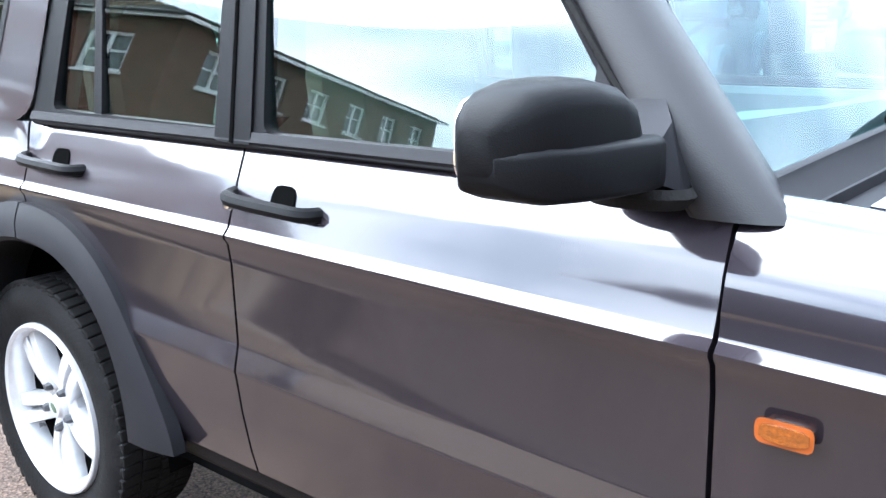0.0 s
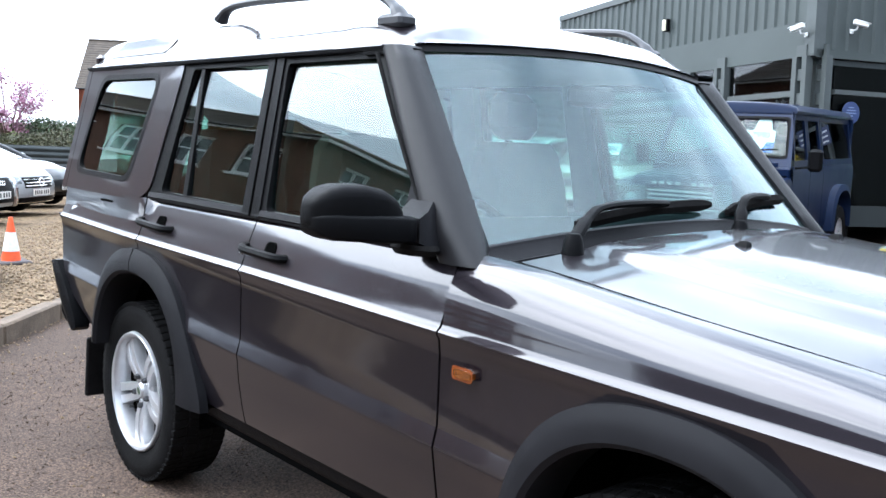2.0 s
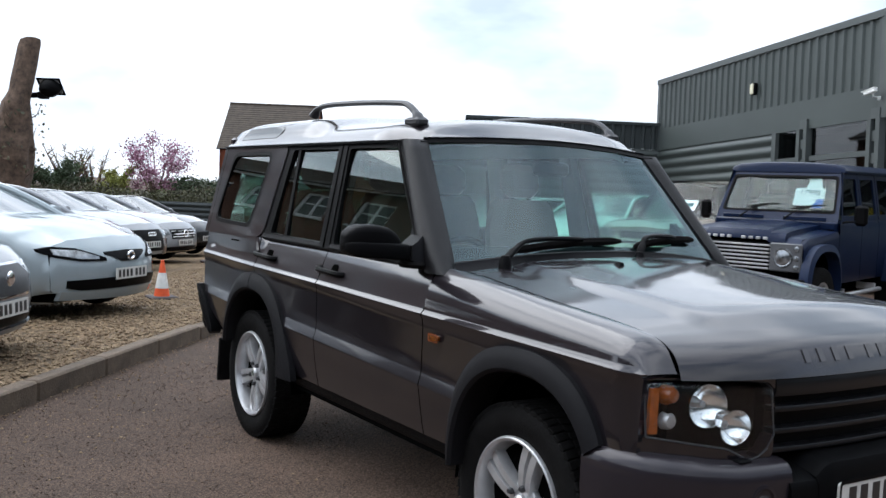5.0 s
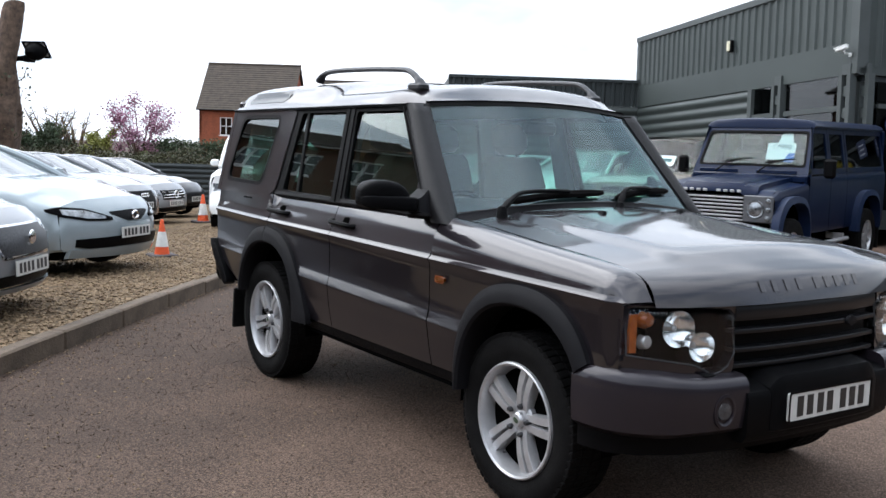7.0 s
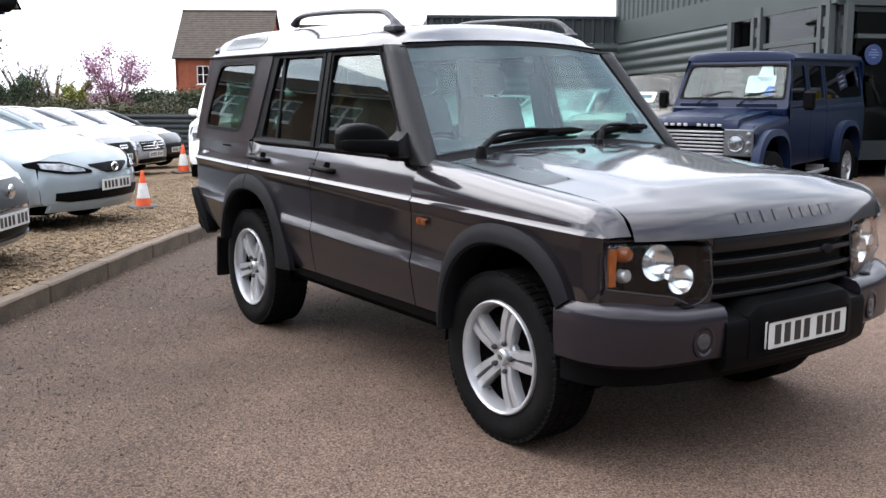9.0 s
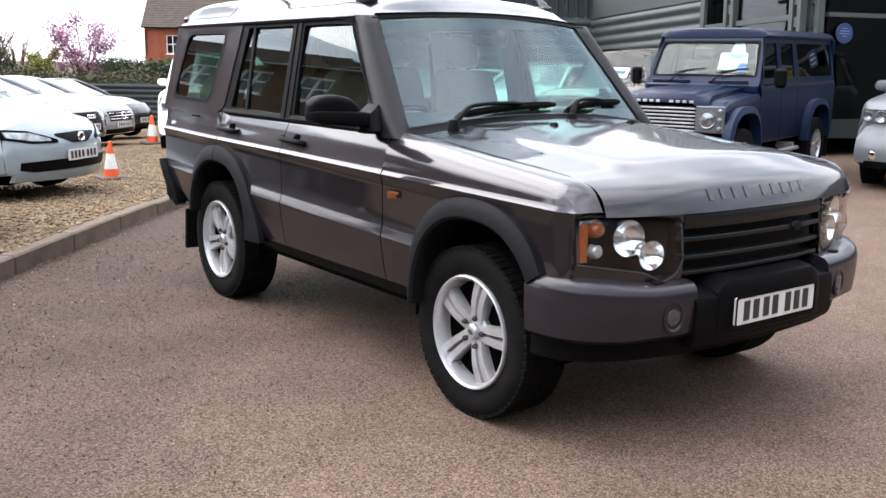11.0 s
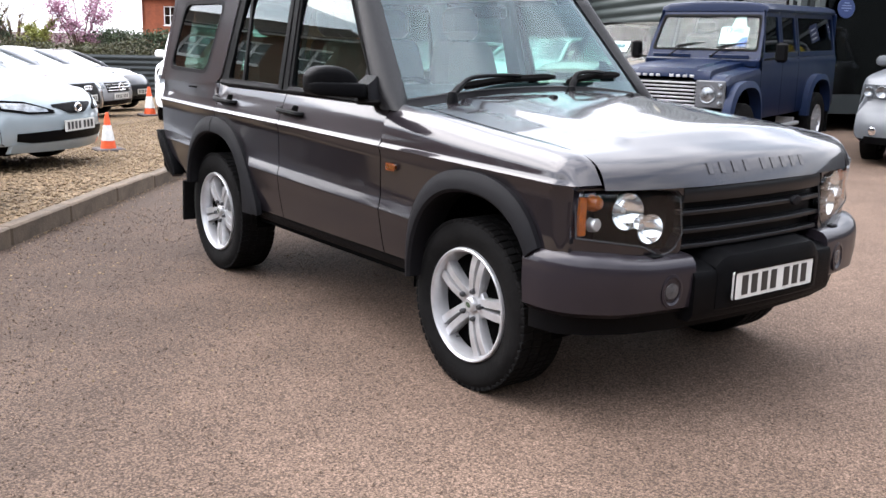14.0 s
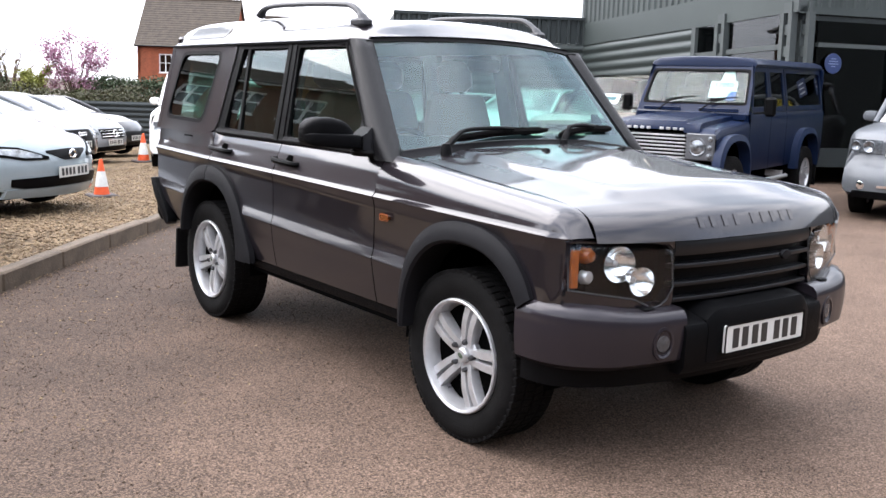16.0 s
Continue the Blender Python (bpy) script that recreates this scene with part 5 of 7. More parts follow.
pillar_rings = []
for i in range(13):
    z = 1.136 + (1.700 - 1.136) * i / 12
    s = max(0.0, (z - 1.138) / 0.562)
    yo = min(0.879, yw(z) + 0.012)
    back, out = 0.605 - 0.425 * s, 0.715 + 0.03 * (1 - s) ** 3 - 0.44 * s
    yi = 0.793 - 0.127 * s
    fx = screen_x(max(z, 1.165), yi) + 0.012
    foot = 0.04 * (1 - min(1.0, s * 7)) ** 2   # it flares into the scuttle at its foot
    ring = [(back, -yo + 0.04, z), (back, -yo - 0.004, z)]
    a, b, c = Vector((back + 0.012, -yo - 0.010)), Vector((out + 0.012 + foot, -yo - 0.006)), Vector((fx, -yi))
    ring += [(*(a * (1 - t) ** 2 + b * 2 * t * (1 - t) + c * t * t), z) for t in [k / 9 for k in range(10)]]
    pillar_rings.append(ring + [(fx - 0.05, -yi + 0.01, z)])
both("windscreen_pillar", loft(pillar_rings, True, True), PILLAR, grey_car, "dark grey plastic windscreen pillar", 60.0)
both("pillar_seal", tube([(0.598, -0.888, 1.165), (0.475, -0.864, 1.31), (0.325, -0.826, 1.49), (0.182, -0.786, 1.675)], 0.007, 6), RUBBER)
zs = [1.165 + 0.535 * i / 12 for i in range(13)]


def screen_z(z, y):
    return z + 0.035 * (1 - (y / 0.8) ** 2) * ((z - 1.165) / 0.535)


screen = part("windscreen", loft([[(screen_x(z, u * (0.80 - 0.125 * (z - 1.165) / 0.535)), u * (0.80 - 0.125 * (z - 1.165) / 0.535), screen_z(z, u * 0.75)) for u in us] for z in zs]), SCREEN_GLASS, grey_car, "clear curved windscreen")
screen.visible_shadow = False
edge = []
for u in us:
    y = u * 0.675
    edge.append([(screen_x(1.678, y) + 0.004, y, screen_z(1.678, y)), (screen_x(1.700, y) + 0.006, y, screen_z(1.700, y)), (screen_x(1.704, y) - 0.01, y, screen_z(1.704, y)), (screen_x(1.678, y) - 0.012, y, screen_z(1.678, y))])
band = [[(screen_x(z, u * (0.795 - 0.125 * (z - 1.165) / 0.535)) - 0.006 - d, u * (0.795 - 0.125 * (z - 1.165) / 0.535), screen_z(z, u * 0.75)) for z, d in ((1.160, 0), (1.247, 0), (1.247, 0.003), (1.160, 0.003))] for u in us]
part("screen_band", loft(band, True, True), TRIM, grey_car, "dark band along the foot of the windscreen")
part("screen_seal", loft(edge, True, True), BLACK, grey_car)
# scuttle and wipers
cowl = []
for i in range(33):
    u = -1 + i / 16
    y = 0.835 * u
    yy = min(0.795, abs(y))
    zt = 1.238 - 0.054 * (yy / 0.77) ** 2          # the upper lip lies on the glass
    gx = screen_x(zt, yy)
    b = bonnet_point(0, max(-1, min(1, u * 1.05)))
    fx = max(b[0] + 0.012, gx + 0.07)
    cowl.append([(gx - 0.03, y, zt - 0.004), (gx + 0.004, y, zt), (gx + 0.012, y, zt - 0.004), (gx + 0.016, y, zt - 0.013), (gx + 0.050, y, zt - 0.040), (gx + 0.056, y, zt - 0.040), (gx + 0.060, y, zt - 0.054),
                 (fx, y, max(b[2] - 0.016, 1.140)), (fx, y, 1.09), (gx - 0.03, y, 1.09)])
both("pillar_cap", loft([[(0.10, -0.776, z), (0.205, -0.776, z), (0.262, -0.716, z), (0.245, -0.67, z), (0.10, -0.70, z)] for z in (1.674, 1.693)], True, True), BLACK)
part("scuttle", loft(cowl, True, True), TRIM, grey_car, "dark grey plastic scuttle panel")
for piv, bend_at, tip in ((Vector((0.828, -0.640, 1.204)), Vector((0.775, -0.490, 1.278)), Vector((0.735, 0.070, 1.286))), (Vector((0.812, 0.120, 1.218)), Vector((0.760, 0.205, 1.296)), Vector((0.640, 0.640, 1.290)))):
    root = bend_at + (bend_at - tip).normalized() * 0.05 + Vector((-0.04, 0, -0.035))
    arm = curve_pts([piv, piv.lerp(bend_at, 0.55) + Vector((0.006, -0.01, 0.010)), bend_at + Vector((0.012, 0.0, 0.006)), bend_at.lerp(tip, 0.3) + Vector((0.016, 0, 0.012)), bend_at.lerp(tip, 0.55) + Vector((0.006, 0, 0.006))], 5)
    wiper = part("wiper", tube(arm, [0.019] * 5 + [0.014] * (len(arm) - 5), 8, 0.7), BLACK, grey_car, "black windscreen wiper")
    blade = [tuple(root.lerp(tip, i / 10) + Vector((0.004, 0, -0.006 + 0.012 * math.sin(i / 10 * 3.1)))) for i in range(11)]
    part("blade", tube(blade, [0.007] + [0.013] * 9 + [0.006], 6, 1.5), RUBBER, wiper)
    part("pivot", moved(lathe([(0.001, 0.022), (0.016, 0.020), (0.024, 0.004), (0.030, -0.04)], 16, "z"), Matrix.Translation(piv)), BLACK, wiper)


# roof
def roof_ring(x):
    up = 0.052 * smooth(-x, 0.62, 0.92)
    fall = 0.084 * (1 - math.sqrt(max(0.0, 1 - max(0.0, (x + 0.06) / 0.272) ** 2.6))) + 0.02 * smooth(-x, 1.7, 2.08)
    tail = 0.05 * smooth(-x, 1.9, 2.10) ** 2
    pts = [(0.757, 1.688), (0.768, 1.692), (0.770, 1.700), (0.758, 1.712), (0.745, 1.728), (0.722, 1.752 + up * 0.25), (0.690 + 0.02 * up / 0.052, 1.772 + up * 0.7), (0.640 + 0.01 * up / 0.052, 1.788 + up * 0.95), (0.56, 1.802 + up), (0.40, 1.820 + up), (0.2, 1.832 + up), (0.0, 1.836 + up)]
    res = []
    for y, z in pts:
        k = (z - 1.688) / 0.15
        zz = z - (fall + tail) * k
        if x > 0.1:
            zz = max(zz, min(z, 1.688 + 0.045 * (1 - (y / 0.77) ** 2)))
        res.append((y, zz))
    return res


rings = []
for i in range(61):
    x = -2.095 + 2.305 * i / 60
    half = roof_ring(x)
    ring = []
    for y, z in half:
        xx = x
        if x > -0.1:
            xx = -0.1 + (x + 0.1) * (1 + 0.19 * (1 - (y / 0.77) ** 2))
        w = smooth(x, -0.08, 0.20) * smooth(y, 0.45, 0.76)   # the corner rounds down into the windscreen pillar
        y, z = y - 0.045 * w, max(z - 0.042 * w, 1.682)
        ring.append((xx, -y, z))
    rings.append(ring + [(a, -b, c) for a, b, c in reversed(ring[:-1])])
# the front edge turns down to the windscreen
rings.append([(screen_x(1.70, y) + 0.014, y, screen_z(1.70, y) + 0.003) if abs(y) < 0.70 else (x - 0.012, y, min(z, 1.690)) for x, y, z in rings[-1]])
roof = part("roof", loft(rings), GREY_PAINT, grey_car, "grey stepped roof", 50)
part("headlining", loft([[(x, y * 0.94, z - 0.035) for x, y, z in r[4:-4]] for r in rings[2:-4]]), LINER, grey_car)
both("gutter", loft([[(x, -0.766, 1.683), (x, -0.778, 1.686), (x, -0.780, 1.696), (x, -0.768, 1.699)] for x in (-2.09, -1.4, -0.7, 0, 0.20)], True, True), BLACK)


def alp(x, z, d):
    side = roof_ring(x)[2:]
    return x, -(lerp(z, [p[1] for p in side], [p[0] for p in side]) + 0.003 - d), z


SMOKED = material("smoked_roof_glass", (0.05, 0.053, 0.055), 0.12, vary=0.1, scale=3)
alpine = strip([-1.90 + 0.66 * i / 18 for i in range(19)], lambda x: lerp(x, [-1.90, -1.34, -1.24], [1.738, 1.742, 1.815]), lambda x: lerp(x, [-1.90, -1.82, -1.24], [1.748, 1.818, 1.825]), alp, 0.008, 6)
both("roof_window", alpine, SMOKED, grey_car, "grey smoked roof side window")
for s in (1, -1):
    path = curve_pts([(0.055, -0.605, 1.795), (0.02, -0.605, 1.835), (-0.06, -0.603, 1.878), (-0.16, -0.602, 1.893), (-0.5, -0.600, 1.912), (-0.9, -0.600, 1.922), (-1.06, -0.602, 1.910), (-1.12, -0.604, 1.870)], 5)
    rail = tube(path, [0.034, 0.033, 0.031, 0.029, 0.027] + [0.020] * (len(path) - 10) + [0.022, 0.024, 0.027, 0.03, 0.032], 10, 0.75)
    rail = part("roof_rail", rail if s == 1 else mirror_y(rail), RAIL, grey_car, "grey curved roof rail")
    foot = moved(box(-0.075, 0.05, -0.035, 0.035, -0.02, 0.022, 0.012), pose(0.04, -0.605, 1.792))
    part("foot", foot if s == 1 else mirror_y(foot), RAIL, rail)
# tail
part("tailgate", strip([-0.85 + 1.7 * i / 12 for i in range(13)], lambda y: 0.60, lambda y: 1.20, lambda u, v, d: (-2.105 - 0.02 * (1 - (u / 0.85) ** 2) + d, u, v), 0.05), GREY_PAINT, grey_car)
for s in (-1, 1):
    part("tail_pillar", loft([[(-2.10, s * (yw(z) + 0.01), z), (-2.10, s * (yw(z) - 0.12), z), (-2.05, s * (yw(z) - 0.12), z), (-2.05, s * (yw(z) + 0.01), z)] for z in (1.15, 1.4, 1.70)], True, True), GREY_PAINT, grey_car)
part("tail_header", box(-2.10, -2.05, -0.74, 0.74, 1.66, 1.76, 0.015), GREY_PAINT, grey_car)
rear_glass = part("rear_glass", strip([-0.64 + 1.28 * i / 8 for i in range(9)], lambda y: 1.19, lambda y: 1.67, lambda u, v, d: (-2.085 + d, u, v), 0.004), CAR_GLASS, grey_car)
rear_glass.visible_shadow = False
rb = []
for x, y in [(p[0], p[1]) for p in curve_pts([(-2.06, -0.88, 0), (-2.09, -0.895, 0), (-2.12, -0.89, 0), (-2.165, -0.85, 0), (-2.20, -0.7, 0), (-2.21, 0, 0), (-2.20, 0.7, 0), (-2.165, 0.85, 0), (-2.12, 0.89, 0), (-2.09, 0.895, 0), (-2.06, 0.88, 0)], 4)]:
    k = 0.97
    rb.append([(x * 0.985, y * 0.99, 0.52), (x, y, 0.56), (x * 1.004, y * 1.006, 0.76), (x, y, 0.80), (x * 0.985, y * k, 0.825), (x * 0.93, y * 0.9, 0.825), (x * 0.93, y * 0.9, 0.52)])
rear_bumper = part("rear_bumper", loft(rb, True, True), BLACK, grey_car, "black rear bumper")
slant = [[(x - w, -0.86, z - w * 0.6), (x - w, -0.925, z - w * 0.6), (x, -0.936, z), (x + w, -0.925, z + w * 0.6), (x + w, -0.86, z + w * 0.6)] for x, z, w in ((-2.125, 0.80, 0.012), (-2.11, 0.79, 0.030), (-2.05, 0.72, 0.042), (-1.96, 0.62, 0.042), (-1.885, 0.545, 0.034), (-1.86, 0.52, 0.015))]
for end in (slant, [[(x, -y, z) for x, y, z in reversed(r)] for r in slant]):
    part("bumper_end", loft(end, True, True), BLACK, rear_bumper, "slanting black bumper end")
for sx in (-1.82,):
    for s in (-1, 1):
        part("mud_flap", moved(box(-0.012, 0.012, -0.085, 0.085, -0.15, 0.12, 0.006), pose(sx + 0.06, s * 0.82, 0.38, 0, 5, 0)), RUBBER, grey_car)


# wheels
CAP_GREEN = material("green_badge", (0.035, 0.055, 0.030), 0.4, vary=0.1)


def wheel_geo():
    r = 0.243
    tyre = lathe([(r - 0.012, -0.10), (r + 0.004, -0.108), (r + 0.03, -0.117), (0.300, -0.124), (0.330, -0.121), (0.352, -0.110), (0.360, -0.098), (0.361, 0.098), (0.352, 0.110), (0.330, 0.121), (0.300, 0.124), (r + 0.03, 0.117), (r + 0.004, 0.108), (r - 0.012, 0.10)], 72)
    blocks = []
    n = 64
    for k in range(n):
        a = 360 * k / n
        for row, (h0, h1, sk) in enumerate(((-0.112, -0.058, 7), (-0.053, -0.003, -8), (0.003, 0.053, 8), (0.058, 0.112, -7))):
            off = 180 / n if row % 2 else 0
            g = box(-0.0158, 0.0158, h0, h1, 0.352, 0.3660, 0.003)
            if row in (0, 3):
                s = -1 if row == 0 else 1
                g = join(g, box(-0.0120, 0.0120, min(s * 0.104, s * 0.1135), max(s * 0.104, s * 0.1135), 0.346, 0.357, 0.004))
            blocks.append(moved(g, pose(0, 0, 0, 0, a + off, 0) @ pose(0, 0, 0, 0, 0, sk)))
    rim = lathe([(0.20, 0.10), (0.225, 0.10), (0.240, 0.112), (0.246, 0.112), (0.246, -0.106), (0.243, -0.118), (0.237, -0.121), (0.228, -0.116), (0.222, -0.100), (0.216, -0.06), (0.212, -0.03), (0.205, 0.06), (0.20, 0.10)], 64)
    # near-black disc behind the spokes, in place of the shade inside the wheel
    barrel = lathe([(0.001, -0.050), (0.165, -0.048), (0.2140, -0.046)], 40)
    spokes = []
    for k in range(5):
        for s in (-1, 1):
            rings = []
            for t in range(7):
                u = t / 6
                rad = 0.045 + 0.180 * u
                lat = s * (0.0190 + 0.0090 * u)
                w = 0.0145 + 0.0040 * u
                y = -0.078 - 0.012 * math.sin(u * 3.1) - 0.008 * u
                rings.append([(lat - w, y + 0.046, rad), (lat - w * 0.97, y, rad), (lat - w * 0.90, y - 0.003, rad), (lat + w * 0.90, y - 0.003, rad), (lat + w * 0.97, y, rad), (lat + w, y + 0.046, rad)])
            spokes.append(moved(loft(rings, True, True), pose(0, 0, 0, 0, 72 * k + 15, 0)))
    hub = lathe([(0.001, -0.098), (0.026, -0.098), (0.033, -0.092), (0.036, -0.078), (0.07, -0.076), (0.078, -0.070), (0.08, -0.045)], 40)
    nut = lathe([(0.001, -0.104), (0.0085, -0.103), (0.0125, -0.094), (0.0125, -0.07)], 6)
    return tyre, join(*blocks), rim, barrel, spokes, hub, nut


TYRE, TREAD, RIM, SHADE_DISC, SPOKES, HUB, NUT = wheel_geo()


def fit_wheel(parent, x, y, z, flip, scale=1.0, tread=True):
    root = part("wheel", TYRE, RUBBER, parent, "all-terrain tyre on a silver alloy wheel")
    root.matrix_local = pose(x, y, z, 0, 0, 180 if flip else 0) @ Matrix.Scale(scale, 4)
    if tread:
        part("tread", TREAD, RUBBER, root)
    part("rim", join(RIM), ALLOY, root, "silver alloy rim")
    part("barrel", SHADE_DISC, DARK, root)
    for sp in SPOKES:
        part("spoke", sp, ALLOY, root)
    part("hub", HUB, ALLOY, root)
    part("centre_cap", lathe([(0.001, -0.1010), (0.026, -0.1005), (0.030, -0.097)], 24), ALLOY, root)
    part("badge", moved(lathe([(0.001, -0.1030), (0.016, -0.1025), (0.017, -0.100)], 24), pose(0, 0, 0, 0, 25, 0) @ Matrix.Diagonal((1, 1, 0.62, 1))), CAP_GREEN, root, "plain green oval badge")
    for k in range(5):
        part("wheel_nut", moved(NUT, pose(0, 0, 0, 0, 72 * k + 15, 0) @ pose(0, 0, 0.062)), RAIL, root)
    return root


first_wheel = fit_wheel(grey_car, 1.27, -0.768, 0.366, False)
for x, y, flip in ((-1.27, -0.768, False), (1.27, 0.768, True), (-1.27, 0.768, True)):
    made = {}
    for o in (first_wheel, *first_wheel.children_recursive):
        c = o.copy()
        scene.collection.objects.link(c)
        c.parent = made.get(o.parent, grey_car)
        made[o] = c
    made[first_wheel].matrix_local = pose(x, y, 0.366, 0, 23 if x < 0 else 0, 180 if flip else 0)
part("axle", join(tube([(-1.27, -0.7, 0.37), (-1.27, 0.7, 0.37)], 0.05), tube([(1.27, -0.7, 0.37), (1.27, 0.7, 0.37)], 0.05), box(-0.45, -0.1, -0.35, 0.35, 0.24, 0.40, 0.04)), DARK, grey_car)


# mirrors
def mirror_ring(y, cx, z0, z1, front, back, e=4.2):
    """A cross-section of the mirror housing at y: blunt in front, flat behind."""
    ring = []
    for k in range(24):
        a = 2 * math.pi * k / 24
        c, s = math.cos(a), math.sin(a)
        p = 2 / e
        ring.append((cx + (front if c > 0 else back) * math.copysign(abs(c) ** p, c), y, (z0 + z1) / 2 + (z1 - z0) / 2 * math.copysign(abs(s) ** p, s)))
    return ring


def mirror_set(flip):
    # the far one is folded back against the door
    fold = Matrix.Translation((0.52, -0.955, 0)) @ Matrix.Rotation(radians(-78), 4, "Z") @ Matrix.Translation((-0.52, 0.955, 0))
    back = Matrix.Translation((-0.10, 0.035, 0))
    g = (lambda a: mirror_y(moved(a, back))) if flip else (lambda a: a)
    head = (lambda a: mirror_y(moved(a, back @ fold))) if flip else (lambda a: a)
    shell = loft([mirror_ring(*r) for r in ((-0.985, 0.550, 1.200, 1.256, 0.030, 0.040), (-1.000, 0.550, 1.196, 1.276, 0.045, 0.050), (-1.025, 0.548, 1.194, 1.300, 0.056, 0.052), (-1.060, 0.545, 1.194, 1.318, 0.062, 0.054),
                                           (-1.12, 0.540, 1.196, 1.329, 0.066, 0.054), (-1.18, 0.534, 1.200, 1.328, 0.065, 0.052), (-1.215, 0.529, 1.206, 1.320, 0.058, 0.048), (-1.240, 0.524, 1.216, 1.302, 0.044, 0.040), (-1.254, 0.520, 1.232, 1.280, 0.022, 0.022))], True, True)
    slim = lambda a: shape(a, lambda x, y, z: (x, -0.945 + (y + 0.945) * 0.90, z))
    shell = slim(shell)
    root = part("door_mirror", head(shell), BLACK, grey_car, "black plastic door mirror", 50.0)
    cover = loft([mirror_ring(*r, 7.0) for r in ((-0.955, 0.552, 1.186, 1.249, 0.048, 0.050), (-0.968, 0.554, 1.185, 1.252, 0.058, 0.052), (-1.000, 0.553, 1.186, 1.255, 0.064, 0.054), (-1.080, 0.548, 1.190, 1.259, 0.070, 0.055), (-1.16, 0.540, 1.195, 1.260, 0.071, 0.054),
                                           (-1.21, 0.533, 1.198, 1.262, 0.064, 0.050), (-1.238, 0.527, 1.208, 1.258, 0.050, 0.042), (-1.252, 0.522, 1.222, 1.252, 0.026, 0.026))], True, True)
    part("lower_cover", head(slim(cover)), BLACK, root, "", 50.0)
    mount = loft([[(0.500, -0.942, 1.185), (0.596, -0.942, 1.185), (0.594, -0.942, 1.246), (0.500, -0.942, 1.246)], [(0.486, -0.915, 1.176), (0.610, -0.915, 1.174), (0.592, -0.915, 1.262), (0.486, -0.915, 1.262)],
                  [(0.462, -0.872, 1.160), (0.618, -0.872, 1.158), (0.560, -0.872, 1.285), (0.470, -0.872, 1.285)]], True, True)
    part("mount", g(mount), TRIM, root)
    part("boot", g(moved(lathe([(0.001, -0.030), (0.055, -0.028), (0.066, -0.012), (0.060, 0.0)], 20, "z"), pose(0.545, -0.915, 1.180) @ Matrix.Diagonal((1.25, 0.7, 1, 1)))), RUBBER, root)
    part("sail", g(slab(round_poly([(0.440, 1.165), (0.610, 1.155), (0.470, 1.352), (0.445, 1.352)], 0.010), side_place(0.010), 0.03)), TRIM, root)
    part("mirror_glass", head(slim(slab(round_poly([(-1.225, 1.215), (-1.01, 1.205), (-1.02, 1.300), (-1.215, 1.310)], 0.03), lambda u, v, d: (0.478 + d - 0.004 + 0.12 * (u + 1.12) * 0.5, u, v), 0.004))), CHROME, root)


mirror_set(False)
mirror_set(True)


# handles, side lamps
AMBER_R = material("ribbed_amber_lens", (0.115, 0.030, 0.002), 0.2, vary=0.35, scale=160, coat=0.5, bump=0.12, bump_scale=300)
AMBER_D = material("dark_amber", (0.16, 0.035, 0.004), 0.3, vary=0.2, scale=30)


def handle_geo(x0, x1, z):
    bar = curve_pts([(x0, -0.890, z + 0.004), (x0 + 0.02, -0.925, z + 0.003), (x0 + 0.07, -0.936, z), (x1 - 0.06, -0.936, z - 0.004), (x1 - 0.015, -0.925, z - 0.008), (x1, -0.890, z - 0.010)], 4)
    return tube(bar, 0.0145, 8, 1.0), slab(round_poly([(x0 + 0.115, z - 0.012), (x1 - 0.065, z - 0.012), (x1 - 0.07, z + 0.032), (x0 + 0.12, z + 0.032)], 0.022, 6), lambda u, v, d: (u, -0.9010 + 0.36 * (v - 1.066) + d, v), 0.01)


for doors, x0, x1, z in ((front_door, -0.345, -0.095, 1.066), (rear_door, -1.165, -0.905, 1.075)):
    for k, g in enumerate((lambda a: a, mirror_y)):
        bar, cup = handle_geo(x0, x1, z)
        h = part("door_handle", g(bar), BLACK, doors[k], "black door handle")
        # flat near-black plate, painted shade for the hollow behind the bar
        part("handle_recess", g(cup), DARK, h)
lock = moved(lathe([(0.001, -0.006), (0.010, -0.005), (0.013, 0.004)], 16), pose(-0.318, -0.930, 1.058))
part("door_lock", lock, CHROME, front_door[0])
for k, g in enumerate((lambda a: a, mirror_y)):
    lens = strip([0.733 + 0.062 * i / 8 for i in range(9)], lambda x: 0.881 + 0.004 * abs((x - 0.764) / 0.031) ** 4, lambda x: 0.903 - 0.004 * abs((x - 0.764) / 0.031) ** 4, lambda u, v, d: (u, -0.930 - 0.008 * (1 - ((u - 0.764) / 0.045) ** 2) + d, v), 0.02)
    sl = part("side_repeater", g(lens), AMBER_R, front_wing[k], "amber side repeater lamp")
    part("bezel", g(frame_loop(round_poly([(0.727, 0.875), (0.801, 0.875), (0.801, 0.909), (0.727, 0.909)], 0.012), round_poly([(0.734, 0.882), (0.794, 0.882), (0.794, 0.902), (0.734, 0.902)], 0.008), lambda u, v, d: (u, -0.933 + d, v), 0.015)), AMBER_D, sl)
# cabin
part("cabin_floor", join(box(-1.98, 0.62, -0.80, 0.80, 0.62, 0.66), box(0.58, 0.66, -0.80, 0.80, 0.62, 1.1)), CABIN, grey_car)
dash = loft([[(0.30, y, 1.0), (0.30, y, 1.13), (0.36, y, 1.165 + (0.03 if abs(y + 0.37) < 0.2 else 0)), (0.62, y, 1.16), (0.72, y, 1.14), (0.66, y, 0.9)] for y in (-0.80, -0.58, -0.55, -0.2, -0.17, 0.3, 0.80)], True, True)
part("dashboard", dash, CABIN, grey_car, "dark grey dashboard")
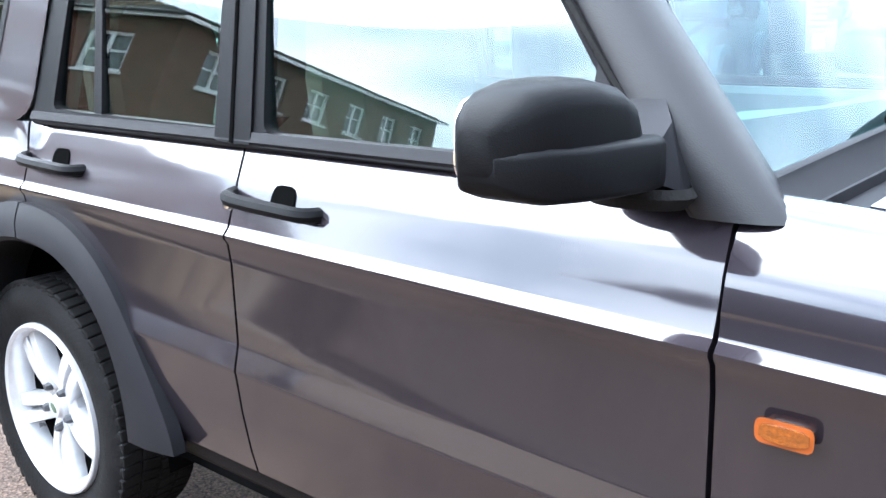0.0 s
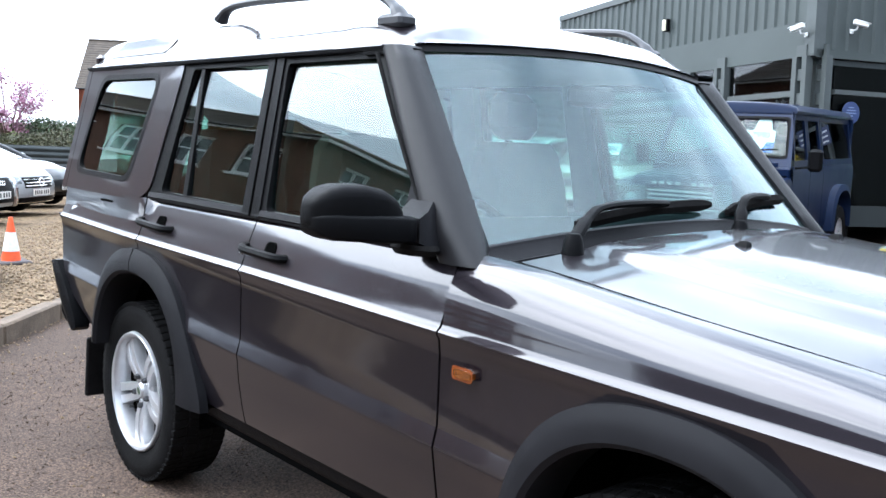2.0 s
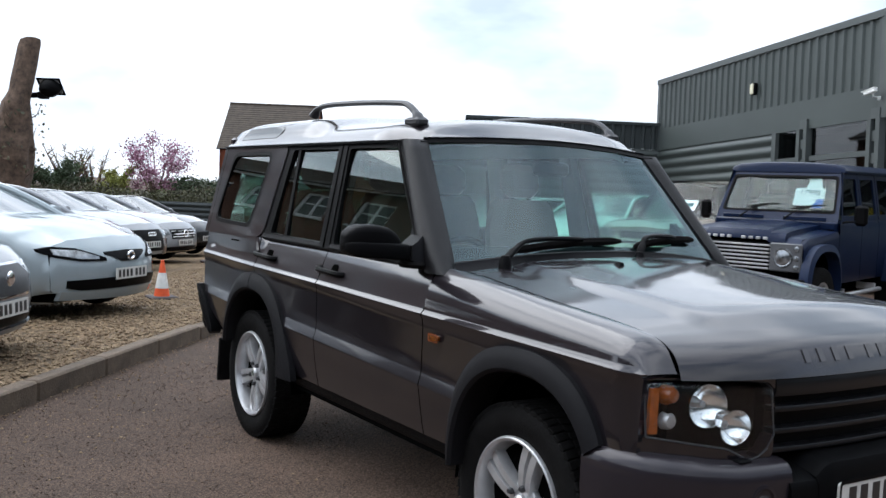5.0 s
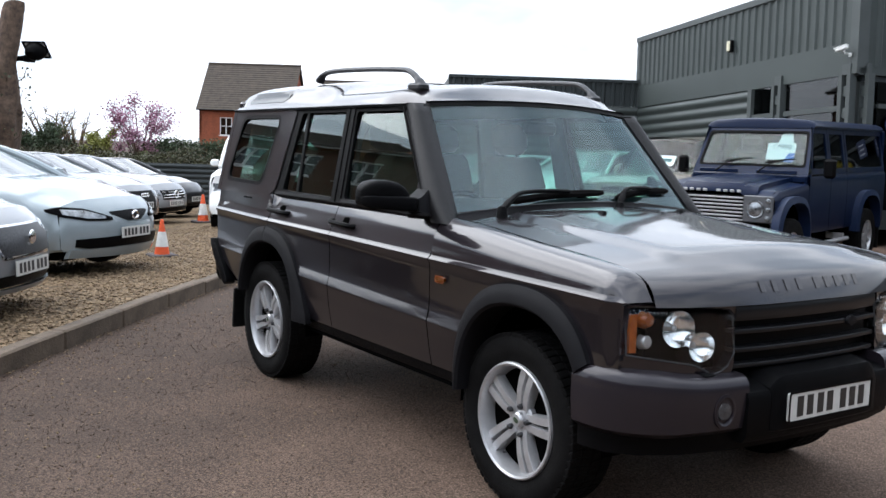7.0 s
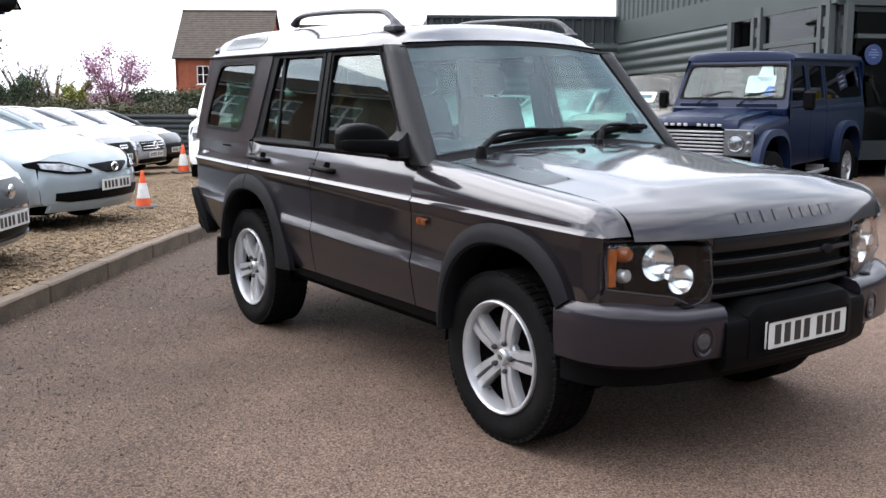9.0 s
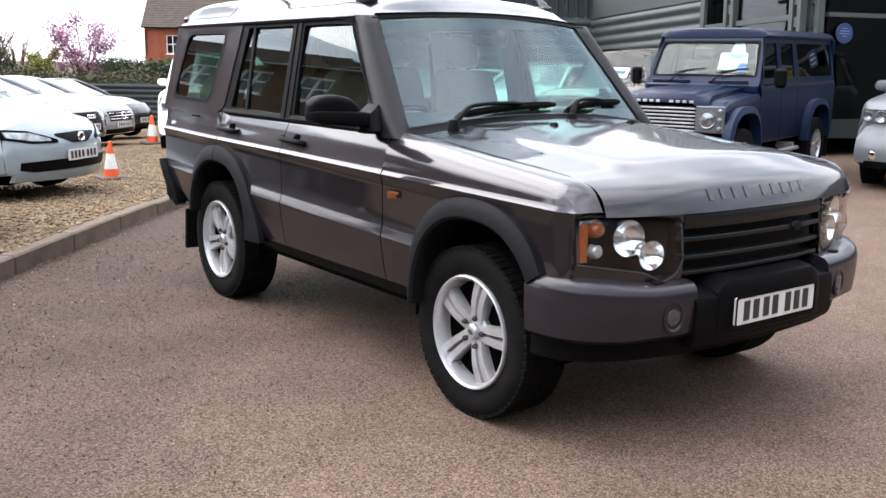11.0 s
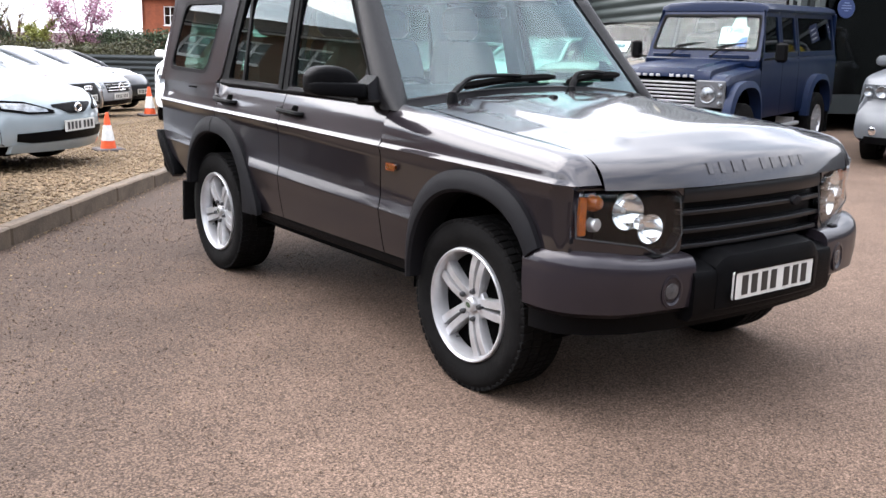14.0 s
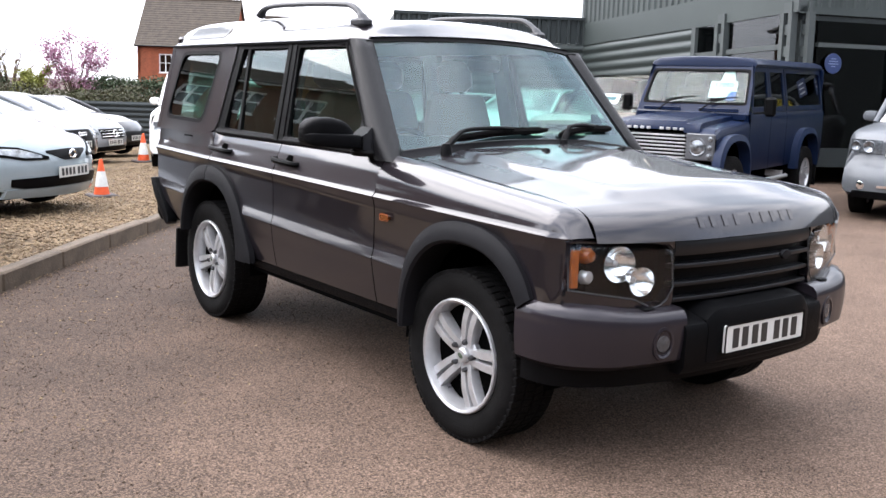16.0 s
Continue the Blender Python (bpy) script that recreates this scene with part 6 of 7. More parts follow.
wheel_path = [(0.20, -0.37 + 0.19 * math.cos(2 * math.pi * k / 28), 1.08 + 0.19 * math.sin(2 * math.pi * k / 28)) for k in range(29)]
sw = part("steering_wheel", moved(tube([(0, y + 0.37, z - 1.08) for _, y, z in wheel_path], 0.016, 8), pose(0.18, -0.37, 1.07, 0, -22, 0)), BLACK, grey_car, "black steering wheel")
part("boss", moved(box(-0.02, 0.06, -0.09, 0.09, -0.06, 0.06, 0.02), pose(0.20, -0.37, 1.06, 0, -22, 0)), BLACK, sw)


def seat_geo(x, y, w):
    back = loft([[(x - 0.02 - 0.10 * k + dx, y + s * ww, 0.86 + 0.58 * k) for dx, s in ((0.10, -0.8), (0.12, 0), (0.10, 0.8), (0.03, 1), (-0.05, 0.9), (-0.06, 0), (-0.05, -0.9), (0.03, -1))] for k, ww in ((0, w), (0.3, w), (0.7, w * 0.95), (0.93, w * 0.8), (1.0, w * 0.6))], True, True)
    base = box(x, x + 0.50, y - w, y + w, 0.72, 0.92, 0.05)
    head = moved(box(-0.05, 0.06, -0.13, 0.13, -0.09, 0.10, 0.045), pose(x - 0.13, y, 1.54, 0, -8, 0))
    return back, base, head


for x, ys_, w in ((-0.32, (-0.38, 0.38), 0.25), (-1.18, (-0.45, 0.0, 0.45), 0.225)):
    for y in ys_:
        back, base, head = seat_geo(x, y, w)
        st = part("seat", base, SEAT, grey_car, "grey cloth seat")
        part("backrest", back, SEAT, st)
        part("headrest", head, SEAT, st)
both("inner_pillar", slab([(-0.46, 1.1), (-0.32, 1.1), (-0.36, 1.69), (-0.46, 1.69)], lambda x, z, d: (x, -(yw(z) - 0.03 - d), z), 0.05), CABIN)
both("inner_pillar", slab([(-1.26, 1.1), (-1.09, 1.1), (-1.04, 1.69), (-1.20, 1.69)], lambda x, z, d: (x, -(yw(z) - 0.03 - d), z), 0.05), CABIN)
part("interior_mirror", moved(box(-0.02, 0.02, -0.11, 0.11, -0.035, 0.035, 0.015), pose(0.30, 0.0, 1.60)), BLACK, grey_car)

# ---- other parked cars ----
def simple_wheel(parent, x, y, r, flip, rim=0.66, spokes=10, mat=None):
    w = part("wheel", lathe([(r * rim * 0.97, -0.09), (r * rim + 0.01, -0.105), (r * 0.86, -0.112), (r * 0.965, -0.10), (r, -0.075), (r, 0.075), (r * 0.965, 0.10), (r * 0.8, 0.11), (r * rim, 0.10)], 40), RUBBER, parent, "tyre on an alloy wheel")
    w.matrix_local = pose(x, y, r, 0, 0, 180 if flip else 0)
    q = r * rim
    part("rim", lathe([(q * 0.9, 0.08), (q * 0.9, -0.05), (q * 0.97, -0.095), (q * 1.01, -0.10), (q * 1.01, -0.08)], 40), mat or ALLOY, w)
    # the same near-black stand-in for shade behind the spokes
    part("barrel", lathe([(0.001, 0.03), (q * 0.9, 0.03)], 24), DARK, w)
    sp = [moved(loft([[(-0.022, -0.05, 0.03), (0.022, -0.05, 0.03), (0.022, -0.075, 0.03), (-0.022, -0.075, 0.03)], [(-0.017, -0.06, q * 0.93), (0.017, -0.06, q * 0.93), (0.014, -0.082, q * 0.93), (-0.014, -0.082, q * 0.93)]], True, True), pose(0, 0, 0, 0, 360 * k / spokes, 0)) for k in range(spokes)]
    for g in sp:
        part("spoke", g, mat or ALLOY, w)
    part("hub", lathe([(0.001, -0.085), (0.05, -0.082), (0.06, -0.05)], 24), mat or ALLOY, w)
    return w


def bars_plate(parent, place, y0, z0, w=0.52, h=0.111, n=7, yellow=False):
    """A number plate with plain bars where its characters stand; place(y, z, d)."""
    p = part("number_plate", strip([y0 - w / 2 + w * i / 6 for i in range(7)], lambda y: z0 - h / 2, lambda y: z0 + h / 2, place, 0.012), PLATE_W, parent, "white number plate")
    for k in range(n):
        y = y0 - w * 0.40 + w * 0.80 * (k + (0.35 if k > 3 else 0)) / (n - 0.65)
        part("plate_bar", strip([y - 0.019, y + 0.019], lambda q: z0 - 0.037, lambda q: z0 + 0.037, lambda u, v, d: place(u, v, d - 0.0025), 0.004, 1), PLATE_K, p)
    return p


def make_car(name, m, label, paint, L=4.6, W=0.89, belt=None, crown=0.05, screen=(0.95, 1.02, 0.15, 1.42), back=(-1.25, 1.42, -1.95, 1.06), roof_h=1.46, nose_bend=0.30, bottom=0.20,
             axles=(1.40, -1.35), r=0.32, dark_roof=None, features=(), tumble=0.26, mirror=True, plate=None, soft_nose=1.0):
    car = thing(name, m, label, "car")
    xf, xr = L / 2, -L / 2
    bx, bz = [p[0] for p in belt], [p[1] for p in belt]

    def bend(x, y, z=0.45):
        lean = 0.13 * max(0, (z - 0.50) / 0.25) ** 2 + 0.06 * max(0, (0.42 - z) / 0.2) ** 2
        return x - min(0.2, lean) * smooth(x, xf - 0.7, xf) * soft_nose - nose_bend * (abs(y) / W) ** 2.4 * smooth(x, xf - 1.1, xf) + nose_bend * 0.6 * (abs(y) / W) ** 2.4 * smooth(-x, -xr - 0.9, -xr)

    def arch(x):
        z = bottom + 0.08 * smooth(abs(x), xf - 0.5, xf)
        for a in axles:
            u = abs(x - a) / (r + 0.055)
            if u < 1:
                z = max(z, r + (r + 0.055) * math.sqrt(1 - u * u))
        return z
    xs = sorted({xr + L * i / 54 for i in range(55)} | {a + s * (r + 0.055) * math.cos(math.pi * k / 16) for a in axles for k in range(17) for s in (1,)})

    def front_skin(ring):
        top = sorted((p[1], p[2]) for p in ring if p[2] > lerp(xf, bx, bz) - 0.21)
        ty, tz_ = [p[0] for p in top], [p[1] for p in top]
        low = [(-p[1], p[2]) for p in ring[:4]]
        cols = []
        for i in range(25):
            u, col = i / 12 - 1, []
            for k in range(9):
                z = arch(xf) + (lerp(u * low[3][0], ty, tz_) - arch(xf)) * k / 8
                y = u * lerp(z, [q[1] for q in low], [q[0] for q in low])
                col.append((bend(xf, y, z), y, z))
            cols.append(col)
        return loft(cols)
    rings = []
    for x in xs:
        b = lerp(x, bx, bz)
        k = smooth(abs(x), xf - 0.25, xf)
        w = W * (1 - 0.05 * k)
        a = arch(x)
        mid = [(w - 0.05, a), (w - 0.015, max(a, bottom + 0.10)), (w, max(a, 0.46)), (w, max(a, b - 0.20)), (w - 0.012, max(a, b - 0.09)), (w - 0.035, b - 0.03), (w - 0.075, b), (w * 0.72, b + crown * 0.7), (w * 0.4, b + crown), (0.0, b + crown * 1.05)]
        ring = [(bend(x, y, z), -y, z) for y, z in mid]
        rings.append(ring + [(p[0], -p[1], p[2]) for p in reversed(ring[:-1])])
    body = part("body", join(loft(rings), ([*rings[0]], [tuple(range(len(rings[0])))]), front_skin(rings[-1])), paint, car, "", 40)
    part("underbody", box(xr + 0.25, xf - 0.35, -W + 0.16, W - 0.16, bottom - 0.02, 0.62), DARK, car)
    sx, sz, tx, tz = screen
    rx, rz, ex, ez = back
    Wb, Wr = W - 0.085, W - tumble
    cols = [-1 + i / 8 for i in range(17)]

    def roof_z(x, u):
        return lerp(x, [rx, (rx + tx) / 2, tx], [rz, roof_h, tz]) + 0.035 * (1 - u * u)
    n = 14
    top = [[(tx + (rx - tx) * i / n + (0.10 * (1 - u * u) * (1 - 2 * i / n) if i in (0, n) else 0.10 * (1 - u * u) * (1 - 2 * i / n)), u * Wr, roof_z(tx + (rx - tx) * i / n, u) - 0.03 * abs(u) ** 8) for u in cols] for i in range(n + 1)]
    roof = part("roof", loft(top), dark_roof or paint, car, "", 50)
    fr = [[(sx + (tx - sx) * k / 6 + 0.14 * (1 - u * u), u * (Wb + (Wr - Wb) * k / 6), sz + (tz - sz) * k / 6 + 0.035 * (1 - u * u) * (k / 6) - 0.006) for u in cols] for k in range(7)]
    ws = part("windscreen", loft(fr), ROW_GLASS, car, "windscreen")
    ws.visible_shadow = False
    rw = [[(ex + (rx - ex) * k / 6 - 0.10 * (1 - u * u), u * (Wb + (Wr - Wb) * k / 6), ez + (rz - ez) * k / 6 + 0.035 * (1 - u * u) * (k / 6) - 0.006) for u in cols] for k in range(7)]
    part("rear_window", loft(rw), TINT_GLASS, car)

    def yside(z):
        return Wb + (Wr - Wb) * min(1, max(0, (z - min(sz, ez)) / (tz - min(sz, ez))))
    for s in (1, -1):
        def sp(x, z, d, s=s):
            return x, s * (yside(z) - d), z
        outline = [(sx - 0.06, sz + 0.0), (tx - 0.03, tz - 0.02), ((tx + rx) / 2, roof_h - 0.02), (rx + 0.05, rz - 0.03), (ex + 0.25, ez + 0.01), (0, (sz + ez) / 2 - 0.02)]
        part("side_window", slab(outline, sp, 0.006), TINT_GLASS, car)
        a0 = [(sx + 0.02, s * (Wb + 0.0), sz - 0.02), ((sx + tx) / 2 + 0.02, s * (Wb + Wr) / 2, (sz + tz) / 2 + 0.02), (tx + 0.0, s * Wr, tz - 0.005), ((tx + rx) / 2, s * (Wr + 0.004), roof_h - 0.01), (rx, s * Wr, rz - 0.01), ((rx + ex) / 2, s * (Wb + Wr) / 2, (rz + ez) / 2 + 0.02), (ex, s * Wb, ez)]
        part("roof_pillar", tube(curve_pts(a0, 4), 0.036, 8), dark_roof or paint, car)
        mx = (tx + rx) / 2 - 0.05
        part("door_pillar", slab([(mx - 0.05, sz - 0.02), (mx + 0.05, sz - 0.02), (mx + 0.02, roof_h - 0.02), (mx - 0.05, roof_h - 0.02)], lambda x, z, d, s=s: (x, s * (yside(z) + 0.004 - d), z), 0.012), BLACK, car)
        if mirror:
            mg = loft([[(sx - 0.28 + c * 0.07 * q, s * (Wb + yy), sz + 0.06 + e * 0.075 * q) for c, e in ((1, -0.8), (1.2, 0), (0.9, 0.8), (0, 1), (-0.6, 0.8), (-0.7, 0), (-0.6, -0.8), (0, -1))] for yy, q in ((0.03, 0.35), (0.06, 0.9), (0.14, 1.0), (0.20, 0.85), (0.225, 0.4))], True, True)
            part("door_mirror", mg, paint, car)
        for a in axles:
            simple_wheel(car, a, s * (W - 0.115), r, s > 0)
    part("cabin", join(box(ex + 0.3, sx - 0.1, -Wb + 0.08, Wb - 0.08, 0.5, min(sz, ez) - 0.05)), CABIN, car)
    for x_, y_ in ((0.05, -0.36), (0.05, 0.36), (-0.85, -0.36), (-0.85, 0.36)):
        part("seat", join(box(x_ - 0.10, x_ + 0.06, y_ - 0.22, y_ + 0.22, 0.6, min(sz, ez) + 0.12, 0.06), box(x_ - 0.10, x_ + 0.0, y_ - 0.12, y_ + 0.12, min(sz, ez) + 0.13, min(sz, ez) + 0.30, 0.04)), CABIN, car)

    def front(y, z, d):
        return bend(xf, y, z) + 0.004 - d, y, z
    nose = lambda y, z, d: front(y, z, d)
    for nm, mat, pts, off, both_sides, lab in features:
        yy = sorted({p[0] for p in pts[0]} | {p[0] for p in pts[1]})
        yy = sorted(set(yy) | {yy[0] + (yy[-1] - yy[0]) * i / 10 for i in range(11)})
        lo = lambda y: lerp(y, [p[0] for p in pts[0]], [p[1] for p in pts[0]])
        hi = lambda y: lerp(y, [p[0] for p in pts[1]], [p[1] for p in pts[1]])
        g = strip(yy, lo, hi, lambda u, v, d: nose(u, v, d - off), 0.03 + off)
        part(nm, g, mat, car, lab)
        if both_sides:
            part(nm, mirror_y(g), mat, car, lab)
    if plate is not None:
        bars_plate(car, lambda u, v, d: (xf + 0.022 - d, u, v), 0.0, plate)
    return car, nose, xf


def row_pose(nx, ny, L, yaw):
    a = radians(yaw)
    x, y = nx - math.cos(a) * L / 2, ny - math.sin(a) * L / 2
    fall = BED_FALL * math.cos(a - math.atan2(KN.y, KN.x))
    h = rise(nx, ny) + 0.12 - fall * L / 2
    return pose(x, y, h, 0, -math.degrees(fall), yaw)


YAW = 42.0
LAMP_CLEAR = material("clear_lamp", (0.20, 0.215, 0.23), 0.14, 0.6, 0.8, vary=0.6, scale=16)
MESH_CH = material("grille_mesh", (0.035, 0.035, 0.038), 0.4, 0.3, vary=0.6, scale=70)
SED = [(-2.4, 0.80), (-2.3, 0.92), (-1.9, 1.00), (-0.5, 0.99), (0.9, 0.96), (1.5, 0.89), (1.9, 0.82), (2.1, 0.785), (2.24, 0.752), (2.34, 0.722), (2.5, 0.70)]
# pale silver-blue saloon
saloon_a, nose, xf = make_car("saloon_car", row_pose(-5.83, -0.389, 4.68, YAW), "pale silver-blue four-door saloon parked on the gravel", PALE_PAINT, 4.68, 0.89, SED, 0.07, (0.98, 0.96, 0.10, 1.35), (-1.1, 1.34, -1.85, 1.02), 1.39, 0.34,
    features=(("headlamp", LAMP_BLACK, ([(-0.885, 0.672), (-0.78, 0.615), (-0.60, 0.575), (-0.34, 0.57)], [(-0.885, 0.700), (-0.78, 0.720), (-0.60, 0.700), (-0.34, 0.600)]), 0.010, True, "smoked headlamp"),
              ("lamp_lens", LAMP_CLEAR, ([(-0.80, 0.645), (-0.60, 0.598), (-0.42, 0.590)], [(-0.80, 0.698), (-0.60, 0.680), (-0.42, 0.615)]), 0.014, True, ""),
              ("grille", BLACK, ([(-0.33, 0.635), (-0.12, 0.555), (0.12, 0.555), (0.33, 0.635)], [(-0.33, 0.655), (0, 0.665), (0.33, 0.655)]), 0.005, False, "black five-point grille"),
              ("lower_intake", BLACK, ([(-0.72, 0.320), (-0.60, 0.295), (0.60, 0.295), (0.72, 0.320)], [(-0.72, 0.395), (0, 0.41), (0.72, 0.395)]), 0.010, False, "black lower air intake"),
              ("lower_lip", PALE_PAINT, ([(-0.76, 0.205), (0, 0.19), (0.76, 0.205)], [(-0.76, 0.292), (0, 0.287), (0.76, 0.292)]), 0.016, False, "")), plate=0.435)
part("badge", moved(lathe([(0.03, 0.0), (0.04, 0.012), (0.052, 0.008), (0.055, 0)], 28, "x"), pose(xf + 0.012, 0, 0.61) @ Matrix.Diagonal((1, 1.15, 0.9, 1))), CHROME, saloon_a, "plain chrome badge ring")
# silver saloon with a mesh grille
saloon_b, nose, xf = make_car("saloon_car", row_pose(-3.386, -1.873, 4.9, YAW + 13), "silver saloon with a chrome-edged mesh grille parked on the gravel", SILVER_PAINT, 4.9, 0.93, [(x * 1.04, z + 0.03) for x, z in SED], 0.06, (0.85, 1.0, 0.0, 1.36), (-1.2, 1.35, -2.0, 1.06), 1.40, 0.34,
    features=(("grille_surround", CHROME, ([(-0.44, 0.58), (-0.36, 0.455), (0.36, 0.455), (0.44, 0.58)], [(-0.44, 0.63), (-0.34, 0.705), (0.34, 0.705), (0.44, 0.63)]), 0.006, False, "chrome grille surround"),
              ("grille", MESH_CH, ([(-0.415, 0.585), (-0.345, 0.478), (0.345, 0.478), (0.415, 0.585)], [(-0.415, 0.625), (-0.325, 0.690), (0.325, 0.690), (0.415, 0.625)]), 0.012, False, "dark mesh grille"),
              ("headlamp", LAMP_CLEAR, ([(-0.84, 0.62), (-0.60, 0.58), (-0.44, 0.60)], [(-0.84, 0.68), (-0.60, 0.70), (-0.44, 0.66)]), 0.005, True, "clear headlamp"),
              ("lower_intake", BLACK, ([(-0.60, 0.25), (0.60, 0.25)], [(-0.55, 0.335), (0.55, 0.335)]), 0.005, False, "black lower air intake"),
              ("splitter", SILVER_PAINT, ([(-0.8, 0.20), (0.8, 0.20)], [(-0.8, 0.235), (0.8, 0.235)]), 0.03, False, "")), plate=0.385)
part("badge", moved(lathe([(0.001, 0.012), (0.045, 0.01), (0.055, 0.0)], 28, "x"), pose(xf + 0.022, 0, 0.60)), CHROME, saloon_b, "plain round badge")
# three more silver cars down the row
GR_L = ("lower_intake", BLACK, ([(-0.60, 0.26), (0.60, 0.26)], [(-0.56, 0.34), (0.56, 0.34)]), 0.005, False, "")
make_car("saloon_car", row_pose(-9.23, 0.39, 4.6, YAW), "silver saloon parked on the gravel between other cars", SILVER_PAINT, 4.6, 0.89, SED, 0.07, (0.95, 0.97, 0.10, 1.36), (-1.2, 1.35, -1.9, 1.02), 1.40, 0.32,
         features=(("headlamp", LAMP_CLEAR, ([(-0.80, 0.62), (-0.40, 0.58)], [(-0.80, 0.70), (-0.40, 0.66)]), 0.005, True, "clear headlamp"), ("grille", BLACK, ([(-0.33, 0.56), (0.33, 0.56)], [(-0.33, 0.66), (0.33, 0.66)]), 0.005, False, ""), GR_L), plate=0.43)
estate, nose, xf = make_car("estate_car", row_pose(-12.842, 1.80, 4.7, YAW), "silver car with a tall black single-frame grille on the gravel", SILVER_PAINT, 4.7, 0.91, [(x, z + 0.04) for x, z in SED], 0.06, (0.95, 1.0, 0.10, 1.36), (-1.6, 1.36, -2.1, 1.05), 1.41, 0.26,
         features=(("grille", BLACK, ([(-0.36, 0.34), (0.36, 0.34)], [(-0.42, 0.72), (0.42, 0.72)]), 0.008, False, "tall black grille"),
                   ("headlamp", LAMP_CLEAR, ([(-0.84, 0.62), (-0.47, 0.60)], [(-0.84, 0.70), (-0.47, 0.71)]), 0.005, True, "clear headlamp"),
                   ("bumper_panel", BLACK_PAINT, ([(-0.86, 0.26), (-0.44, 0.26)], [(-0.86, 0.54), (-0.44, 0.56)]), 0.005, True, "dark bumper side")), plate=0.46)
for k in range(4):
    part("badge_ring", moved(lathe([(0.024, 0.0), (0.028, 0.008), (0.034, 0.008), (0.037, 0)], 20, "x"), pose(xf + 0.012, -0.087 + 0.058 * k, 0.645)), CHROME, estate)
saloon_c, nose, xf = make_car("saloon_car", row_pose(-15.126, 3.12, 4.8, YAW), "silver saloon with a chrome-slatted grille on the gravel", SILVER_PAINT, 4.8, 0.91, [(x * 1.02, z + 0.03) for x, z in SED], 0.07, (0.9, 0.99, 0.05, 1.36), (-1.2, 1.36, -1.95, 1.04), 1.41, 0.26,
         features=(("grille", BLACK, ([(-0.40, 0.50), (0.40, 0.50)], [(-0.42, 0.69), (0.42, 0.69)]), 0.006, False, "slatted grille"),
                   ("chrome_slat", CHROME, ([(-0.41, 0.535), (0.41, 0.535)], [(-0.41, 0.55), (0.41, 0.55)]), 0.012, False, ""), ("chrome_slat", CHROME, ([(-0.41, 0.59), (0.41, 0.59)], [(-0.41, 0.605), (0.41, 0.605)]), 0.012, False, ""),
                   ("chrome_slat", CHROME, ([(-0.41, 0.645), (0.41, 0.645)], [(-0.41, 0.66), (0.41, 0.66)]), 0.012, False, ""),
                   ("headlamp", LAMP_CLEAR, ([(-0.84, 0.60), (-0.48, 0.58)], [(-0.84, 0.71), (-0.48, 0.70)]), 0.005, True, "clear headlamp"), GR_L,
                   ("chrome_strip", CHROME, ([(-0.8, 0.235), (0.8, 0.235)], [(-0.8, 0.25), (0.8, 0.25)]), 0.008, False, "")), plate=0.42)
part("badge", moved(lathe([(0.060, 0.0), (0.066, 0.010), (0.078, 0.010), (0.082, 0)], 28, "x"), pose(xf + 0.016, 0, 0.60)), CHROME, saloon_c, "plain chrome ring")
make_car("saloon_car", row_pose(-17.611, 4.45, 4.5, YAW), "dark saloon at the far end of the gravel row", BLACK_PAINT, 4.5, 0.88, SED, 0.06, (0.95, 0.97, 0.10, 1.35), (-1.2, 1.35, -1.9, 1.02), 1.38, 0.3,
         features=(("headlamp", LAMP_CLEAR, ([(-0.80, 0.60), (-0.45, 0.57)], [(-0.80, 0.68), (-0.45, 0.66)]), 0.005, True, "clear headlamp"), GR_L), plate=0.43)
SUV = [(-2.5, 0.95), (-2.35, 1.10), (-1.9, 1.14), (0.8, 1.10), (1.3, 1.07), (1.9, 1.02), (2.2, 0.97), (2.33, 0.90), (2.5, 0.85)]
BOXY = [(-2.5, 1.05), (-2.4, 1.20), (0.9, 1.20), (1.4, 1.17), (2.1, 1.13), (2.38, 1.08), (2.46, 0.98), (2.6, 0.9)]
# white off-roader behind the grey one
make_car("off_road_car", pose(-14.35, 4.75, rise(-14.3, 4.7) + 0.05, 0, 0, -27), "white off-road car standing behind the grey one", WHITE_PAINT, 4.7, 0.93, BOXY, 0.06, (0.80, 1.24, 0.25, 1.80), (-2.0, 1.82, -2.2, 1.25), 1.86, 0.2, 0.30, (1.35, -1.35), 0.37, tumble=0.2,
         features=(("headlamp", LAMP_CLEAR, ([(-0.84, 0.80), (-0.50, 0.80)], [(-0.84, 0.95), (-0.50, 0.95)]), 0.005, True, "clear headlamp"), ("grille", BLACK, ([(-0.45, 0.74), (0.45, 0.74)], [(-0.45, 0.94), (0.45, 0.94)]), 0.005, False, "black grille"), ("lower_intake", BLACK, ([(-0.7, 0.36), (0.7, 0.36)], [(-0.7, 0.50), (0.7, 0.50)]), 0.005, False, "")), plate=0.60)
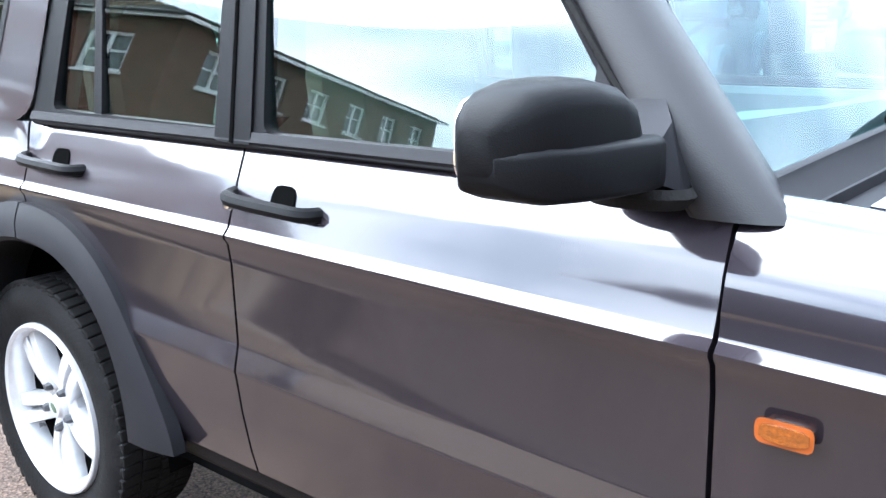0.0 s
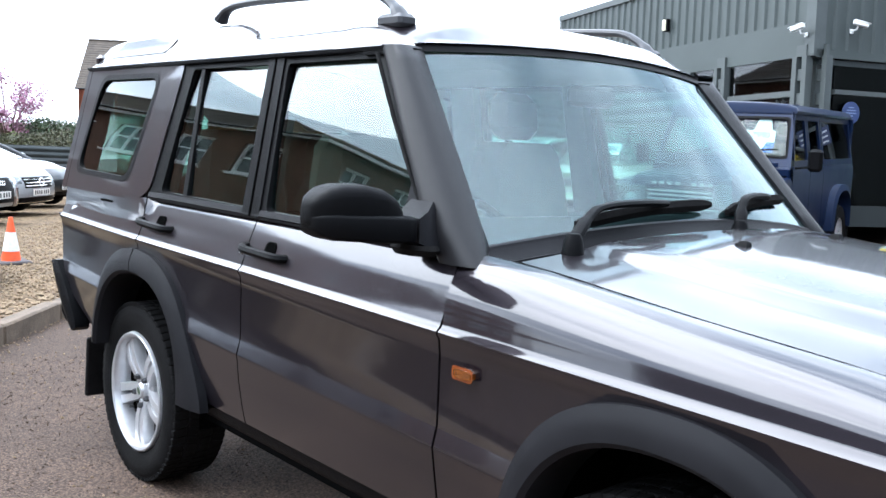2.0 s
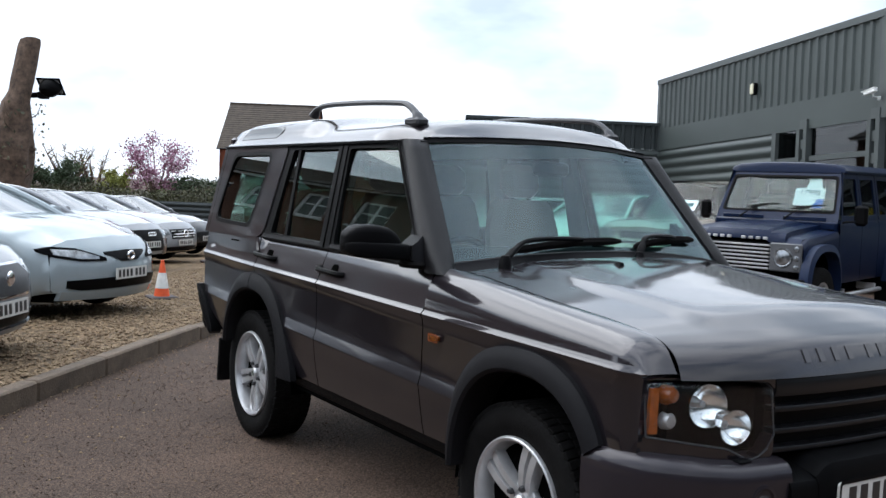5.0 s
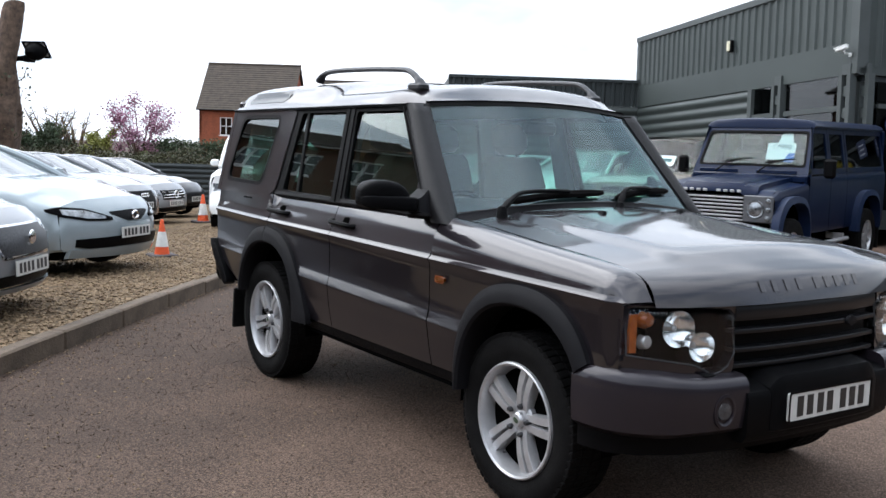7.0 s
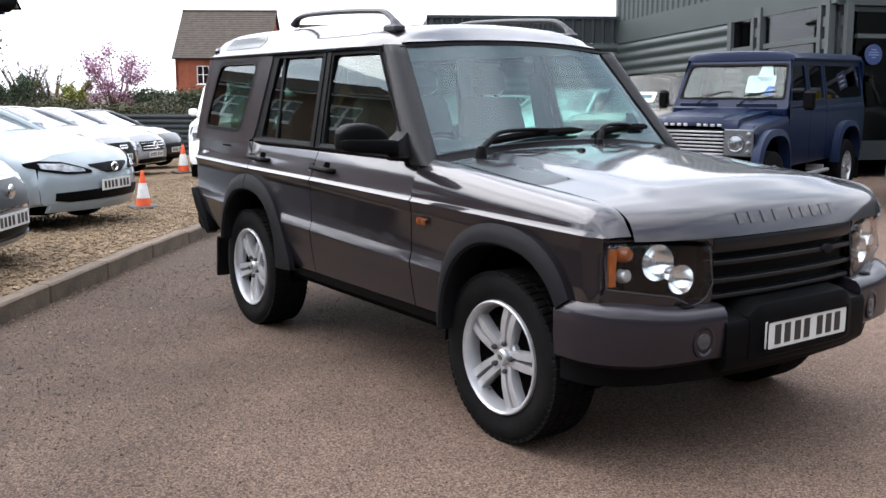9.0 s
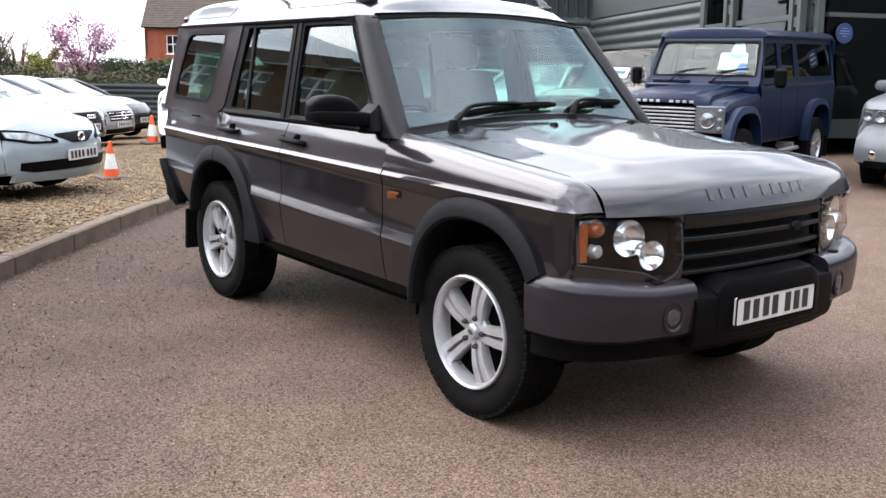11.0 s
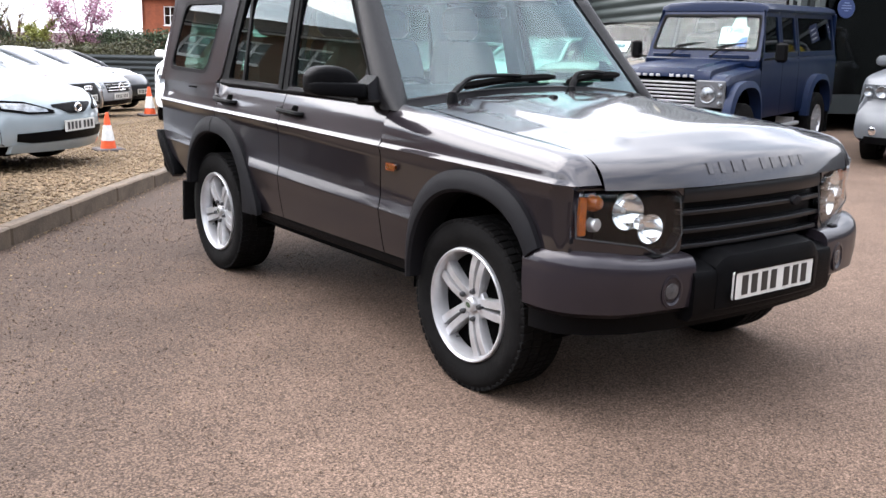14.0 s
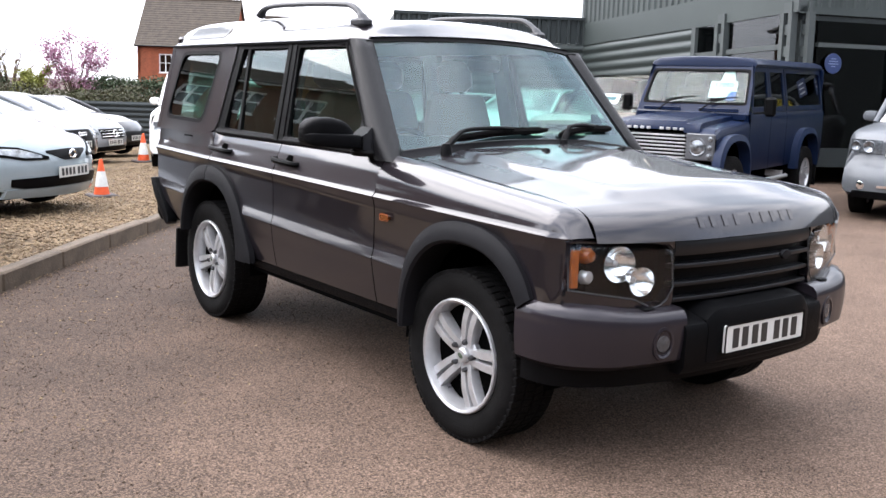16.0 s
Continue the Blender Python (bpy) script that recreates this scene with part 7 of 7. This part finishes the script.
# silver luxury off-roader in front of the showroom
DYAW = -72.0
lux, nose, xf = make_car("off_road_car", pose(-1.95, 10.44, 0.025, 0, 0.9, -73.0), "silver-white luxury off-road car parked before the showroom", car_paint("silver_white_paint", (0.115, 0.122, 0.132), 0.2, 0.45, 0.35), 4.97, 0.98, BOXY, 0.05, (0.92, 1.22, 0.30, 1.80), (-2.1, 1.82, -2.35, 1.25), 1.87, 0.16, 0.30, (1.46, -1.42), 0.39, tumble=0.24,
         features=(("headlamp_housing", LAMP_CLEAR, ([(-0.90, 0.86), (-0.52, 0.86)], [(-0.90, 1.03), (-0.52, 1.03)]), 0.006, True, "dark headlamp housing"),
                   ("grille", BLACK, ([(-0.47, 0.80), (0.47, 0.80)], [(-0.47, 1.06), (0.47, 1.06)]), 0.006, False, "grille"),
                   ("grille_bar", ALLOY, ([(-0.47, 0.835), (0.47, 0.835)], [(-0.47, 0.87), (0.47, 0.87)]), 0.02, False, ""), ("grille_bar", ALLOY, ([(-0.47, 0.91), (0.47, 0.91)], [(-0.47, 0.945), (0.47, 0.945)]), 0.02, False, ""), ("grille_bar", ALLOY, ([(-0.47, 0.985), (0.47, 0.985)], [(-0.47, 1.02), (0.47, 1.02)]), 0.02, False, ""),
                   ("lower_bumper", BLACK, ([(-0.80, 0.32), (0.80, 0.32)], [(-0.80, 0.41), (0.80, 0.41)]), 0.004, False, "black lower grille"),
                   ("chrome_strip", CHROME, ([(-0.50, 0.46), (0.50, 0.46)], [(-0.50, 0.49), (0.50, 0.49)]), 0.012, False, "")), plate=0.66)
for s in (-1, 1):
    for y_, r_ in ((0.80, 0.056), (0.64, 0.068)):
        part("headlamp", moved(lathe([(0.001, -0.03), (r_ * 0.6, -0.02), (r_ * 0.9, 0.0), (r_, 0.006), (r_ * 1.05, 0)], 24, "x"), pose(xf - 0.055 - (0.06 if y_ > 0.7 else 0), s * y_, 0.955)), LAMP_CLEAR, lux, "round lamp")
    part("fog_lamp", moved(lathe([(0.001, 0.015), (0.045, 0.012), (0.055, 0)], 20, "x"), pose(xf - 0.075, s * 0.70, 0.475)), CHROME, lux)
# row beside the blue one, half hidden
beige, nose, xf = make_car("compact_off_roader", pose(-6.58, 8.80, rise(-6.58, 8.8), 0, 0, DYAW), "beige compact off-road car with a price board in its windscreen", BEIGE_PAINT, 4.5, 0.90, SUV, 0.05, (0.70, 1.12, 0.15, 1.66), (-1.9, 1.68, -2.1, 1.15), 1.72, 0.2, 0.30, (1.32, -1.30), 0.36, tumble=0.2,
         features=(("headlamp", LAMP_CLEAR, ([(-0.82, 0.82), (-0.50, 0.82)], [(-0.82, 0.96), (-0.50, 0.96)]), 0.005, True, "clear headlamp"), ("grille", BLACK, ([(-0.42, 0.76), (0.42, 0.76)], [(-0.42, 0.94), (0.42, 0.94)]), 0.005, False, "")), plate=0.60)
for ob in beige.children:   # its glass shows the dark cabin, its pillars are black
    if ob.name.startswith("windscreen"):
        ob.data.materials[0] = FLAT_GLASS
    elif ob.name.startswith("roof_pillar"):
        ob.data.materials[0] = BLACK
mint, nose, xf = make_car("hatchback_car", pose(-9.22, 9.17, rise(-9.2, 9.2), 0, 0, DYAW), "pale green hatchback parked in the showroom row", MINT_PAINT, 4.2, 0.87, [(x * 0.9, z + 0.04) for x, z in SED], 0.07, (0.85, 1.0, 0.10, 1.39), (-1.3, 1.39, -1.85, 1.05), 1.44, 0.3,
         features=(("headlamp", LAMP_CLEAR, ([(-0.78, 0.62), (-0.40, 0.58)], [(-0.78, 0.72), (-0.40, 0.68)]), 0.005, True, "clear headlamp"), GR_L), plate=0.43)
make_car("hatchback_car", pose(-11.9, 9.0, rise(-11.9, 9.0), 0, 0, DYAW), "white hatchback parked in the showroom row", WHITE_PAINT, 4.2, 0.87, [(x * 0.9, z + 0.04) for x, z in SED], 0.07, (0.85, 1.0, 0.10, 1.39), (-1.3, 1.39, -1.85, 1.05), 1.44, 0.3,
         features=(("headlamp", LAMP_CLEAR, ([(-0.78, 0.62), (-0.40, 0.58)], [(-0.78, 0.72), (-0.40, 0.68)]), 0.005, True, "clear headlamp"), GR_L), plate=0.43)

# ---- dark blue utility off-roader ----
blue = thing("utility_off_roader", pose(-3.845, 7.504, 0.022, 0, 0.94, -74.55), "dark blue boxy long-wheelbase off-roader with a price board", "car")
HW = 0.785


def blue_bottom(x):
    z = 0.56
    for a in (1.397, -1.397):
        u = abs(x - a) / 0.49
        if u < 1:
            z = max(z, min(0.95, 0.45 + 0.52 * (1 - u ** 3) ** (1 / 3)))
    return z


def blue_side(x0, x1, top, hw=HW):
    rings = []
    n = max(2, int((x1 - x0) / 0.03))
    for i in range(n + 1):
        x = x0 + (x1 - x0) * i / n
        b = blue_bottom(x)
        t = top(x)
        ring = [(x, -(hw - 0.05), b), (x, -hw + 0.012, b), (x, -hw, max(b, min(t, b + 0.03))), (x, -hw, max(b, min(1.0, t))), (x, -hw, max(b, t - 0.09)), (x, -hw + 0.004, t - 0.05), (x, -hw + 0.02, t - 0.015), (x, -hw + 0.05, t)]
        rings.append(ring)
    return loft(rings)


def pair(name, g, mat, label=""):
    return part(name, g, mat, blue, label), part(name, mirror_y(g), mat, blue, label)


pair("rear_body_side", blue_side(-2.28, -0.62, lambda x: 1.30), BLUE_PAINT)
pair("rear_door", blue_side(-0.61, 0.02, lambda x: 1.30), BLUE_PAINT)
pair("front_door", blue_side(0.03, 0.78, lambda x: 1.30), BLUE_PAINT)
pair("front_wing", blue_side(0.79, 1.86, lambda x: lerp(x, [0.79, 1.7, 1.86], [1.19, 1.12, 1.06])), BLUE_PAINT)
wing_top = loft([[(x, -0.74, z), (x, -0.60, z + 0.012), (x, -0.52, z + 0.012)] for x, z in ((0.79, 1.19), (1.3, 1.15), (1.7, 1.12), (1.80, 1.10), (1.86, 1.04), (1.86, 0.80))])
pair("wing_top", wing_top, BLUE_PAINT)
bon = loft([[(x, y, z + (0.028 if abs(y) < 0.36 else -0.09 if abs(y) > 0.57 else 0)) for y in (-0.58, -0.565, -0.53, -0.38, -0.35, 0, 0.35, 0.38, 0.53, 0.565, 0.58)] for x, z in ((0.80, 1.245), (1.3, 1.215), (1.70, 1.185), (1.80, 1.165), (1.845, 1.11), (1.85, 1.06))])
blue_bonnet = part("bonnet", bon, BLUE_PAINT, blue)
for k in range(9):
    if k != 4:
        part("raised_mark", box(1.835, 1.858, -0.36 + 0.085 * k, -0.31 + 0.085 * k, 1.085, 1.115, 0.003), ALLOY, blue_bonnet)
grl = part("grille", box(1.80, 1.845, -0.40, 0.40, 0.74, 1.05, 0.01), BLACK, blue, "slatted silver grille")
for k in range(7):
    part("slat", box(1.835, 1.862, -0.40, 0.40, 0.755 + 0.043 * k, 0.775 + 0.043 * k, 0.004), ALLOY, grl)
LAMP_PANEL = material("lamp_panel_grey", (0.075, 0.078, 0.085), 0.4, vary=0.1)
for s in (-1, 1):
    pn = part("lamp_panel", box(1.845, 1.875, min(s * 0.41, s * 0.77), max(s * 0.41, s * 0.77), 0.745, 1.06, 0.012), LAMP_PANEL, blue, "dark grey headlamp panel")
    part("headlamp", moved(lathe([(0.001, 0.025), (0.05, 0.02), (0.085, 0.008), (0.092, 0.012), (0.105, 0.012), (0.11, 0)], 32, "x"), pose(1.875, s * 0.56, 0.90)), LAMP_CLEAR, pn, "round headlamp")
    for z in (0.80, 0.90, 1.0):
        part("side_lamp", moved(lathe([(0.001, 0.02), (0.025, 0.016), (0.034, 0)], 20, "x"), pose(1.875, s * 0.71, z)), LAMP_CLEAR, pn)
part("front_bumper", box(1.88, 1.99, -0.84, 0.84, 0.52, 0.68, 0.02), BLACK, blue, "black steel bumper")
bars_plate(blue, lambda u, v, d: (1.995 - d, u, v), 0.0, 0.60)
pair("sill_step", join(box(-0.62, 0.82, -0.86, -0.80, 0.40, 0.45, 0.015), box(-0.5, -0.44, -0.82, -0.6, 0.42, 0.5), box(0.62, 0.68, -0.82, -0.6, 0.42, 0.5)), ALLOY, "silver side step")
for a in (1.397, -1.397):
    ring = []
    for i in range(25):
        th = math.pi * i / 24
        c, s_ = math.cos(th), math.sin(th)

        def q(rad):
            return a + rad * math.copysign(abs(c) ** 0.75, c), 0.50 + (rad + 0.02) * abs(s_) ** 0.75
        (xi, zi), (xo, zo) = q(0.455), q(0.53)
        ring.append([(xi, -0.74, zi), (xi, -0.885, zi), (xo, -0.865, zo), (xo, -0.77, zo)])
    pair("wheel_arch_trim", loft(ring), material("arch_blue", (0.0075, 0.0155, 0.043), 0.45, vary=0.1, spec=0.2), "lighter blue wheel arch trim")
    for s in (-1, 1):
        simple_wheel(blue, a, s * 0.745, 0.395, s > 0, 0.58, 10)
        part("mud_flap", box(a - 0.50, a - 0.47, min(s * 0.62, s * 0.86), max(s * 0.62, s * 0.86), 0.2, 0.55, 0.004), RUBBER, blue)
part("underbody", join(box(-2.2, 1.85, -0.5, 0.5, 0.36, 0.62), box(-2.2, 0.9, -0.73, 0.73, 0.58, 1.2), box(0.85, 1.8, -0.60, 0.60, 0.55, 1.05)), DARK, blue)


def bp(x, z):
    return 0.775 - 0.10 * (z - 1.28) / 0.60


def bside(x, z, d):
    return x, -(bp(x, z) - d), z


roofb = loft([[(x, y, z) for y, z in ((-0.70, 1.86), (-0.715, 1.89), (-0.69, 1.93), (-0.60, 1.965), (-0.3, 1.985), (0, 1.99), (0.3, 1.985), (0.60, 1.965), (0.69, 1.93), (0.715, 1.89), (0.70, 1.86))] for x in (-2.26, -1, 0, 0.47)] + [[(x, y * (1 - 0.02 * e), 1.86 + (z - 1.86) * (1 - e)) for y, z in ((-0.70, 1.86), (-0.715, 1.89), (-0.69, 1.93), (-0.60, 1.965), (-0.3, 1.985), (0, 1.99), (0.3, 1.985), (0.60, 1.965), (0.69, 1.93), (0.715, 1.89), (0.70, 1.86))] for x, e in ((0.50, 0.10), (0.515, 0.35), (0.52, 1.0))])
part("roof", roofb, BLUE_PAINT, blue, "", 40)
for x0, x1 in ((0.03, 0.72), (-0.60, 0.02), (-2.26, -0.62)):
    out = [(x0, 1.29), (x1, 1.29), (x1 - (0.16 if x1 > 0.5 else 0), 1.88), (x0, 1.88)]
    inn = [(x0 + 0.07, 1.36), (x1 - 0.06, 1.36), (x1 - 0.06 - (0.15 if x1 > 0.5 else 0), 1.80), (x0 + 0.07, 1.80)]
    pair("window_frame", frame_loop(round_poly(out, 0.02), round_poly(inn, 0.03), bside, 0.03), BLUE_PAINT)
    for ob in pair("window_glass", slab(round_poly(inn, 0.02), lambda x, z, d: bside(x, z, d + 0.015), 0.005), TINT_GLASS):
        ob.visible_shadow = False


def wsp(y, z, d):
    return 0.80 - 0.30 * (z - 1.28) / 0.60 - d, y, z


fw = [(-0.76, 1.26), (0.76, 1.26), (0.69, 1.88), (-0.69, 1.88)]
fi = [(-0.69, 1.39), (0.69, 1.39), (0.64, 1.81), (-0.64, 1.81)]
part("windscreen_frame", frame_loop(round_poly(fw, 0.04), round_poly(fi, 0.05), wsp, 0.05), BLUE_PAINT, blue)
sc = part("windscreen", slab(round_poly([(-0.70, 1.38), (0.70, 1.38), (0.65, 1.82), (-0.65, 1.82)], 0.04), lambda y, z, d: wsp(y, z, d + 0.015), 0.004), FLAT_GLASS, blue, "flat windscreen")
sc.visible_shadow = False
part("screen_seal", frame_loop(round_poly([(-0.705, 1.375), (0.705, 1.375), (0.655, 1.825), (-0.655, 1.825)], 0.045), round_poly([(-0.675, 1.400), (0.675, 1.400), (0.628, 1.797), (-0.628, 1.797)], 0.045), lambda y, z, d: wsp(y, z, d - 0.004), 0.01), BLACK, blue)
part("bulkhead", box(0.70, 0.84, -0.755, 0.755, 1.16, 1.285, 0.02), BLUE_PAINT, blue)
part("vent_flap", join(box(0.835, 0.85, -0.64, -0.12, 1.285, 1.335, 0.006), box(0.835, 0.85, 0.12, 0.64, 1.285, 1.335, 0.006)), BLUE_PAINT, blue)
for y0 in (-0.42, 0.14):
    w_ = part("wiper", tube([(0.865, y0, 1.30), (0.80, y0 + 0.12, 1.41), (0.775, y0 + 0.30, 1.455)], 0.010, 6), BLACK, blue)
    part("blade", tube([(0.795, y0 + 0.06, 1.42), (0.775, y0 + 0.28, 1.462), (0.765, y0 + 0.46, 1.478)], 0.011, 6), RUBBER, w_)
pair("door_mirror", join(moved(box(-0.04, 0.04, -0.075, 0.075, -0.12, 0.12, 0.03), pose(0.66, -0.97, 1.37)), tube([(0.72, -0.78, 1.28), (0.68, -0.92, 1.30), (0.66, -0.95, 1.34)], 0.014, 6)), BLACK, "black door mirror")
part("tail_panel", box(-2.29, -2.25, -0.74, 0.74, 0.6, 1.88, 0.02), BLUE_PAINT, blue)
part("dashboard", box(0.35, 0.72, -0.70, 0.70, 1.0, 1.30, 0.04), BLACK, blue)
for y_ in (-0.42, 0.42):
    st = part("seat", box(-0.20, 0.22, y_ - 0.24, y_ + 0.24, 1.0, 1.12, 0.04), CABIN, blue)
    part("backrest", box(-0.34, -0.20, y_ - 0.24, y_ + 0.24, 1.05, 1.58, 0.05), CABIN, st)
    part("headrest", box(-0.34, -0.24, y_ - 0.13, y_ + 0.13, 1.60, 1.76, 0.04), CABIN, st)
part("roof_vent", box(-0.2, 0.0, -0.72, -0.66, 1.90, 1.95, 0.01), BLACK, blue)

# price boards in windscreens
PAPER = material("white_card", (0.80, 0.86, 0.86), 0.6, vary=0.03)
INK = material("dark_ink", (0.03, 0.10, 0.11), 0.6, vary=0.05)
BLUE_INK = material("blue_ink", (0.03, 0.14, 0.55), 0.5, vary=0.05)


def text_mesh(body, size):
    cu = bpy.data.curves.new("writing", "FONT")
    cu.body, cu.size, cu.align_x, cu.align_y, cu.extrude = body, size, "CENTER", "CENTER", 0.0008
    tmp = bpy.data.objects.new("writing", cu)
    me = bpy.data.meshes.new_from_object(tmp)
    bpy.data.objects.remove(tmp)
    return me


def price_board(m, w, h, text, extra=True):
    b = thing("price_board", m, "white price board with blue corner standing inside a windscreen" if extra else "small white price card standing inside a windscreen", "price board")
    part("card", slab(round_poly([(-w / 2, -h / 2), (w / 2, -h / 2), (w / 2, h / 2), (-w / 2, h / 2)], 0.02), lambda u, v, d: (-d, u, v), 0.006), PAPER, b)
    if text:
        me = text_mesh(text, h * 0.62)
        me.materials.append(INK)
        ob = new("price_figures", me)
        ob.parent = b
        ob.matrix_local = Matrix.Translation((0.002, 0, 0.02)) @ Matrix(((0, 0, 1, 0), (1, 0, 0, 0), (0, 1, 0, 0), (0, 0, 0, 1)))
    else:
        part("writing_bar", box(0.001, 0.003, -w * 0.35, w * 0.35, -h * 0.15, h * 0.2), INK, b)
    if extra:
        part("tab", slab([(-0.10, h / 2), (0.10, h / 2), (0.06, h / 2 + 0.14), (-0.06, h / 2 + 0.14)], lambda u, v, d: (-d - 0.002, u + 0.04, v), 0.004), PAPER, b)
        part("corner_flash", slab([(w * 0.1, -h / 2 - 0.10), (w / 2, -h / 2 - 0.10), (w / 2, -h / 2 + 0.02), (w * 0.3, -h / 2 + 0.02)], lambda u, v, d: (0.002 - d, u, v), 0.004), BLUE_INK, b)
        part("lower_card", slab([(-w / 2, -h / 2 - 0.07), (w * 0.2, -h / 2 - 0.07), (w * 0.25, -h / 2 + 0.0), (-w / 2, -h / 2 + 0.0)], lambda u, v, d: (0.001 - d, u, v), 0.004), PAPER, b)


price_board(blue.matrix_world @ pose(0.615, 0.34, 1.60, 0, -25, 0), 0.36, 0.16, "17990")
price_board(beige.matrix_world @ pose(0.62, -0.05, 1.34, 0, -45, 0), 0.34, 0.22, "", False)
price_board(mint.matrix_world @ pose(0.50, 0.0, 1.20, 0, -45, 0), 0.34, 0.18, "", False)


# ---- traffic cones ----
def cone(x, y, z, s, label):
    c = thing("traffic_cone", pose(x, y, z) @ Matrix.Scale(s, 4), label, "traffic cone", "traffic cones")
    part("base", box(-0.24, 0.24, -0.24, 0.24, 0.0, 0.06, 0.02), material("cone_base", (0.05, 0.04, 0.04), 0.8, vary=0.3), c, "dark rubber base")
    def r(h):
        return 0.150 - 0.122 * h / 0.70
    for z0, z1, mat, nm in ((0.04, 0.20, CONE_O, "lower_body"), (0.20, 0.48, CONE_W, "reflective_sleeve"), (0.48, 0.70, CONE_O, "upper_body")):
        e = 0.004 if mat is CONE_W else 0
        part(nm, lathe([(r(z0) + e, z0), (r(z1) + e, z1)] + ([(0.022, z1 + 0.005), (0.015, z1)] if z1 > 0.6 else []), 32, "z"), mat, c)


cone(-7.541, 0.424, rise(-7.541, 0.424) + 0.108, 0.67, "orange and white traffic cone standing on the gravel")
cone(-15.06, 3.66, rise(-15.06, 3.66) + 0.108, 0.85, "orange and white traffic cone beside the far dark car")
